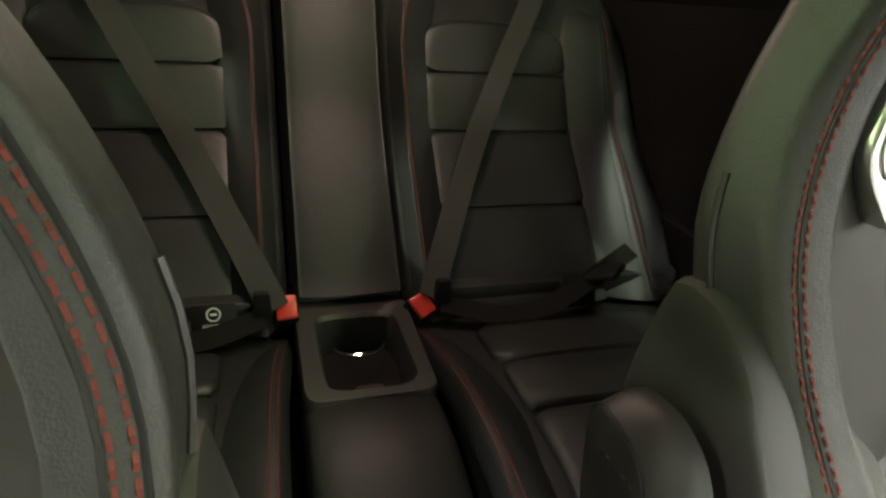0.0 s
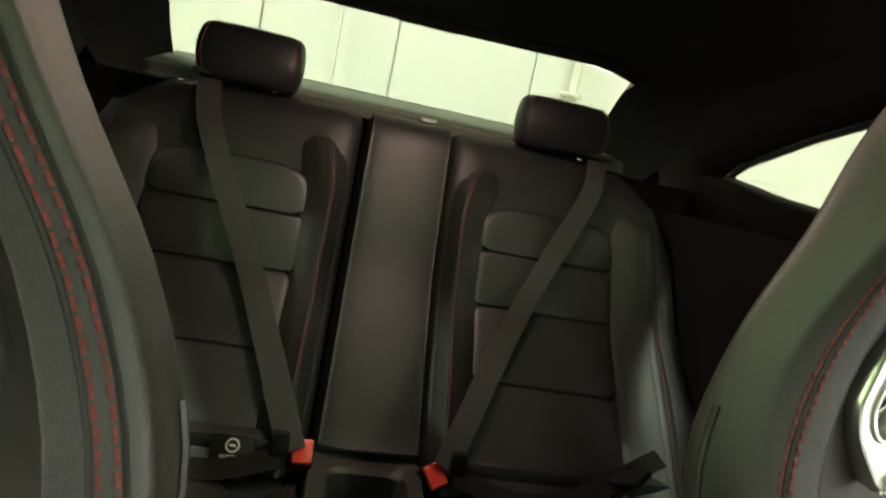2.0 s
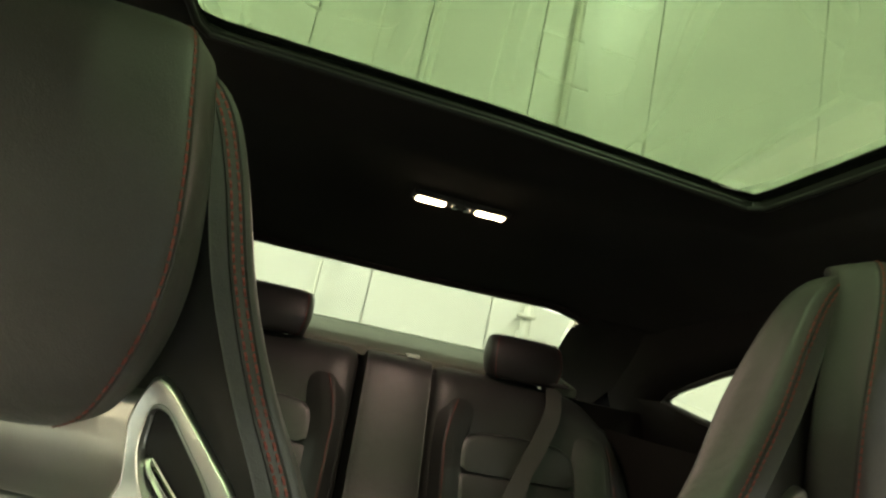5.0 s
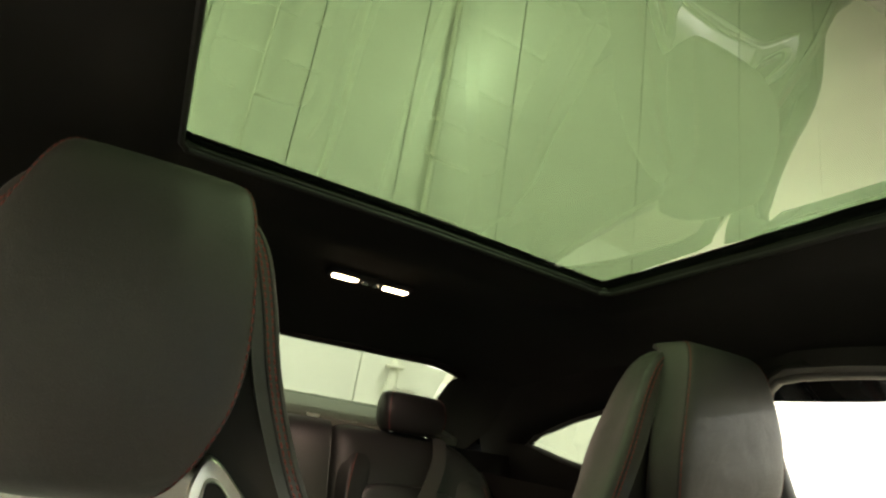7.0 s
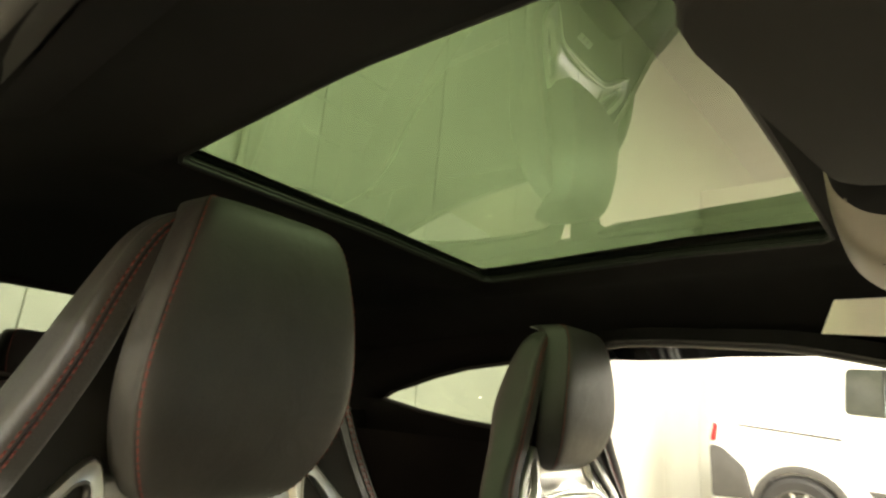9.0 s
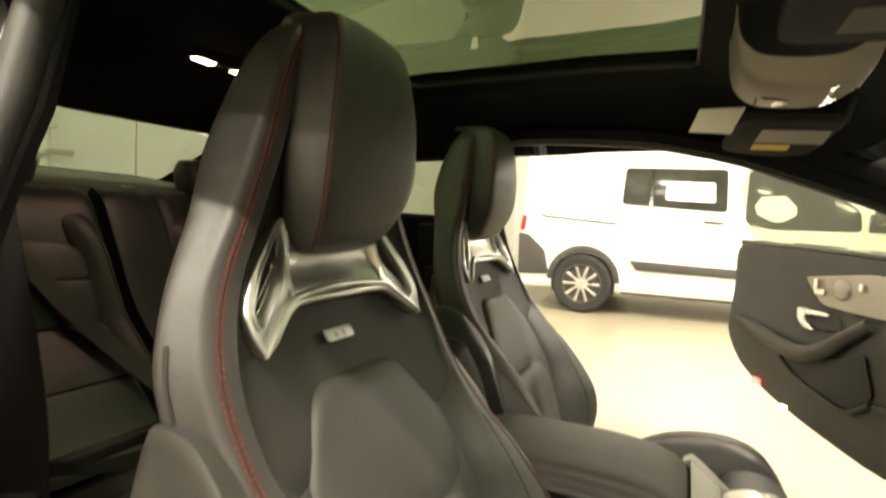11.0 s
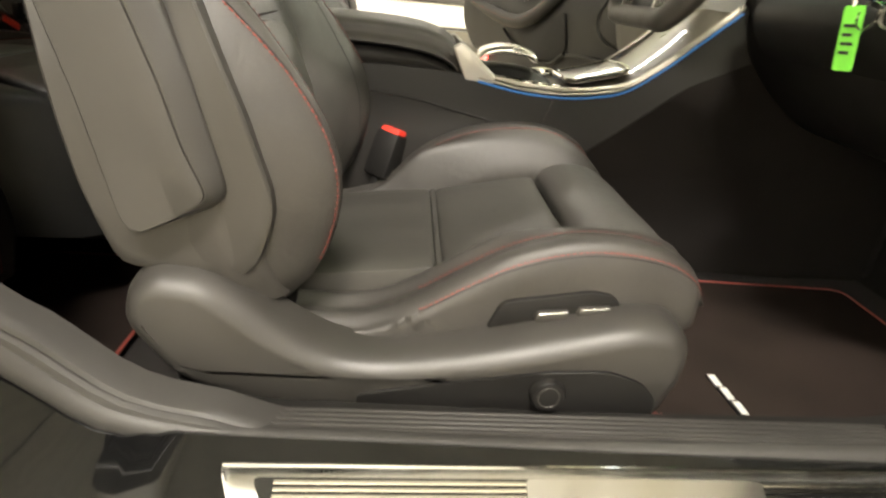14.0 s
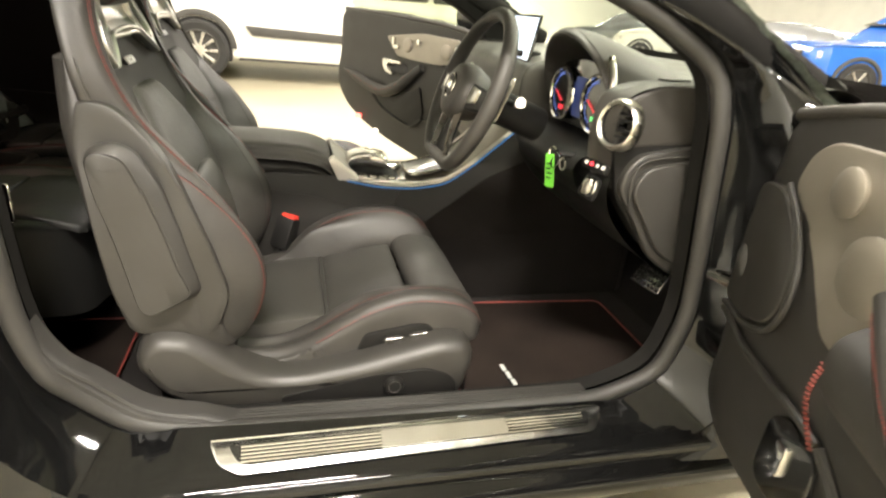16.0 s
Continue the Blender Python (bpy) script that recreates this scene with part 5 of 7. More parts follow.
def belt(points, name_label, width=0.046, up=(0, 1, 0.3)):
    """A flat strip of webbing along the points."""
    p = curve_through(points, 40)
    t = np.gradient(p, axis=0)
    t /= np.linalg.norm(t, axis=1)[:, None]
    n = np.array(up, float)
    verts = []
    for a, d in zip(p, t):
        s = np.cross(d, n)
        s /= np.linalg.norm(s)
        m = np.cross(s, d)
        verts.append([a - s * width / 2, a - s * width / 2 + m * 0.0014, a + s * width / 2 + m * 0.0014, a + s * width / 2])
    return grid_mesh(np.array(verts), True, True)


for s, bx, tx in ((1, 0.070, 0.315), (-1, -0.118, -0.365)):
    bb = thing("rear_belt", (bx, -0.8, 0.6), "grey rear seat belt across the backrest to the middle buckle", "seat belt", "rear seat belts")
    part("shoulder_strap", belt([(bx + s * 0.012, -0.815, 0.582), (bx + s * 0.053, -0.885, 0.65), (bx + s * 0.120, -0.99, 0.76), (bx + s * 0.190, -1.065, 0.88), (tx, -1.115, 0.985), (tx + s * 0.02, -1.17, 1.05)], "", 0.039), webbing, bb, "grey belt webbing")
    part("lap_strap", belt([(bx + s * 0.025, -0.808, 0.575), (bx + s * 0.12, -0.785, 0.562), (s * 0.33, -0.80, 0.572), (s * 0.47, -0.85, 0.62)], "", 0.030, (0, 0.55, 1)), dark_webbing, bb)
    part("tongue", slab(rounded([(-0.024, -0.012), (0.024, -0.012), (0.02, 0.022), (-0.02, 0.022)], 0.006), 0.010, lambda a, b, c: (bx + s * 0.028 + a * 0.5, -0.818 + c, 0.588 + b), 0.002), black_plastic, bb)
    part("guide", box(*sorted((tx - 0.02 * s, tx + 0.05 * s)), -1.215, -1.16, 1.056, 1.066, 0.003), shell_plastic, bb, "grey plastic belt guide")
buckle((0.068, -0.822, 0.580), (0.0, 0.75, 0.8), "black rear belt buckle with bright red button", 86, 0.82)
buckle((-0.118, -0.816, 0.570), (-0.1, 0.75, 0.8), "black rear belt buckle with bright red button", 66, 0.82)
for x, y, z in ((0.158, -0.815, 0.575), (-0.372, -0.83, 0.572)):
    iso = thing("isofix_cover", (x, y, z), "black child seat anchor cover with white print", "anchor cover", "anchor covers")
    turn = pose(x, y, z, 62, 0, 180)
    bm = box(-0.028, 0.028, -0.026, 0.020, -0.004, 0.004, 0.003)
    bm.transform(turn)
    part("cover", bm, black_plastic, iso)
    bm = tube([(0.008 * math.cos(a), 0.006 + 0.008 * math.sin(a), 0.0045) for a in np.arange(24) * math.pi / 12], 0.0012, 5, True)
    bm.transform(turn)
    part("ring_mark", bm, white_print, iso)
    bm = bmesh.new()
    add_box(bm, (0, 0.006, 0.0045), 0.008, 0.003, 0.0012)
    bm.transform(turn)
    part("seat_mark", bm, white_print, iso, smooth=False)
    words("lettering", "ISOFIX", 0.0095, turn @ pose(0, -0.010, 0.0042), white_print, iso)
    bm = box(-0.024, 0.018, -0.036, -0.028, -0.006, 0.0, 0.002, 1)
    bm.transform(turn)
    part("slot", bm, seam_and_shade_dark, iso)
tg = thing("belt_tongue", (-0.40, -0.81, 0.606), "black plastic belt tongue resting on the rear seat", "belt tongue")
bm = box(-0.02, 0.02, -0.03, 0.03, -0.005, 0.005, 0.004)
bm.transform(pose(-0.40, -0.81, 0.604, 30, 15, 35))
part("tongue", bm, black_plastic, tg)

# the rear group stands a little further back
for ob in scene.objects:
    if ob.parent is None and (ob.name.split(".")[0] in ("rear_bench", "rear_console", "rear_headrest", "rear_belt", "isofix_cover", "belt_tongue") or (ob.name.startswith("belt_buckle") and ob.location.y < -0.5)):
        ob.location.y -= 0.05

# ---- dashboard, console, steering wheel ----
dash_skin = surface("dark_grey_dash_skin", (0.036, 0.033, 0.029), 0.5, scale=10, fine=1400, bump=0.2, dist=0.0005, vary=0.14)
dash = thing("dashboard", (0, 0.8, 0.7), "dark grey soft dashboard with hooded instruments", "dashboard")
prof = [(0.605, 0.70), (0.590, 0.755), (0.585, 0.83), (0.60, 0.885), (0.66, 0.912), (0.76, 0.918), (0.95, 0.925), (1.12, 0.93), (1.2, 0.90)]
part("top", loft([[(x, y + 0.06 * max(0, abs(x) - 0.45) + (0.13 if 0.17 < x < 0.55 and 0.74 < z and y < 0.67 else 0.0), z + (0.006 if abs(x) < 0.3 else 0)) for y, z in prof] for x in (-0.68, -0.64, -0.4, 0.0, 0.12, 0.16, 0.175, 0.19, 0.365, 0.53, 0.545, 0.56, 0.60, 0.645)], 60, 90, False), dash_skin, dash, "soft dashboard top")
for s in (1, -1):
    capo = rounded([(0.625, 0.70), (0.636, 0.749), (0.663, 0.776), (0.74, 0.79), (0.824, 0.800), (0.838, 0.741), (0.866, 0.493), (0.80, 0.50), (0.731, 0.548), (0.668, 0.645)], 0.03, 5)
    cap = part("end_cap", slab(capo, 0.02, lambda a, b, c: (s * (0.640 + c), a, b), 0.008, 3), soft_plastic, dash, "dark grey dashboard end cap")
    ctr = np.array((0.76, 0.66))
    part("raised_panel", slab([tuple(ctr + (np.array(q) - ctr) * 0.80) for q in capo], 0.012, lambda a, b, c: (s * (0.659 + c), a, b), 0.006, 3), shell_plastic, cap)
    part("cap_rail", tube([(s * 0.664, a, b) for a, b in curve_through([(0.655, 0.66), (0.648, 0.72), (0.665, 0.762), (0.74, 0.778), (0.815, 0.786)], 24)], 0.004, 8), soft_plastic, cap)
    part("side_filler", slab(rounded([(0.60, 0.80), (0.63, 0.68), (0.72, 0.57), (0.82, 0.51), (0.90, 0.50), (0.90, 0.82)], 0.02, 4), 0.04, lambda a, b, c: (s * (0.600 + c), a, b), 0.008), black_plastic, dash)
    part("dash_flank", slab(rounded([(0.60, 0.78), (0.61, 0.885), (0.68, 0.915), (0.86, 0.925), (1.0, 0.92), (0.95, 0.5), (0.85, 0.47), (0.82, 0.80)], 0.02, 4), 0.03, lambda a, b, c: (s * (0.612 + c), a, b), 0.01, 3), dash_skin, dash)
    part("defrost_vent", slab(rounded([(0.70, -0.03), (0.77, -0.03), (0.765, 0.0), (0.705, 0.0)], 0.008), 0.004, lambda a, b, c: (s * (0.622 + b), a, 0.921 + c + (a - 0.7) * 0.03)), black_plastic, dash)


def air_vent(x, y, z, r, tilt=0):
    t = thing("air_vent", (x, y, z), "round air vent with satin silver ring", "air vent", "round air vents")
    m = pose(x, y, z, 90, 0, 0) @ pose(0, 0, 0, -8, tilt, 0)
    for nm, profl, mt, lb in (("ring", [(r * 1.16, -0.012), (r * 1.14, 0.000), (r * 1.08, 0.008), (r * 0.99, 0.012), (r * 0.92, 0.010), (r * 0.87, 0.004)], satin, "satin silver ring"), ("bowl", [(r * 0.875, 0.006), (r * 0.86, -0.008), (r * 0.84, -0.03), (r * 0.3, -0.032), (r * 0.005, -0.032)], black_plastic, "")):
        a = np.arange(36) * 2 * np.pi / 36
        g = np.array([[m @ Vector((q * math.cos(b), q * math.sin(b), h)) for b in a] for q, h in profl])
        part(nm, grid_mesh(g, True, False), mt, t, lb)
    for d in (-0.5, -0.22, 0.22, 0.5):
        w = r * 0.8 * math.sqrt(1 - d * d)
        bm = box(-w, w, r * d - 0.003, r * d + 0.003, -0.018, -0.002, 0.001, 1)
        bm.transform(m)
        part("vane", bm, black_plastic, t)
    bm = lathe([(r * 0.2, -0.015), (r * 0.22, 0.0), (r * 0.16, 0.006)], lambda a, b, h: (a, b, h), 16)
    bm.transform(m)
    part("hub", bm, chrome, t)
    return t


air_vent(0.640, 0.604, 0.834, 0.046, 18)
air_vent(-0.640, 0.604, 0.834, 0.046, -18)
for x in (-0.105, 0.0, 0.105):
    air_vent(x, 0.600, 0.825, 0.044)

screen_dim = glow("lit_screen_dark_blue", (0.03, 0.05, 0.18), 0.35)
# instruments under their hood
clus = thing("instrument_cluster", (0.365, 0.69, 0.83), "lit instrument cluster under a curved hood", "instruments")
arc = np.linspace(-0.35, math.pi + 0.35, 24)
part("hood", loft([[(0.357 + 0.175 * w * math.cos(a), y + 0.055 * (1 - math.sin(a)), 0.855 + 1.18 * h * math.sin(a)) for a in arc] for y, w, h in ((0.60, 1.02, 0.125), (0.585, 1.0, 0.118), (0.60, 0.96, 0.108), (0.70, 0.93, 0.09))], 60, 12, False), dash_skin, clus, "dark soft hood")
part("hood_top", loft([[(0.357 + 0.185 * w * math.cos(a), y + 0.055 * max(0.0, 1 - math.sin(a)), 0.850 + 1.18 * h * math.sin(a)) for a in arc] for y, w, h in ((0.598, 1.0, 0.13), (0.66, 1.05, 0.125), (0.78, 1.1, 0.095), (0.9, 1.1, 0.06))], 60, 12, False), dash_skin, clus)
part("backing", slab(rounded([(0.205, 0.775), (0.525, 0.775), (0.53, 0.86), (0.48, 0.925), (0.365, 0.94), (0.25, 0.925), (0.20, 0.86)], 0.03, 5), 0.01, lambda a, b, c: (a, 0.664 - c, b), 0.003), gloss_black, clus)
for x in (0.275, 0.455):
    dial = part("dial", lathe([(0.062, 0), (0.062, 0.004), (0.001, 0.004)], lambda a, b, h: (x + a, 0.652 - h, 0.845 + b), 40), gloss_black, clus)
    part("dial_ring", tube([(x + 0.064 * math.cos(a), 0.644, 0.845 + 0.064 * math.sin(a)) for a in np.arange(48) * math.pi / 24], 0.005, 8, True), chrome, clus, "silver dial ring")
    bm = bmesh.new()
    for k in range(30):
        a = radians(95 + 150 * k / 29)
        add_box(bm, (x + 0.050 * math.cos(a), 0.646, 0.845 + 0.050 * math.sin(a)), 0.009 if k % 5 == 0 else 0.005, 0.001, 0.0012, Euler((0, -a, 0)).to_matrix())
    part("dial_marks", bm, screen_blue, clus, "lit blue dial marks", smooth=False)
    bm = bmesh.new()
    add_box(bm, (x - 0.018, 0.645, 0.838), 0.045, 0.001, 0.003, Euler((0, 0.5, 0)).to_matrix())
    part("needle", bm, screen_red, clus, "red needle", smooth=False)
    part("tell_tale", box(x - 0.008, x + 0.012, 0.6445, 0.646, 0.806, 0.816), screen_green if x > 0.4 else screen_red, clus, smooth=False)
part("display", slab(rounded([(0.333, 0.80), (0.397, 0.80), (0.397, 0.895), (0.333, 0.895)], 0.006), 0.006, lambda a, b, c: (a, 0.656 - c, b), 0.001, 1), screen_dim, clus, "lit blue centre display")
part("side_display", box(0.496, 0.522, 0.646, 0.650, 0.80, 0.87, 0.002, 1), screen_white, clus, "lit white display field")
part("bezel_arc", tube(curve_through([(0.50, 0.64, 0.952), (0.537, 0.635, 0.90), (0.540, 0.635, 0.83), (0.520, 0.64, 0.775), (0.45, 0.645, 0.752), (0.38, 0.645, 0.748)], 40), 0.008, 10, False, 1.0), satin, clus, "satin silver bezel")
part("lower_shroud", loft([[(x, y, z) for x in (0.19, 0.28, 0.365, 0.45, 0.54)] for y, z in ((0.70, 0.775), (0.62, 0.755), (0.575, 0.72), (0.60, 0.66), (0.68, 0.60))], 20, 20, False), black_plastic, clus)

lower = thing("knee_panel", (0.3, 0.7, 0.6), "black lower dashboard panel above the pedals", "dashboard panel")
part("panel", loft([[(x, y + 0.02 * abs(x - 0.36), z) for x in (0.10, 0.25, 0.40, 0.55, 0.645)] for y, z in ((0.605, 0.735), (0.60, 0.69), (0.625, 0.63), (0.70, 0.555), (0.80, 0.50), (0.95, 0.49))], 24, 24, False), black_plastic, lower)
part("passenger_panel", loft([[(x, y, z) for x in (-0.645, -0.5, -0.3, -0.10)] for y, z in ((0.60, 0.74), (0.615, 0.64), (0.66, 0.54), (0.80, 0.48), (0.98, 0.47))], 24, 24, False), dash_skin, lower)
part("support_bar", box(-0.66, 0.66, 0.74, 1.15, 0.57, 0.70), black_plastic, lower)

sw = thing("light_switch", (0.622, 0.585, 0.69), "silver-ringed rotary light switch on a black plate", "switch")
swm = pose(0.617, 0.592, 0.694, 78, 0, 12)
bm = slab(rounded([(-0.045, -0.025), (0.012, -0.03), (0.016, 0.02), (-0.03, 0.028)], 0.01), 0.006, lambda a, b, c: (a, b, c), 0.002)
bm.transform(swm)
part("plate", bm, black_plastic, sw)
bm = lathe([(0.021, 0.004), (0.0215, 0.010), (0.019, 0.012)], lambda a, b, h: (a - 0.008, b, h), 28)
bm.transform(swm)
part("ring", bm, chrome, sw)
bm = box(-0.013, -0.003, -0.017, 0.017, 0.010, 0.024, 0.003)
bm.transform(swm)
part("grip", bm, satin, sw)
rowm = pose(0.600, 0.597, 0.738, 70, 0, 12)
bm = slab(rounded([(-0.045, -0.010), (0.04, -0.014), (0.042, 0.008), (-0.043, 0.012)], 0.005), 0.005, lambda a, b, c: (a, b, c), 0.002)
bm.transform(rowm)
rowp = part("button_row", bm, black_plastic, sw, "row of small lit buttons")
for k in range(4):
    bm = box(-0.034 + 0.018 * k, -0.024 + 0.018 * k, -0.004, 0.004, 0.004, 0.007, 0.001, 1)
    bm.transform(rowm)
    part("button", bm, screen_red if k == 1 else white_print, rowp, smooth=False)

key = thing("car_key", (0.492, 0.56, 0.735), "car key in its slot with ring and green tag", "key")
part("key_body", tube([(0.500, 0.60, 0.735), (0.494, 0.555, 0.738)], 0.011, 12, False, 0.7), black_plastic, key)
part("key_ring", tube([(0.498 + 0.017 * math.cos(a), 0.548 + 0.004 * math.sin(a), 0.722 + 0.017 * math.sin(a)) for a in np.arange(20) * math.pi / 10], 0.0018, 6, True), chrome, key)
part("clip", tube([(0.490, 0.552, 0.742), (0.478, 0.548, 0.748), (0.470, 0.545, 0.742), (0.472, 0.545, 0.730)], 0.004, 8), chrome, key)
part("second_ring", tube([(0.528 + 0.014 * math.cos(a), 0.552, 0.722 + 0.013 * math.sin(a)) for a in np.arange(20) * math.pi / 10], 0.0018, 6, True), satin, key)
bm = slab(rounded([(-0.012, -0.080), (0.012, -0.080), (0.012, 0.0), (-0.012, 0.0)], 0.004), 0.003, lambda a, b, c: (a, c, b), 0.001, 1)
bm.transform(pose(0.476, 0.543, 0.732, 6, -4, 30))
tag = part("tag", bm, green_tag, key, "bright green plastic tag")
for k in range(4):
    bm = box(-0.008, 0.007 - 0.003 * (k % 2), -0.0012, -0.0004, -0.026 - 0.011 * k, -0.022 - 0.011 * k)
    bm.transform(pose(0.476, 0.543, 0.732, 6, -4, 30))
    part("ink_bar", bm, seam_and_shade_dark, tag, smooth=False)

# steering wheel
whl = thing("steering_wheel", (0.372, 0.36, 0.85), "black leather steering wheel with flat base and silver spokes", "steering wheel")
WM = pose(0.372, 0.360, 0.846, 90 - 20, 0, 0)


def on_wheel(bm):
    bm.transform(WM)
    return bm


ang = np.arange(72) * 2 * np.pi / 72
rim_path = [(0.183 * math.cos(a), max(0.183 * math.sin(a), -0.160), 0) for a in ang]
part("rim", on_wheel(tube(rim_path, [0.0165 + 0.002 * math.cos(2 * a) for a in ang], 14, True)), leather, whl, "worn black leather rim")
part("rim_seam", on_wheel(tube([(x * 0.925, y * 0.925, 0.004) for x, y, z in rim_path], 0.0014, 6, True)), seam_and_shade_dark, whl)
part("hub", on_wheel(loft([[(w * math.cos(a), h * math.sin(a) - 0.004, z) for a in ang[::6]] for z, w, h in ((-0.03, 0.070, 0.055), (0.0, 0.080, 0.065), (0.022, 0.078, 0.064), (0.036, 0.066, 0.055), (0.042, 0.04, 0.035))], 40, 16)), leather, whl, "padded black hub")
part("emblem_ring", on_wheel(tube([(0.026 * math.cos(a), 0.026 * math.sin(a), 0.0425) for a in ang[::2]], 0.0022, 8, True)), chrome, whl, "plain silver ring emblem")
part("emblem", on_wheel(lathe([(0.012, 0.040), (0.008, 0.0445)], lambda a, b, h: (a, b, h), 20)), chrome, whl)
for s in (1, -1):
    sp = part("spoke", on_wheel(slab(rounded([(s * 0.065, 0.025), (s * 0.172, 0.020), (s * 0.172, -0.022), (s * 0.07, -0.035)], 0.008), 0.016, lambda a, b, c: (a, b, c), 0.004)), black_plastic, whl)
    part("switch_pad", on_wheel(slab(rounded([(s * 0.085, 0.018), (s * 0.14, 0.016), (s * 0.135, -0.012), (s * 0.085, -0.02)], 0.006), 0.006, lambda a, b, c: (a, b, 0.016 + c), 0.002)), satin, sp, "silver switch pad")
    part("lower_spoke", on_wheel(loft([[(s * x0, y, z), (s * (x0 + w * 0.5), y, z + 0.008), (s * (x0 + w), y, z)] for x0, w, y, z in ((0.02, 0.045, -0.045, 0.012), (0.03, 0.034, -0.09, 0.010), (0.042, 0.028, -0.13, 0.005), (0.05, 0.03, -0.157, 0.002))], 10, 16, False)), satin, whl, "satin silver lower spoke")
part("lower_insert", on_wheel(slab(rounded([(-0.035, -0.05), (0.035, -0.05), (0.05, -0.150), (-0.05, -0.150)], 0.01), 0.006, lambda a, b, c: (a, b, c - 0.004), 0.002)), black_plastic, whl)
part("column", tube([WM @ Vector((0, 0, -0.02)), WM @ Vector((0, 0, -0.2))], 0.045, 16, False, 0.9), black_plastic, whl)
for s, z in ((1, 0.02), (-1, 0.02)):
    st = part("stalk", tube([WM @ Vector((s * 0.04, z, -0.075)), WM @ Vector((s * 0.10, z, -0.08)), WM @ Vector((s * 0.145, z + 0.006, -0.07))], [0.007, 0.007, 0.010], 10), black_plastic, whl)
    part("stalk_end", tube([WM @ Vector((s * 0.142, z + 0.006, -0.071)), WM @ Vector((s * 0.160, z + 0.009, -0.066))], 0.0115, 10), satin, st)
    part("paddle", on_wheel(slab(rounded([(s * 0.10, 0.02), (s * 0.155, 0.07), (s * 0.165, 0.06), (s * 0.16, -0.03), (s * 0.12, -0.03)], 0.01), 0.004, lambda a, b, c: (a, b, -0.034 + c), 0.001, 1)), satin, whl, "silver shift paddle")

scr = thing("centre_screen", (0, 0.62, 0.98), "thin upright display screen on the dashboard", "screen")
scrm = pose(-0.015, 0.622, 0.962, 80, 0, 0)
bm = box(-0.11, 0.11, -0.065, 0.065, -0.008, 0.0, 0.004)
bm.transform(scrm)
part("frame", bm, gloss_black, scr)
bm = box(-0.103, 0.103, -0.057, 0.057, 0.0005, 0.0015)
bm.transform(scrm)
part("glass", bm, screen_white, scr, "lit pale screen", smooth=False)
part("foot", box(-0.05, 0.05, 0.61, 0.67, 0.905, 0.93, 0.008), black_plastic, scr)

# centre console
arm_leather = surface("armrest_leather", (0.034, 0.031, 0.027), 0.55, scale=9, fine=1100, bump=0.25, dist=0.0005, vary=0.2, fine_kind="cells", crease=0.12)
rail_metal = surface("dull_silver_rail", (0.27, 0.25, 0.215), 0.38, metal=0.9, scale=14, fine=1200, bump=0.03, vary=0.1)
con = thing("centre_console", (0, 0.2, 0.3), "centre console with dark gloss deck and blue light line", "console")
side = [(-0.30, 0.185), (-0.30, 0.50), (-0.25, 0.572), (-0.05, 0.575), (0.08, 0.570), (0.135, 0.552), (0.20, 0.540), (0.286, 0.536), (0.345, 0.542), (0.401, 0.556), (0.465, 0.600), (0.527, 0.654), (0.585, 0.705), (0.64, 0.76), (0.72, 0.78), (0.95, 0.60), (1.05, 0.40), (1.05, 0.185)]
part("body", slab(side, 0.25, lambda a, b, c: (-0.125 + c, a, b), 0.006), console_side, con, "black console body")
edge = [(0.115, 0.558), (0.20, 0.543), (0.286, 0.539), (0.345, 0.545), (0.401, 0.559), (0.465, 0.603), (0.527, 0.657), (0.59, 0.713)]
for s in (1, -1):
    pth = curve_through([(s * 0.127, y, z) for y, z in edge], 50)
    part("chrome_edge", tube(pth + np.array([0, 0, 0.004]), 0.0022, 8), rail_metal, con, "dull bright edge line")
    part("blue_line", tube(pth + np.array([s * 0.001, 0, -0.0030]), 0.0022, 8), blue_line, con, "glowing blue light line")
    part("silver_rail", tube(pth + np.array([-s * 0.008, 0.004, 0.010]), 0.0055, 8), rail_metal, con, "dull silver rail beside the deck")
    part("tunnel_carpet", slab(rounded([(-0.26, 0.18), (-0.26, 0.30), (0.10, 0.31), (0.261, 0.369), (0.345, 0.435), (0.43, 0.50), (0.518, 0.571), (0.60, 0.61), (0.72, 0.66), (1.03, 0.42), (1.03, 0.18)], 0.02, 3), 0.004, lambda a, b, c: (s * (0.125 + c), a, b), 0.001, 1), carpet, con, "black carpet on the tunnel side")
    part("side_groove", tube([(s * 0.1255, -0.20, 0.535), (s * 0.1265, 0.0, 0.515), (s * 0.1265, 0.17, 0.478)], 0.002, 6), seam_and_shade_dark, con)
    part("side_seam", tube([(s * 0.1265, 0.232, 0.43), (s * 0.1265, 0.262, 0.53)], 0.0013, 6), seam_and_shade_dark, con)
deck = [[(x, y, z + 0.012 - 0.9 * abs(x) ** 2) for x in (-0.118, -0.06, 0, 0.06, 0.118)] for y, z in edge]
part("deck", loft(deck, 20, 40, False), ash_trim, con, "dark glossy deck")
part("tray_lid", slab(rounded([(-0.07, 0.30), (0.07, 0.30), (0.075, 0.42), (-0.075, 0.42)], 0.02), 0.006, lambda a, b, c: (a, b, 0.556 + c + max(0, b - 0.36) * 0.5), 0.003), ash_trim, con, "glossy roller lid")
part("lid_edge", tube([(a, b, 0.563 + max(0, b - 0.36) * 0.5) for a, b in rounded([(-0.072, 0.298), (0.072, 0.298), (0.077, 0.422), (-0.077, 0.422)], 0.02)], 0.003, 6, True), chrome, con)
arm = thing("armrest", (0, -0.1, 0.6), "black leather armrest on the centre console", "armrest")
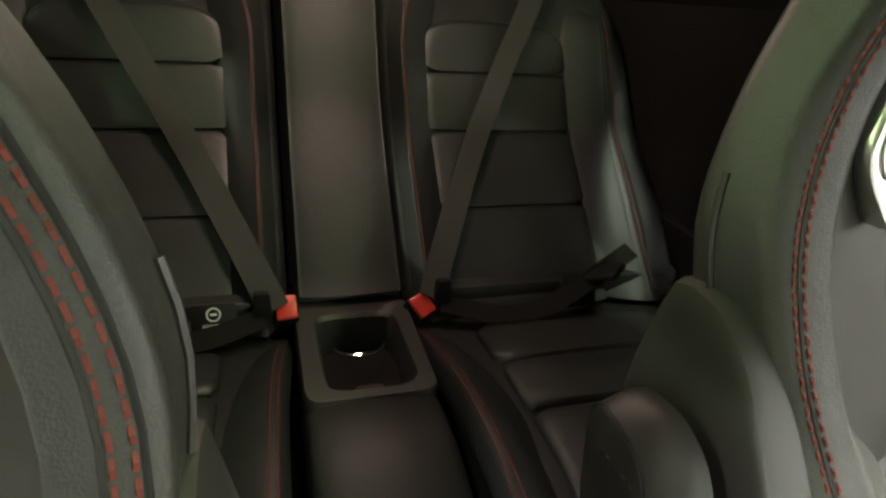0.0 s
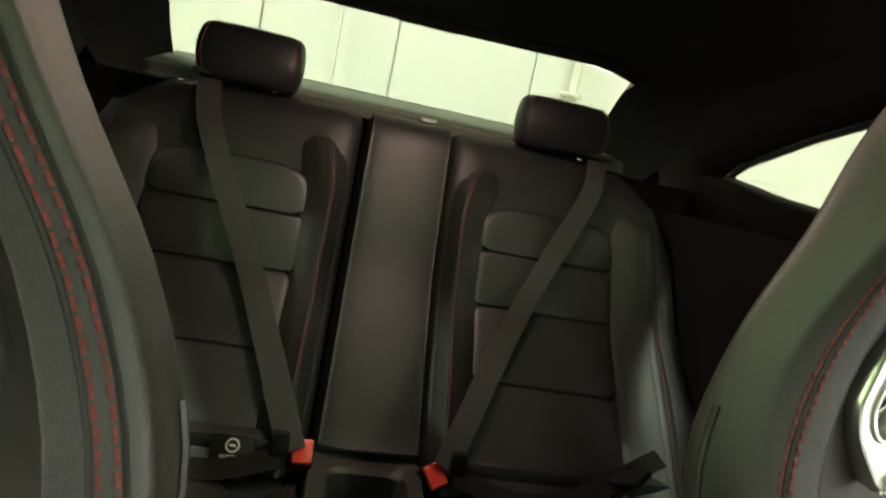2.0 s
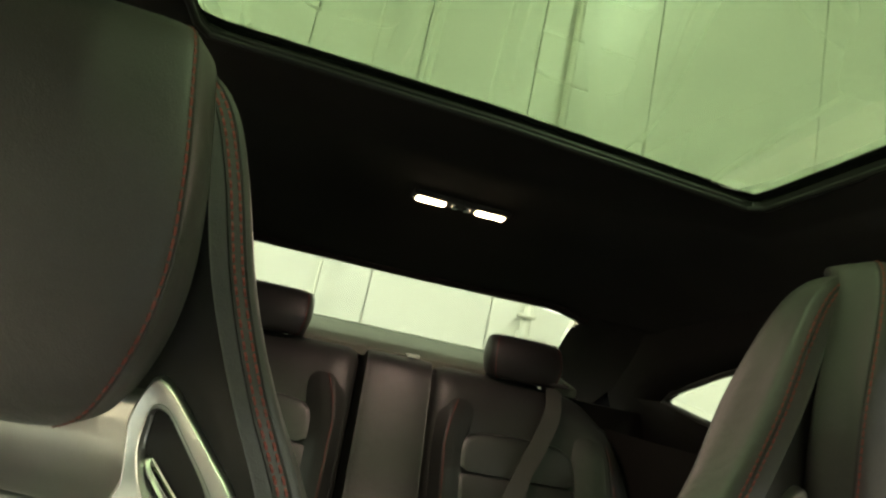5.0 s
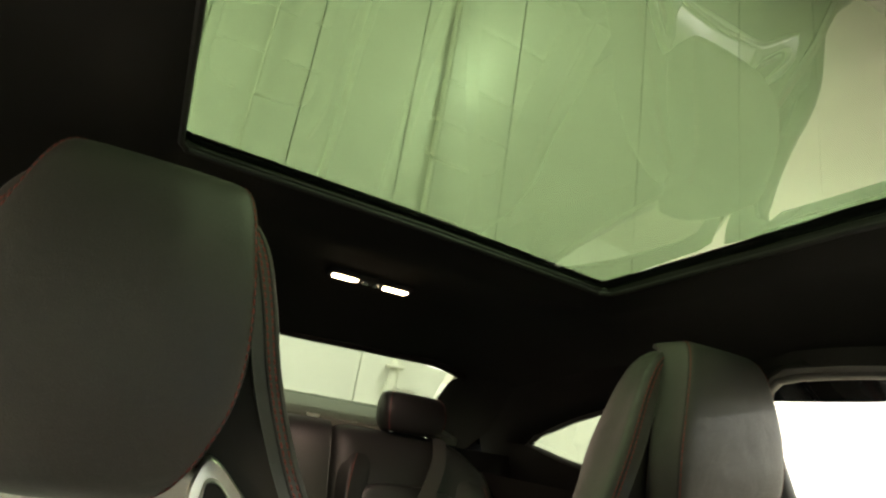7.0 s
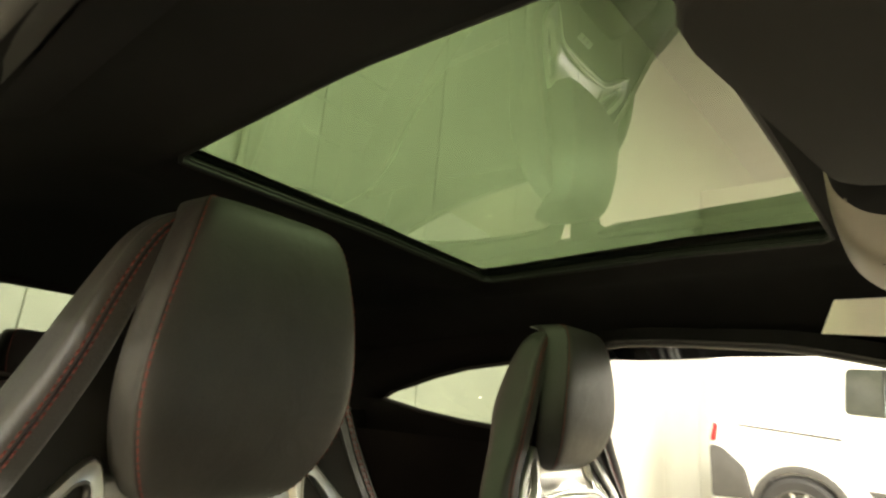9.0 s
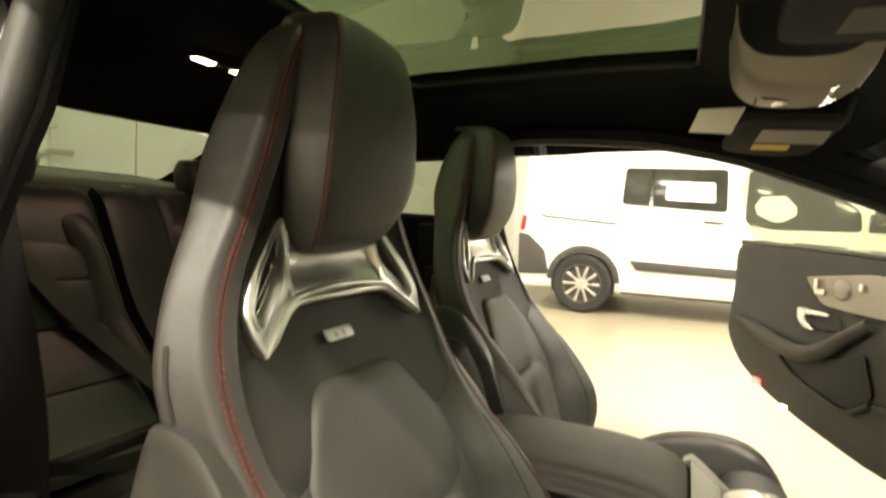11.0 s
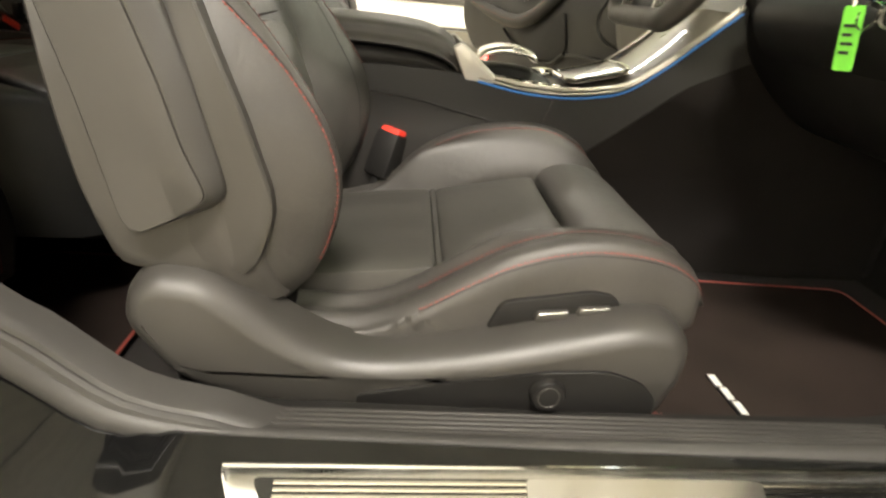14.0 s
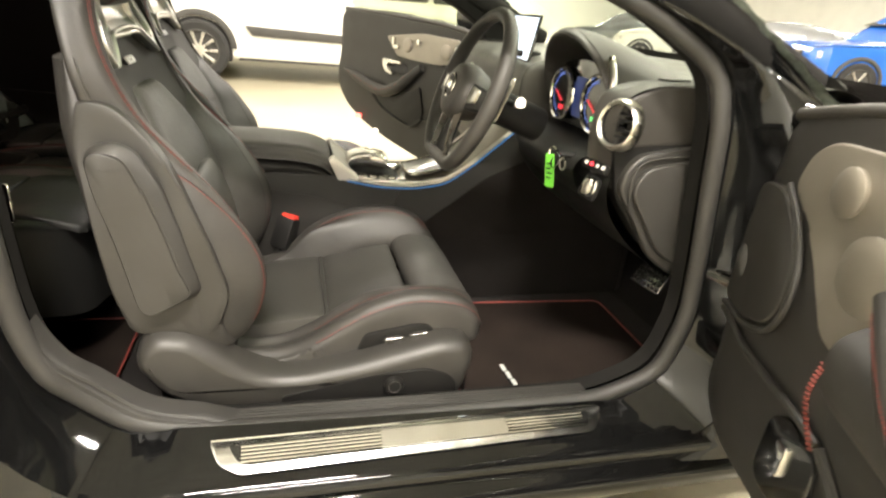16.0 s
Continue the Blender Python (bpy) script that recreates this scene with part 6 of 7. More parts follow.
arm_rows = ((-0.28, 0.62), (-0.27, 0.645), (-0.20, 0.654), (-0.08, 0.653), (0.00, 0.646), (0.045, 0.634), (0.068, 0.620), (0.078, 0.606))
ag = grid([[(-0.104, y, z - 0.048), (-0.109, y, z - 0.026), (-0.100, y, z - 0.007), (-0.05, y, z), (0.0, y, z + 0.002), (0.05, y, z), (0.100, y, z - 0.007), (0.109, y, z - 0.026), (0.104, y, z - 0.048)] for y, z in arm_rows], 54, 40)
part("lid", grid_mesh(ag), arm_leather, arm, "padded leather lid")
part("lower_box", loft([[(-0.100, y, 0.545), (-0.106, y, 0.555), (-0.106, y, z - 0.053), (0.106, y, z - 0.053), (0.106, y, 0.555), (0.100, y, 0.545)] for y, z in arm_rows[:-1]], 40, 30), console_side, arm, "dark box under the lid")
for s in (1, -1):
    part("seam", tube([(s * 0.0975, y, z - 0.0085) for y, z in arm_rows[1:7]], 0.0012, 6), seam_and_shade_dark, arm)
trim_silver = surface("satin_silver_trim_paint", (0.52, 0.50, 0.46), 0.35, metal=0.35, scale=20, fine=900, bump=0.0, vary=0.06)
for s in (1, -1):
    part("corner_trim", slab(rounded([(0.064, 0.612), (0.080, 0.622), (0.100, 0.606), (0.146, 0.568), (0.146, 0.552), (0.090, 0.556)], 0.005), 0.030, lambda a, b, c: (s * (0.098 + c), a, b), 0.004), trim_silver, con, "satin silver corner trim")
part("front_trim", slab(rounded([(0.076, 0.622), (0.086, 0.612), (0.128, 0.578), (0.118, 0.572)], 0.004), 0.20, lambda a, b, c: (-0.10 + c, a, b), 0.003), trim_silver, con, "satin silver trim before the armrest")
ctl = thing("touch_controller", (0.0, 0.2, 0.58), "silver palm rest controller with chrome knob on the console", "controller")
part("base", loft([[(-0.055, y, z), (-0.03, y, z + h), (0.03, y, z + h), (0.055, y, z)] for y, z, h in ((0.13, 0.565, 0.004), (0.15, 0.562, 0.014), (0.22, 0.556, 0.016), (0.27, 0.55, 0.006))], 16, 20, False), black_plastic, ctl)
part("palm_rest", loft([[(-0.034, y, z - 0.014), (-0.036, y, z - 0.004), (-0.02, y, z), (0.02, y, z), (0.036, y, z - 0.004), (0.034, y, z - 0.014)] for y, z in ((0.125, 0.595), (0.135, 0.606), (0.17, 0.616), (0.215, 0.612), (0.235, 0.604), (0.24, 0.598))], 36, 24), satin, ctl, "satin silver palm rest")
part("dial_knob", lathe([(0.022, 0), (0.024, 0.006), (0.022, 0.016), (0.010, 0.018)], lambda a, b, h: (a, 0.262 + b, 0.558 + h), 30), chrome, ctl, "chrome dial knob")
for k in range(5):
    for s in (1, -1):
        part("key", box(*sorted((s * 0.062, s * 0.082)), 0.155 + 0.028 * k, 0.176 + 0.028 * k, 0.549 - 0.002 * k, 0.560 - 0.002 * k, 0.003), chrome if k % 2 else satin, ctl)
stack = thing("centre_stack", (0, 0.6, 0.75), "glossy centre stack with rows of silver buttons", "control panel")
part("face", loft([[(x, y + 0.4 * x * x, z) for x in (-0.13, -0.07, 0, 0.07, 0.13)] for y, z in ((0.575, 0.71), (0.585, 0.75), (0.592, 0.78), (0.61, 0.80))], 16, 12, False), gloss_black, stack)
for k in range(8):
    part("button", box(-0.088 + 0.023 * k, -0.070 + 0.023 * k, 0.572, 0.585, 0.742, 0.754, 0.002, 1), satin, stack)

# pedals and mats
ped = thing("brake_pedal", (0.40, 0.95, 0.365), "steel brake pedal plate with black rubber studs", "pedal")
pm = pose(0.400, 0.950, 0.365, 58, 0, 12)
bm = slab(rounded([(-0.055, -0.032), (0.055, -0.032), (0.05, 0.034), (-0.05, 0.034)], 0.008), 0.008, lambda a, b, c: (a, b, c), 0.003)
bm.transform(pm)
plate = part("plate", bm, steel, ped, "brushed steel plate")
for a in range(7):
    for b in range(4):
        bm = lathe([(0.0045, 0.006), (0.0045, 0.011), (0.002, 0.012)], lambda x, y, h: (-0.045 + 0.015 * a + x, -0.022 + 0.015 * b + y, h), 8)
        bm.transform(pm)
        part("stud", bm, black_plastic, plate)
part("arm", tube([(0.400, 0.962, 0.368), (0.395, 1.05, 0.45), (0.385, 1.12, 0.6)], 0.010, 8), black_plastic, ped)
acc = thing("accelerator_pedal", (0.52, 1.05, 0.3), "narrow steel accelerator pedal", "pedal")
bm = box(-0.022, 0.022, -0.07, 0.07, 0, 0.008, 0.003)
bm.transform(pose(0.52, 1.08, 0.30, 58, 0, 0))
part("plate", bm, steel, acc)
part("arm", tube([(0.52, 1.09, 0.30), (0.52, 1.15, 0.36), (0.52, 1.19, 0.40)], 0.008, 8), black_plastic, acc)


def floor_mat_at(outline, z, label, badge_at=None):
    t = thing("floor_mat", (*outline[0], z), label, "floor mat", "floor mats")
    o = rounded(outline, 0.03, 5)
    part("mat_body", slab(o, 0.008, lambda a, b, c: (a, b, z + c), 0.002), mat_carpet, t)
    part("piping", tube([(a, b, z + 0.008) for a, b in o], 0.0032, 8, True), thread, t, "dull red piping")
    if badge_at:
        x, y = badge_at
        bd = part("badge", slab([(-0.050, -0.008), (0.050, -0.002), (0.050, 0.010), (-0.050, 0.004)], 0.004, lambda a, b, c: (x + a, y + b, z + 0.008 + c), 0.001, 1), black_plastic, t)
        for k in range(3):
            part("bar", box(x - 0.047 + 0.032 * k, x - 0.020 + 0.032 * k, y - 0.007 + 0.0035 * k, y + 0.0035 + 0.0035 * k, z + 0.011, z + 0.0135), silver_badge, bd, smooth=False)


floor_mat_at([(0.62, 0.34), (0.62, 0.66), (0.60, 0.82), (0.50, 0.92), (0.20, 0.925), (0.18, 0.34)], 0.181, "dark pile floor mat with red piping", (0.572, 0.481))
floor_mat_at([(-0.62, 0.34), (-0.62, 0.80), (-0.50, 0.92), (-0.20, 0.925), (-0.18, 0.34)], 0.181, "dark pile floor mat with red piping")
floor_mat_at([(0.66, -0.42), (0.66, -0.70), (0.20, -0.70), (0.20, -0.42)], 0.181, "dark rear pile floor mat with red piping")
part("rear_tunnel", box(-0.12, 0.12, -0.85, -0.29, 0.17, 0.40, 0.03), carpet, car)

# roof fittings
dome = thing("dome_lamp", (-0.03, -0.935, 1.34), "rear roof lamp with two lit lenses", "lamp")
dz = roof_z(0, -0.935)
part("housing", box(-0.122, 0.060, -0.955, -0.912, dz - 0.010, dz + 0.012, 0.005), black_plastic, dome)
for a, b in ((-0.118, -0.056), (-0.006, 0.056)):
    part("lens", box(a + 0.004, b - 0.004, -0.944, -0.922, dz - 0.014, dz - 0.006, 0.003), lamp_lens, dome, "brightly lit lens")
for x in (-0.043, -0.020):
    part("button", lathe([(0.007, 0.0), (0.006, 0.004)], lambda a, b, h: (x + a, -0.934 + b, dz - 0.010 - h), 14), gloss_black, dome)
bulb = bpy.data.lights.new("dome_light", "AREA")
bulb.shape, bulb.size, bulb.size_y, bulb.energy, bulb.color = "RECTANGLE", 0.15, 0.03, 1.05, (1.0, 0.68, 0.52)
bo = new("dome_light", bulb)
bo.matrix_world = pose(-0.031, -0.935, dz - 0.02)

ohc = thing("overhead_console", (-0.02, 0.2, 1.28), "beige-grey roof console with buttons and lit lamp", "roof console")
ohc_mat = surface("taupe_plastic", (0.20, 0.175, 0.14), 0.5, scale=12, fine=900, bump=0.05, vary=0.1)
ohc_rows = [(0.092, 1.315), (0.096, 1.262), (0.108, 1.232), (0.14, 1.213), (0.22, 1.211), (0.262, 1.236), (0.274, 1.262), (0.278, 1.30)]
part("body", loft([[(-0.100, y, z + 0.05), (-0.085, y, z + 0.012), (-0.02, y, z), (0.045, y, z + 0.012), (0.060, y, z + 0.05)] for y, z in ohc_rows], 28, 40, False), ohc_mat, ohc)
for y in (0.130, 0.165):
    part("groove", tube([(-0.08, y, 1.2265), (-0.02, y, 1.2125), (0.040, y, 1.2265)], 0.0016, 6), seam_and_shade_dark, ohc)
part("groove", tube([(0.012, 0.108, 1.236), (0.012, 0.14, 1.2145), (0.012, 0.185, 1.2135)], 0.0014, 6), seam_and_shade_dark, ohc)
part("lens", loft([[(-0.075, y, z + 0.010), (-0.02, y, z), (0.040, y, z + 0.010)] for y, z in ((0.218, 1.2085), (0.24, 1.219), (0.266, 1.241))], 16, 10, False), lamp_dim, ohc, "lit ribbed front lamp")
for k in range(6):
    part("lens_rib", tube([(-0.07, 0.222 + 0.008 * k, 1.2185 + 0.005 * k), (-0.02, 0.222 + 0.008 * k, 1.2085 + 0.005 * k), (0.036, 0.222 + 0.008 * k, 1.2185 + 0.005 * k)], 0.0012, 6), paper, ohc)
part("slider", box(-0.01, 0.012, 0.15, 0.172, 1.205, 1.214, 0.003), satin, ohc)
visor_cloth = surface("dark_visor_cloth", (0.018, 0.0165, 0.0145), 0.85, scale=10, fine=1500, bump=0.2, vary=0.15, spec=0.15)
visor_label = surface("faded_visor_label", (0.055, 0.049, 0.040), 0.7, scale=16, fine=900, bump=0.05, vary=0.1)
for s in (1, -1):
    vis = thing("sun_visor", (s * 0.4, 0.2, 1.24), "folded dark sun visor with label", "sun visor", "sun visors")
    vz = lambda x, y: 1.262 - 0.096 * abs(x) - 0.03 * (y - 0.2)
    out = rounded([(s * 0.24, 0.125), (s * 0.50, 0.105), (s * 0.55, 0.22), (s * 0.52, 0.285), (s * 0.24, 0.295)], 0.035, 5)
    part("panel", slab(out, 0.016, lambda a, b, c: (a, b, vz(a, b) - c), 0.006), visor_cloth, vis)
    part("arm", tube([(s * 0.52, 0.29, 1.21), (s * 0.30, 0.305, 1.232), (s * 0.25, 0.305, 1.27)], 0.006, 8), black_plastic, vis)
    part("label_sheet", slab([(s * 0.30, 0.17), (s * 0.40, 0.165), (s * 0.41, 0.29), (s * 0.30, 0.285)], 0.001, lambda a, b, c: (a, b, vz(a, b) - 0.0165 - c)), visor_label if s > 0 else ohc_mat, vis, "faded printed label", smooth=False)
    if s < 0:
        part("amber_label", slab([(-0.42, 0.165), (-0.47, 0.165), (-0.47, 0.235), (-0.42, 0.235)], 0.001, lambda a, b, c: (a, b, vz(a, b) - 0.0165 - c)), amber, vis, "amber strip of the label", smooth=False)
        tag = part("paper_tag", slab([(0.038, 1.206), (0.055, 1.250), (0.134, 1.251), (0.112, 1.201)], 0.001, lambda a, b, c: (-0.243 + c, a, b)), paper, vis, "white paper tag hanging from the visor", smooth=False)
mir = thing("rear_view_mirror", (0.0, 0.42, 1.22), "dark frameless rear-view mirror under the windscreen", "mirror")
mm = pose(-0.01, 0.43, 1.205, 84, 0, 8)
bm = slab(rounded([(-0.115, -0.03), (0.115, -0.03), (0.12, 0.03), (-0.12, 0.03)], 0.02), 0.02, lambda a, b, c: (a, b, c - 0.02), 0.004)
bm.transform(mm)
part("shell", bm, black_plastic, mir)
bm = slab(rounded([(-0.11, -0.026), (0.11, -0.026), (0.115, 0.026), (-0.115, 0.026)], 0.018), 0.002, lambda a, b, c: (a, b, c))
bm.transform(mm)
part("glass", bm, chrome, mir, "mirror glass")
part("stem", tube([(-0.01, 0.445, 1.22), (-0.01, 0.46, 1.27), (0.0, 0.46, 1.30)], 0.010, 8), black_plastic, mir)

# front belt of the driver's side, hanging by the pillar
fb = thing("front_belt", (0.60, -0.53, 0.9), "black front seat belt hanging at the door pillar", "seat belt")
part("strap", belt([(0.645, -0.585, 1.10), (0.645, -0.56, 1.0), (0.641, -0.53, 0.87), (0.638, -0.52, 0.77), (0.645, -0.505, 0.55), (0.65, -0.48, 0.30)], "", 0.044, (0.8, 0.6, 0)), dark_webbing, fb)
part("guide_cover", loft([[(0.632, -0.545 + d, z), (0.652, -0.540 + d, z), (0.652, -0.506 - d, z), (0.634, -0.500 - d, z)] for z, d in ((0.690, 0.010), (0.700, 0.002), (0.728, 0.0), (0.740, 0.008))], 20, 10), soft_plastic, fb, "grey plastic tongue")
part("tongue", box(0.648, 0.653, -0.500, -0.478, 0.628, 0.695, 0.002, 1), chrome, fb, "bright metal tongue")
part("tongue_slot", box(0.6528, 0.6536, -0.4925, -0.4855, 0.640, 0.676), seam_and_shade_dark, fb, smooth=False)

# ---- doors ----
door_trim = surface("dark_taupe_door_trim", (0.0185, 0.0168, 0.0145), 0.62, scale=9, fine=1500, bump=0.2, dist=0.0005, vary=0.14)
grille = surface("satin_perforated_grille", (0.26, 0.235, 0.20), 0.42, metal=0.6, scale=14, fine=1500, bump=0.3, dist=0.0006, vary=0.1, fine_kind="cells")


def door(s):
    """An open door on its hinge; a runs along it from the hinge, b is height, c comes out of the inner side."""
    hx, hy = s * 0.83, 0.835
    dx, dy = s * (0.955 if s > 0 else 0.88), -0.296 if s > 0 else -0.475
    nx, ny = s * dy, -s * dx

    def P(a, b, c=0.0):
        return (hx + dx * a + nx * c, hy + dy * a + ny * c, b)
    t = thing("car_door", (hx, hy, 0.5), "open black coupe door with dark inner trim and silver switch panel")
    t.parent = car
    out = rounded([(0.02, 0.90), (0.30, 0.945), (0.70, 0.965), (1.17, 0.975), (1.20, 0.93), (1.20, 0.55), (1.13, 0.46), (0.95, 0.385), (0.70, 0.33), (0.42, 0.285), (0.10, 0.27), (0.0, 0.32)], 0.05, 5)
    c0 = np.array((0.6, 0.65))
    loop = by_angle(out, 120, c0)

    def bulge(a, b):
        return 0.012 * math.sin(min(1.0, max(0.0, a / 1.2)) * math.pi) + 0.02 * math.exp(-((b - 0.62) / 0.10) ** 2) * (1 if a > 0.1 else 0.3)
    rs = []
    for k, d in ((1.0, -0.02), (1.0, 0.006), (0.985, 0.014), (0.93, 0.018), (0.75, 0.018), (0.5, 0.018), (0.25, 0.018), (0.01, 0.018)):
        rs.append([P(a, b, d + (bulge(a, b) if k < 1 else 0)) for a, b in c0 + (loop - c0) * k])
    trim = part("inner_trim", rings_mesh(rs), door_trim, t, "dark grey padded door trim")
    rs = [[P(a, b, d) for a, b in c0 + (loop - c0) * k] for k, d in ((0.99, -0.02), (1.03, -0.03), (1.045, -0.10), (1.03, -0.125), (0.8, -0.15), (0.4, -0.16), (0.01, -0.16))]
    part("outer_skin", rings_mesh(rs), paint, t, "black glossy outer skin")
    part("belt_rail", tube(curve_through([P(0.04, 0.905, 0.01), P(0.30, 0.948, 0.012), P(0.70, 0.968, 0.012), P(1.16, 0.976, 0.008)], 24), 0.012, 10), dash_skin, t)
    glass = [(1.17, 0.965), (1.27, 1.20), (1.22, 1.29), (1.0, 1.33), (0.62, 1.26), (0.30, 1.10), (0.10, 0.96), (0.4, 0.94), (0.8, 0.955)]
    gl = by_angle(rounded(glass, 0.04, 4), 60, (0.75, 1.09))
    pane("window", rings_mesh([[P(a, b, -0.05 + 0.10 * max(0, b - 0.95)) for a, b in np.array((0.75, 1.09)) + (gl - np.array((0.75, 1.09))) * k] for k in (0.01, 0.5, 1.0)]), door_glass_mat, t, P(0.7, 1.0, 2.0), "raised clear door window")
    # seat-shaped switches on a silver grille
    pan = rounded([(0.735, 0.868), (0.45, 0.902), (0.20, 0.890), (0.150, 0.860), (0.130, 0.800), (0.200, 0.765), (0.270, 0.712), (0.345, 0.640), (0.420, 0.630), (0.455, 0.690), (0.52, 0.765), (0.64, 0.778)] if s > 0 else [(0.735, 0.868), (0.45, 0.902), (0.19, 0.892), (0.155, 0.84), (0.20, 0.79), (0.32, 0.77), (0.50, 0.772), (0.64, 0.778)], 0.025, 5)
    pp = part("grille", slab(pan, 0.010, lambda a, b, c: P(a, b, 0.022 + bulge(a, b) + c), 0.005, 3), grille, t, "silver perforated speaker grille")
    for a, b, r in ((0.275, 0.832, 0.036), (0.555, 0.838, 0.034), (0.375, 0.745, 0.056))[:3 if s > 0 else 2]:
        part("speaker_dome", lathe([(r, 0.030), (r * 1.0, 0.037), (r * 0.9, 0.040), (r * 0.5, 0.042), (0.001, 0.043)], lambda p, q, h: P(a + p, b + q, h + bulge(a, b)), 28), grille, pp)
    for a, b, w, h in ((0.665, 0.845, 0.010, 0.022), (0.645, 0.822, 0.024, 0.010), (0.47, 0.858, 0.010, 0.014)):
        part("seat_switch", slab(rounded([(a - w, b - h), (a + w, b - h), (a + w, b + h), (a - w, b + h)], 0.006), 0.010, lambda x, y, c: P(x, y, 0.032 + bulge(x, y) + c), 0.003), satin, pp)
    # latch pull, on a dark sheet that paints the shade of its recess
    hl = part("pull_recess", slab(rounded([(0.73, 0.745), (0.56, 0.745), (0.535, 0.70), (0.62, 0.695), (0.70, 0.705)], 0.02, 4), 0.004, lambda a, b, c: P(a, b, 0.024 + bulge(a, b) + c), 0.002), seam_and_shade_dark, t)
    lp = rounded([(0.745, 0.757), (0.60, 0.757), (0.585, 0.742), (0.70, 0.738), (0.70, 0.715), (0.66, 0.70), (0.64, 0.686), (0.70, 0.690), (0.735, 0.715)], 0.01, 3)
    part("latch_pull", slab(lp, 0.016, lambda a, b, c: P(a, b, 0.026 + bulge(a, b) + c), 0.004), satin, hl, "satin silver door pull")
    # armrest sweeping up into the grab handle
    arm_path = curve_through([P(1.12, 0.655, 0.035), P(0.95, 0.632, 0.06), P(0.80, 0.605, 0.075), P(0.68, 0.598, 0.08), P(0.58, 0.630, 0.08), P(0.50, 0.69, 0.07), P(0.43, 0.745, 0.05)], 40)
    ar = part("armrest", tube(arm_path, list(np.interp(np.linspace(0, 1, 40), [0, 0.2, 0.6, 1], [0.012, 0.028, 0.030, 0.020])), 14), door_trim, t, "dark padded armrest and grab handle")
    part("arm_stitching", dashes(arm_path[2:38] + np.array([nx, ny, 0.25]) * 0.029, [(nx, ny, 0.4)] * 36), thread, ar, "red stitching")
    # pocket
    # storage hollow isn't cut: a dark sheet paints its shade
    pk = rounded([(0.82, 0.565), (0.70, 0.575), (0.50, 0.62), (0.43, 0.66), (0.40, 0.52), (0.50, 0.455), (0.60, 0.468), (0.74, 0.505)], 0.03, 5)
    part("pocket", slab(pk, 0.004, lambda a, b, c: P(a, b, 0.0235 + bulge(a, b) + c), 0.002), seam_and_shade_dark, t, "dark sheet for the shade of the storage hollow")
    part("pocket_lip", tube([P(a, b, 0.03 + bulge(a, b)) for a, b in curve_through([(0.82, 0.555), (0.74, 0.498), (0.60, 0.460), (0.50, 0.447), (0.41, 0.50)], 24)], 0.009, 8), door_trim, t)
    # big round speaker low down at the hinge side
    spk = rounded([(0.02, 0.785), (0.105, 0.790), (0.170, 0.745), (0.225, 0.685), (0.238, 0.630), (0.205, 0.580), (0.120, 0.548), (0.015, 0.540)], 0.03, 5)
    part("speaker", slab(spk, 0.014, lambda a, b, c: P(a, b, 0.018 + bulge(a, b) + c), 0.006, 3), door_trim, t, "large dark speaker cover by the hinge")
    part("speaker_rim", tube([P(a, b, 0.030 + bulge(a, b)) for a, b in curve_through([(0.02, 0.534), (0.12, 0.540), (0.212, 0.574), (0.248, 0.630), (0.236, 0.690), (0.180, 0.752), (0.115, 0.800)], 30)], 0.006, 8), door_trim, t)
    part("pocket_edge", tube([P(a, b, 0.028 + bulge(a, b)) for a, b in curve_through([(0.02, 0.520), (0.15, 0.500), (0.32, 0.502), (0.40, 0.496)], 20)], 0.007, 8), door_trim, t)
    for nm, a, b, w, h, mt, lb in (("warning_lamp", 0.975, 0.416, 0.022, 0.010, red_lamp if s < 0 else red_plastic, "small red warning lamp"), ("courtesy_lamp", 0.80, 0.366, 0.016, 0.007, lamp_dim, "small white courtesy lamp")):
        part(nm, slab(rounded([(a - w, b - h), (a + w, b - h), (a + w, b + h), (a - w, b + h)], 0.005), 0.010, lambda p, q, c: P(p, q, 0.022 + bulge(p, q) + c), 0.002), mt, t, lb)
    if s > 0:
        sp = part("boot_switch_plate", slab(rounded([(0.275, 0.345), (0.33, 0.335), (0.40, 0.365), (0.42, 0.42), (0.405, 0.485), (0.33, 0.492), (0.28, 0.46)], 0.03, 5), 0.010, lambda a, b, c: P(a, b, 0.022 + bulge(a, b) + c), 0.004), gloss_black, t, "rounded glossy black switch plate")
        part("boot_switch", slab(rounded([(0.328, 0.395), (0.358, 0.397), (0.361, 0.455), (0.331, 0.453)], 0.006), 0.012, lambda a, b, c: P(a, b, 0.030 + bulge(a, b) + c), 0.003), chrome, sp, "bright rocker switch")
        part("grab_piping", dashes(curve_through([P(0.415, 0.640, 0.088), P(0.420, 0.585, 0.096), P(0.455, 0.525, 0.090)], 24), [(nx, ny, 0)] * 24, 0.005, 0.0015, 0.010, 0.002), thread, t, "red stitching")
        part("armrest_side", loft([[P(a, b + 0.06, 0.05), P(a, b + 0.03, 0.085), P(a, b - 0.03, 0.085), P(a, b - 0.09, 0.04)] for a, b in ((0.415, 0.64), (0.60, 0.62), (0.85, 0.60), (1.1, 0.62))], 16, 16, False), door_trim, t)
    for z in (0.42, 0.72):
        part("hinge", box(*sorted((hx - s * 0.09, hx + s * 0.03)), hy - 0.02, hy + 0.05, z - 0.03, z + 0.03, 0.008), paint, t, "black painted hinge")
    part("check_strap", tube([P(0.03, 0.56, 0.0), (hx - s * 0.06, hy - 0.03, 0.56)], 0.010, 8), satin, t)
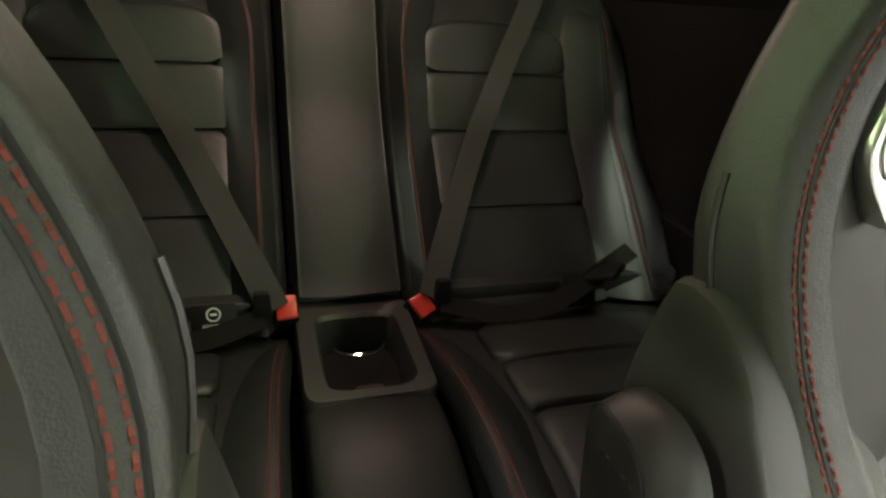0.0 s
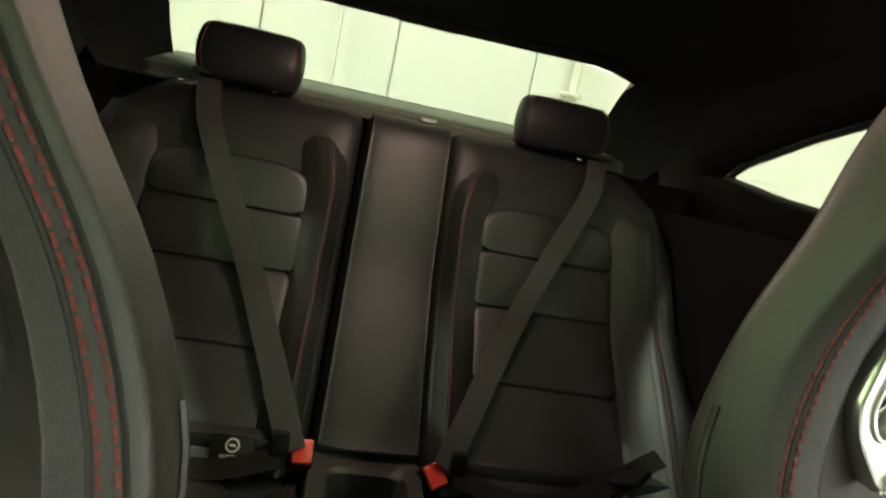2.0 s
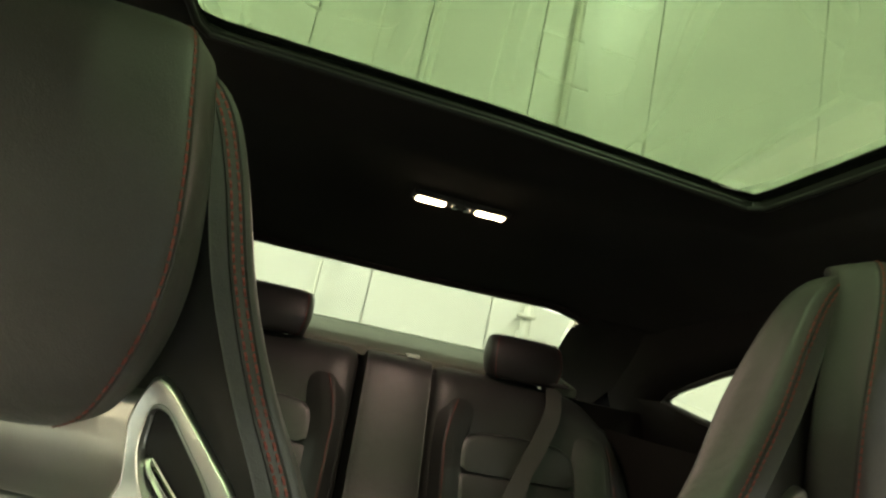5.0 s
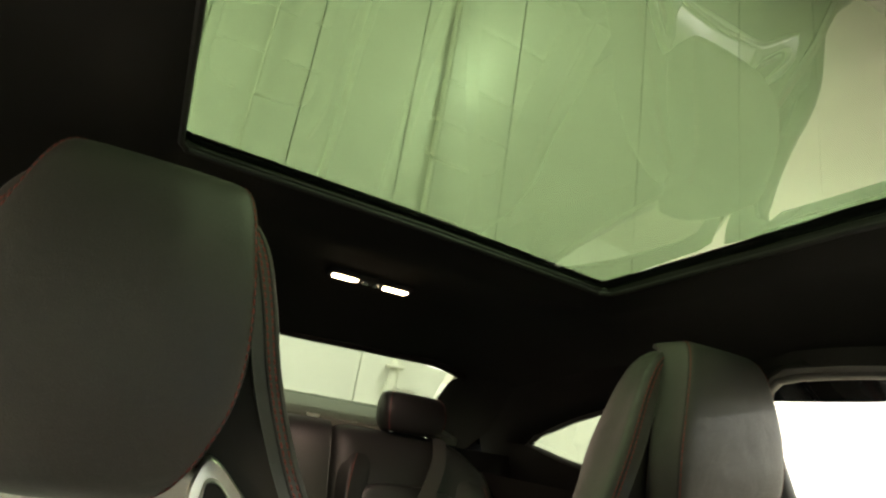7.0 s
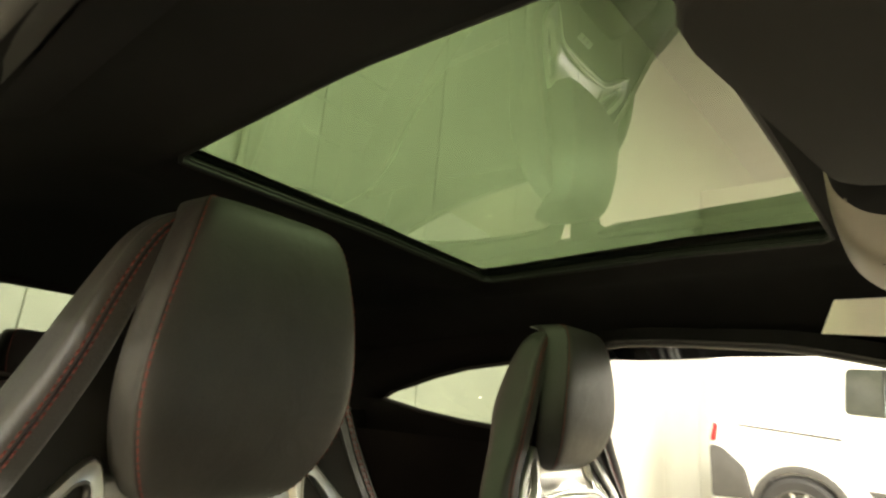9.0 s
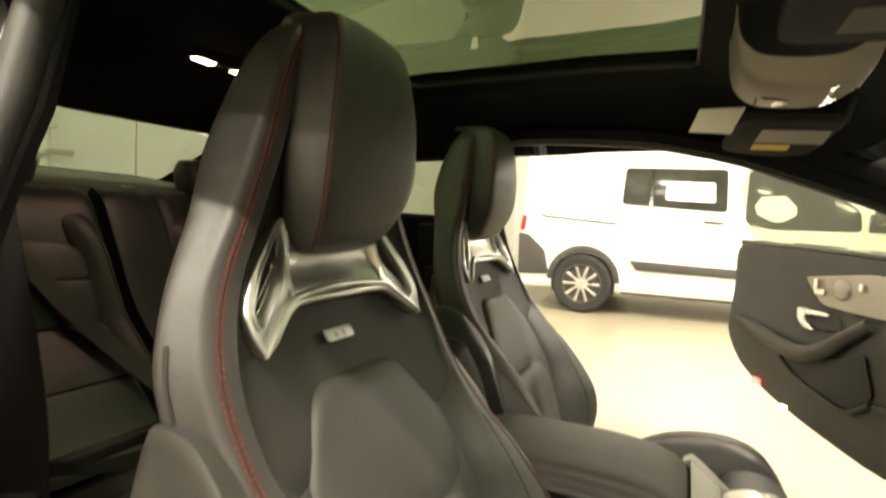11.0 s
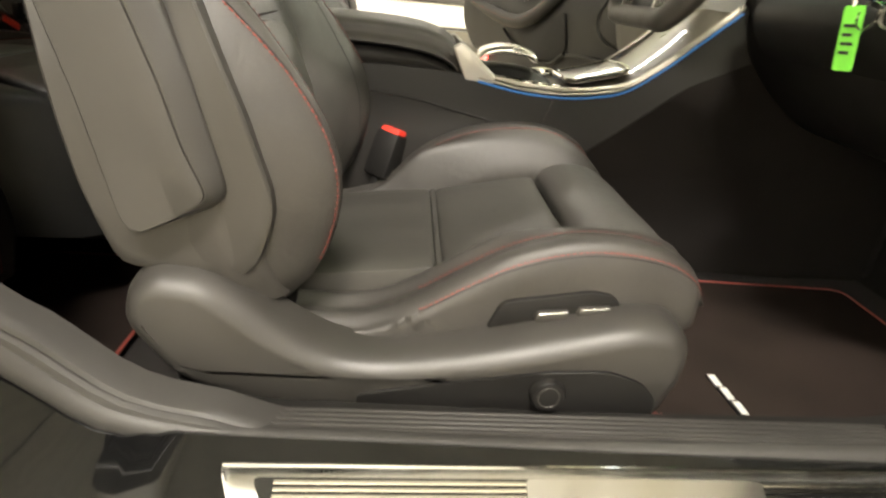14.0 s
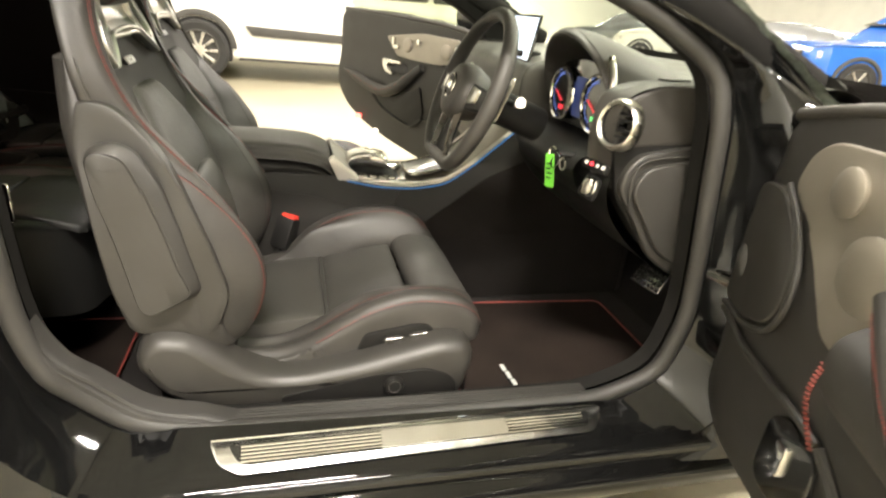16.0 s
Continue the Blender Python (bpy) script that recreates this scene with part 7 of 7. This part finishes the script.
    part("cable_boot", tube(curve_through([P(0.02, 0.660, 0.012), P(0.05, 0.640, 0.030), P(0.062, 0.612, 0.026), P(0.058, 0.590, 0.010)], 12), [0.014, 0.017, 0.019, 0.020, 0.020, 0.019, 0.018, 0.018, 0.016, 0.015, 0.013, 0.011], 12), rubber, t, "rubber cable boot at the hinge")
    mx = P(0.12, 0.97, -0.13)
    mirror_body = [[(mx[0] + dx * (a + 0.02) - nx * 0.0 + w * nx, mx[1] + dy * (a + 0.02) + w * ny, mx[2] + h) for w, h in ((0.05, -0.02), (0.06, 0.06), (0.0, 0.12), (-0.09, 0.09), (-0.11, 0.03), (-0.06, -0.02))] for a in (0.0, 0.04, 0.14, 0.2)]
    part("wing_mirror", loft(mirror_body, 24, 14), paint, t, "black wing mirror")
    return t


for s in (1, -1):
    door(s)
st = thing("door_striker", (0.75, -0.47, 0.66), "bright steel door striker on the jamb", "striker")
part("plate", box(0.80, 0.808, -0.56, -0.53, 0.40, 0.47, 0.002, 1), steel, st)
part("loop", tube([(0.806, -0.545, 0.45), (0.835, -0.545, 0.45), (0.835, -0.545, 0.42), (0.806, -0.545, 0.42)], 0.005, 8), chrome, st)

# ---- vehicles in the hall ----
tyre_mat = surface("black_tyre_rubber", (0.022, 0.021, 0.02), 0.8, scale=12, fine=300, bump=0.2, vary=0.25)
alloy = surface("machined_alloy", (0.62, 0.60, 0.55), 0.3, metal=0.9, scale=12, fine=500, bump=0.02, vary=0.08)
white_paint = surface("white_van_paint", (0.80, 0.79, 0.74), 0.22, scale=2, fine=60, bump=0.0, vary=0.03, coat=0.6)
dark_glass = surface("dark_privacy_glass", (0.035, 0.038, 0.03), 0.1, scale=3, fine=40, bump=0.0, vary=0.3, spec=0.25, rough_vary=0.03)
bumper_mat = surface("grey_bumper_plastic", (0.055, 0.052, 0.047), 0.6, scale=9, fine=700, bump=0.1, vary=0.15)
red_lens = surface("red_lamp_glass", (0.5, 0.02, 0.02), 0.15, scale=9, fine=200, bump=0.0, vary=0.15)
lens_clear = surface("headlamp_glass", (0.70, 0.70, 0.66), 0.08, metal=0.6, scale=20, fine=300, bump=0.1, vary=0.3)
blue_paint = surface("bright_blue_paint", (0.02, 0.13, 0.50), 0.2, scale=3, fine=80, bump=0.0, vary=0.1, coat=0.8)


def road_wheel(parent, x, y, r, s, width=0.2, spokes=10, name="wheel"):
    """Tyre and rim, the outer side towards s along x."""
    w = part(name, lathe([(r * 0.66, -width * 0.5), (r * 0.9, -width * 0.52), (r * 0.985, -width * 0.42), (r, -width * 0.2), (r, width * 0.2), (r * 0.985, width * 0.42), (r * 0.9, width * 0.52), (r * 0.70, width * 0.48), (r * 0.66, width * 0.3), (r * 0.66, -width * 0.5)],
                          lambda a, b, h: (x + s * h, y + a, r + b), 36), tyre_mat, parent, "black rubber tyre")
    part("rim", lathe([(r * 0.69, width * 0.46), (r * 0.66, width * 0.49), (r * 0.62, width * 0.42), (r * 0.60, width * 0.26), (r * 0.15, width * 0.26), (r * 0.01, width * 0.26)], lambda a, b, h: (x + s * h, y + a, r + b), 36, False), bumper_mat, w)
    for k in range(spokes):
        q = k * 2 * math.pi / spokes
        ca, sa = math.cos(q), math.sin(q)
        sec = []
        for rad, wd in ((0.12, 0.055), (0.35, 0.042), (0.66, 0.060)):
            sec.append([(x + s * (width * 0.40 + dd), y + r * (rad * ca - e * wd * sa), r + r * (rad * sa + e * wd * ca)) for e, dd in ((-1, -0.02), (-0.8, 0.006), (0.8, 0.006), (1, -0.02))])
        part("spoke", loft(sec, 12, 6, False), alloy, w, "silver alloy spoke")
    part("hub_cap", lathe([(r * 0.17, width * 0.38), (r * 0.15, width * 0.45), (r * 0.05, width * 0.46)], lambda a, b, h: (x + s * h, y + a, r + b), 20), alloy, w)
    return w


for s in (1, -1):
    for y in (1.52, -1.34):
        road_wheel(car, s * 0.80, y, 0.325, s, 0.22, 10)

# white panel van, nose to the north
van = thing("panel_van", (-6.9, 1.0, 0), "white panel van with dark side windows and alloy wheels", "van")
VX = -5.9


def van_x(z):
    return float(np.interp(z, [0.25, 0.6, 1.0, 1.25, 1.8, 1.98], [-0.02, 0.0, 0.0, -0.02, -0.14, -0.30]))


roof_line = [(-1.75, 1.96), (-1.0, 1.985), (0.2, 1.98), (0.9, 1.95), (1.5, 1.80), (2.0, 1.55), (2.45, 1.24), (2.6, 1.14), (3.1, 1.03), (3.28, 0.85), (3.32, 0.5), (3.28, 0.3)]
sections = []
for y in (-1.82, -1.80, -1.7, -1.0, 0.0, 0.9, 1.5, 2.0, 2.45, 2.9, 3.2, 3.3):
    top = np.interp(y, [a for a, b in roof_line[:10]], [b for a, b in roof_line[:10]])
    ins = 0.12 if y < -1.81 else 0.0
    pts = [(VX - 0.5, y, 0.24), (VX - 0.12, y, 0.25)]
    for z in (0.28, 0.45, 0.7, 1.0, 1.2, 1.5, 1.8, 1.94):
        zz = min(z, top - 0.02) if z > 0.9 else z
        pts.append((VX + van_x(zz) - ins - (0.25 * max(0, y - 2.6)), y, zz))
    pts += [(VX - 0.45 - ins, y, top), (VX - 0.96, y, top + 0.015), (VX - 1.47 + ins, y, top)]
    pts += [(2 * (VX - 0.96) - a, y, c) for a, _, c in reversed(pts[:10])]
    sections.append(pts)
part("body", loft(sections, 76, 60), white_paint, van, "white painted body")


def on_van(a, b, c):
    return (VX + van_x(b) + 0.004 + c - 0.25 * max(0, a - 2.6), a, b)


def van_sheet(outline, depth, lift=0.0, bevel=0.0):
    return slab(outline, depth, lambda a, b, c: on_van(a, b, c + lift), bevel)


side_win = part("side_window", van_sheet(rounded([(-0.66, 1.28), (-0.64, 1.70), (0.42, 1.69), (0.43, 1.22)], 0.05), 0.006, 0.0, 0.002), dark_glass, van, "dark sliding door window")
# white painted plate on the dark glass stands for light from the far side
part("far_window_view", van_sheet(rounded([(-0.20, 1.34), (-0.19, 1.55), (0.30, 1.54), (0.31, 1.32)], 0.03), 0.002, 0.0065), white_paint, side_win, "white sheet painted for light through the far window")
part("window_bar", van_sheet([(-0.36, 1.27), (-0.33, 1.27), (-0.33, 1.69), (-0.36, 1.69)], 0.003, 0.006), gloss_black, side_win)
cab = part("cab_window", van_sheet(rounded([(0.60, 1.12), (0.62, 1.68), (0.95, 1.70), (1.35, 1.50), (1.62, 1.28), (1.64, 1.07), (0.85, 1.06)], 0.06), 0.006, 0.0, 0.002), dark_glass, van, "dark cab side window")
part("front_quarter", van_sheet(rounded([(1.69, 1.07), (1.70, 1.26), (2.25, 1.07)], 0.03), 0.006, 0.0, 0.002), dark_glass, van)
part("windscreen", loft([[(VX - 0.96 + k * (0.80 - 0.12 * q), 1.42 + 1.12 * q, 1.80 - 0.60 * q + 0.012) for k in (-1, -0.5, 0, 0.5, 1)] for q in (0, 0.5, 1.0)], 16, 10, False), dark_glass, van)
for a, b in ((0.50, 0.525), (1.66, 1.675), (-0.72, -0.708)):
    part("door_gap", van_sheet([(a, 0.42), (a + 0.008, 0.42), (a + 0.008, 1.74), (a, 1.74)], 0.002), seam_and_shade_dark, van, smooth=False)
part("slide_rail", van_sheet([(-1.57, 1.10), (-0.70, 1.038), (-0.70, 1.056), (-1.57, 1.118)], 0.006), seam_and_shade_dark, van, smooth=False)
part("rub_strip", van_sheet(rounded([(-0.54, 0.64), (-0.46, 0.53), (1.9, 0.50), (1.95, 0.58)], 0.02), 0.02, 0.0, 0.006), bumper_mat, van, "dark side rub strip")
part("rear_bumper", van_sheet(rounded([(-1.83, 0.40), (-1.84, 0.90), (-1.72, 0.88), (-1.52, 0.70), (-1.46, 0.42)], 0.04), 0.05, -0.02, 0.01), bumper_mat, van, "grey plastic rear bumper")
part("front_bumper", van_sheet(rounded([(2.95, 0.28), (2.95, 0.62), (3.25, 0.70), (3.36, 0.60), (3.34, 0.3)], 0.04), 0.05, -0.02, 0.01), bumper_mat, van)
part("sill", van_sheet([(-0.62, 0.24), (2.0, 0.24), (2.0, 0.36), (-0.62, 0.36)], 0.02, -0.03), bumper_mat, van)
part("tail_lamp", van_sheet(rounded([(-1.835, 0.93), (-1.775, 0.93), (-1.755, 1.10), (-1.80, 1.12)], 0.02), 0.03, -0.01, 0.006), red_lens, van, "tall red tail lamp")
part("head_lamp", van_sheet(rounded([(2.75, 0.82), (3.15, 0.74), (3.1, 0.92), (2.7, 1.02)], 0.04), 0.02, -0.005, 0.006), lens_clear, van)
for y in (0.30, 0.74):
    part("door_handle", van_sheet(rounded([(y - 0.10, 1.10), (y + 0.09, 1.09), (y + 0.09, 1.115), (y - 0.10, 1.125)], 0.01), 0.02, 0.0, 0.004), bumper_mat, van, "dark door handle")
for y in (-1.055, 2.35):
    arch = [(y + 0.42 * math.cos(a), 0.36 + 0.42 * math.sin(a)) for a in np.linspace(0.02, math.pi - 0.02, 20)] + [(y - 0.35 * math.cos(a), 0.36 + 0.35 * math.sin(a)) for a in np.linspace(0.02, math.pi - 0.02, 20)]
    part("wheel_arch", van_sheet(arch, 0.03, -0.005, 0.008), bumper_mat, van, "dark wheel arch trim")
    # arch isn't hollow: a dark sheet stands for the shade around the wheel
    part("wheel_well", van_sheet([(y + 0.37 * math.cos(a), 0.33 + 0.37 * math.sin(a)) for a in np.linspace(-0.3, math.pi + 0.3, 24)], 0.004), seam_and_shade_dark, van, smooth=False)
    road_wheel(van, VX - 0.01, y, 0.335, 1, 0.2, 10)
    road_wheel(van, VX - 1.85, y, 0.335, -1, 0.2, 5)
mb = [[(VX + 0.06 + w, 1.72 + d, 1.16 + h) for w, h in ((0, 0), (0.0, 0.22), (0.16, 0.24), (0.2, 0.02))] for d in (0.0, 0.03, 0.10)]
part("mirror", loft(mb, 16, 8), bumper_mat, van, "black door mirror")


def profile_car(name, at, turn, paint_mat, label, category, roof, length, width, r, wheels, glass_rows, kind="", tail=None):
    """A parked car from its side outline; nose along +y before turning."""
    t = thing(name, (0, 0, 0), label, category, kind)
    secs = []
    ys = np.unique(np.concatenate([np.linspace(-length / 2, length / 2, 40), [a * length - length / 2 for a, b in roof]]))
    for y in ys:
        q = (y + length / 2) / length
        top = np.interp(q, [a for a, b in roof], [b for a, b in roof])
        end = min(1, min(q, 1 - q) * 14)
        hw = width / 2 * (0.80 + 0.20 * end)
        green = np.interp(q, [a for a, b in glass_rows], [b for a, b in glass_rows])
        sh = min(top - 0.02, green)
        secs.append([(-hw + 0.05, y, r * 0.75), (-hw, y, r * 1.3), (-hw, y, sh * 0.85), (-hw + 0.03, y, sh), (-hw + 0.03 + (top - sh) * 0.38, y, top - 0.01), (0, y, top + 0.01), (hw - 0.03 - (top - sh) * 0.38, y, top - 0.01), (hw - 0.03, y, sh), (hw, y, sh * 0.85), (hw, y, r * 1.3), (hw - 0.05, y, r * 0.75), (0, y, r * 0.7)])
    body = part("body", loft(secs, 72, 150), paint_mat, t, "painted body")
    peak = max(b for a, b in roof)
    for s in (1, -1):
        qs = [a for a, b in roof if b > peak - 0.32]
        q0, q1 = min(qs), max(qs)
        sh = np.interp((q0 + q1) / 2, [a for a, b in glass_rows], [b for a, b in glass_rows])
        y0, y1 = q0 * length - length / 2, q1 * length - length / 2
        tp = peak - 0.10
        hw = width / 2 - 0.03

        def W(y, z, c):
            return (s * (hw - (z - sh) * 0.38 + 0.008 + c), y, z)
        for a, b in ((y0 + 0.12, (y0 + y1) / 2 - 0.04), ((y0 + y1) / 2 + 0.04, y1 - 0.02)):
            part("side_window", slab(rounded([(a, sh + 0.04), (b + (0.18 if b > y1 - 0.1 else 0), sh + 0.04), (b - (0.12 if b > y1 - 0.1 else 0), tp), (a + 0.06, tp)], 0.04), 0.006, lambda p, q, c: W(p, q, c), 0.002), dark_glass, t, "dark side window")
        for y in wheels:
            road_wheel(t, s * (width / 2 - 0.04), y, r, s, 0.22, 6)
            part("arch", tube([(s * (width / 2 + 0.008), y + (r + 0.07) * math.cos(a), r + (r + 0.07) * math.sin(a)) for a in np.linspace(0, math.pi, 16)], 0.04, 8), bumper_mat, t)
            # dark disc on the body side, painted shade inside the arch
            part("well", slab([(y + (r + 0.06) * math.cos(a), r + (r + 0.06) * math.sin(a)) for a in np.linspace(-0.2, math.pi + 0.2, 20)], 0.004, lambda p, q, c: (s * (width / 2 - 0.004 + c), p, q)), seam_and_shade_dark, t, smooth=False)
        part("head_lamp", loft([[(s * (width / 2 - 0.02 - 0.3 * k), length / 2 - 0.22 + 0.17 * k, z) for k in (0, 0.4, 0.8, 1.1)] for z in (r * 2.05, r * 2.2, r * 2.38)], 12, 6, False), lens_clear, t, "clear headlamp")
        part("door_mirror", loft([[(s * (width / 2 - 0.02 + w), y1 - 0.12 + d, sh + 0.06 + h) for w, h in ((0, 0), (0.02, 0.14), (0.18, 0.15), (0.2, 0.02))] for d in (0, 0.03, 0.1)], 14, 6), paint_mat, t)
    # windscreen and grille
    q1 = [a for a, b in roof if b > peak - 0.06][-1]
    qb = q1 + 0.13
    ya, yb = q1 * length - length / 2, qb * length - length / 2
    za, zb = peak - 0.05, np.interp(qb, [a for a, b in roof], [b for a, b in roof]) + 0.03
    part("windscreen", loft([[(k * (width / 2 - 0.24 + 0.10 * u), ya + (yb - ya) * u + 0.05, za + (zb - za) * u + 0.035) for k in (-1, -0.5, 0, 0.5, 1)] for u in (0.06, 0.5, 0.95)], 16, 10, False), dark_glass, t, "dark windscreen")
    part("grille", slab(rounded([(-width * 0.28, r * 1.55), (width * 0.28, r * 1.55), (width * 0.32, r * 2.35), (-width * 0.32, r * 2.35)], 0.05), 0.05, lambda a, b, c: (a, length / 2 - 0.01 + c, b), 0.01), bumper_mat, t, "dark front grille")
    for k in range(3):
        part("grille_bar", box(-width * 0.27, width * 0.27, length / 2 + 0.035, length / 2 + 0.06, r * (1.7 + 0.22 * k), r * (1.7 + 0.22 * k) + 0.03, 0.006, 1), satin, t)
    part("bumper", loft([[(k * width / 2 * 0.96, length / 2 - 0.18 * abs(k) ** 2 + 0.06, z) for k in (-1, -0.5, 0, 0.5, 1)] for z in (r * 0.8, r * 1.05, r * 1.45)], 18, 8, False), paint_mat, t)
    t.matrix_basis = pose(*at, 0, 0, turn)
    return t


pickup_roof = [(0, 1.05), (0.30, 1.05), (0.31, 1.10), (0.34, 1.74), (0.40, 1.80), (0.52, 1.80), (0.60, 1.68), (0.70, 1.18), (0.80, 1.13), (0.93, 1.08), (0.985, 0.98), (1, 0.8)]
profile_car("pickup_truck", (-8.25, 12.6, 0.0), 163, blue_paint, "bright blue pickup truck with black arches", "pickup truck", pickup_roof, 5.3, 1.92, 0.39, (-1.55, 1.65), [(0, 1.02), (0.6, 1.10), (1, 1.0)])
suv_roof = [(0, 0.95), (0.03, 1.15), (0.12, 1.52), (0.25, 1.62), (0.5, 1.64), (0.58, 1.55), (0.70, 1.12), (0.85, 1.02), (0.96, 0.90), (1, 0.72)]
hatch_roof = [(0, 0.80), (0.03, 1.0), (0.14, 1.36), (0.28, 1.46), (0.5, 1.47), (0.58, 1.38), (0.72, 0.98), (0.86, 0.90), (0.96, 0.78), (1, 0.60)]
silver_paint = surface("silver_car_paint", (0.42, 0.43, 0.43), 0.25, metal=0.6, scale=3, fine=300, bump=0.0, vary=0.06, coat=0.7)
grey_paint = surface("dark_grey_car_paint", (0.07, 0.075, 0.08), 0.22, metal=0.4, scale=3, fine=300, bump=0.0, vary=0.1, coat=0.7)
for k, (x, y, tn, pm_, lab, rf) in enumerate(((-12.4, 12.4, 150, silver_paint, "silver hatchback parked in the hall", hatch_roof), (-15.2, 12.0, 150, white_paint, "white estate car parked in the hall", suv_roof),
                                              (-17.9, 11.4, 150, grey_paint, "dark grey hatchback parked in the hall", hatch_roof), (-12.6, 18.6, 150, silver_paint, "silver estate car parked in the second row", suv_roof),
                                              (-9.4, 19.0, 150, grey_paint, "dark grey estate car parked in the second row", suv_roof), (-16.0, 18.0, 150, white_paint, "white hatchback parked in the second row", hatch_roof))):
    profile_car("parked_car", (x, y, 0), tn, pm_, lab, "car", rf, 4.4, 1.80, 0.32, (-1.32, 1.36), [(0, 0.85), (0.6, 0.93), (1, 0.8)])
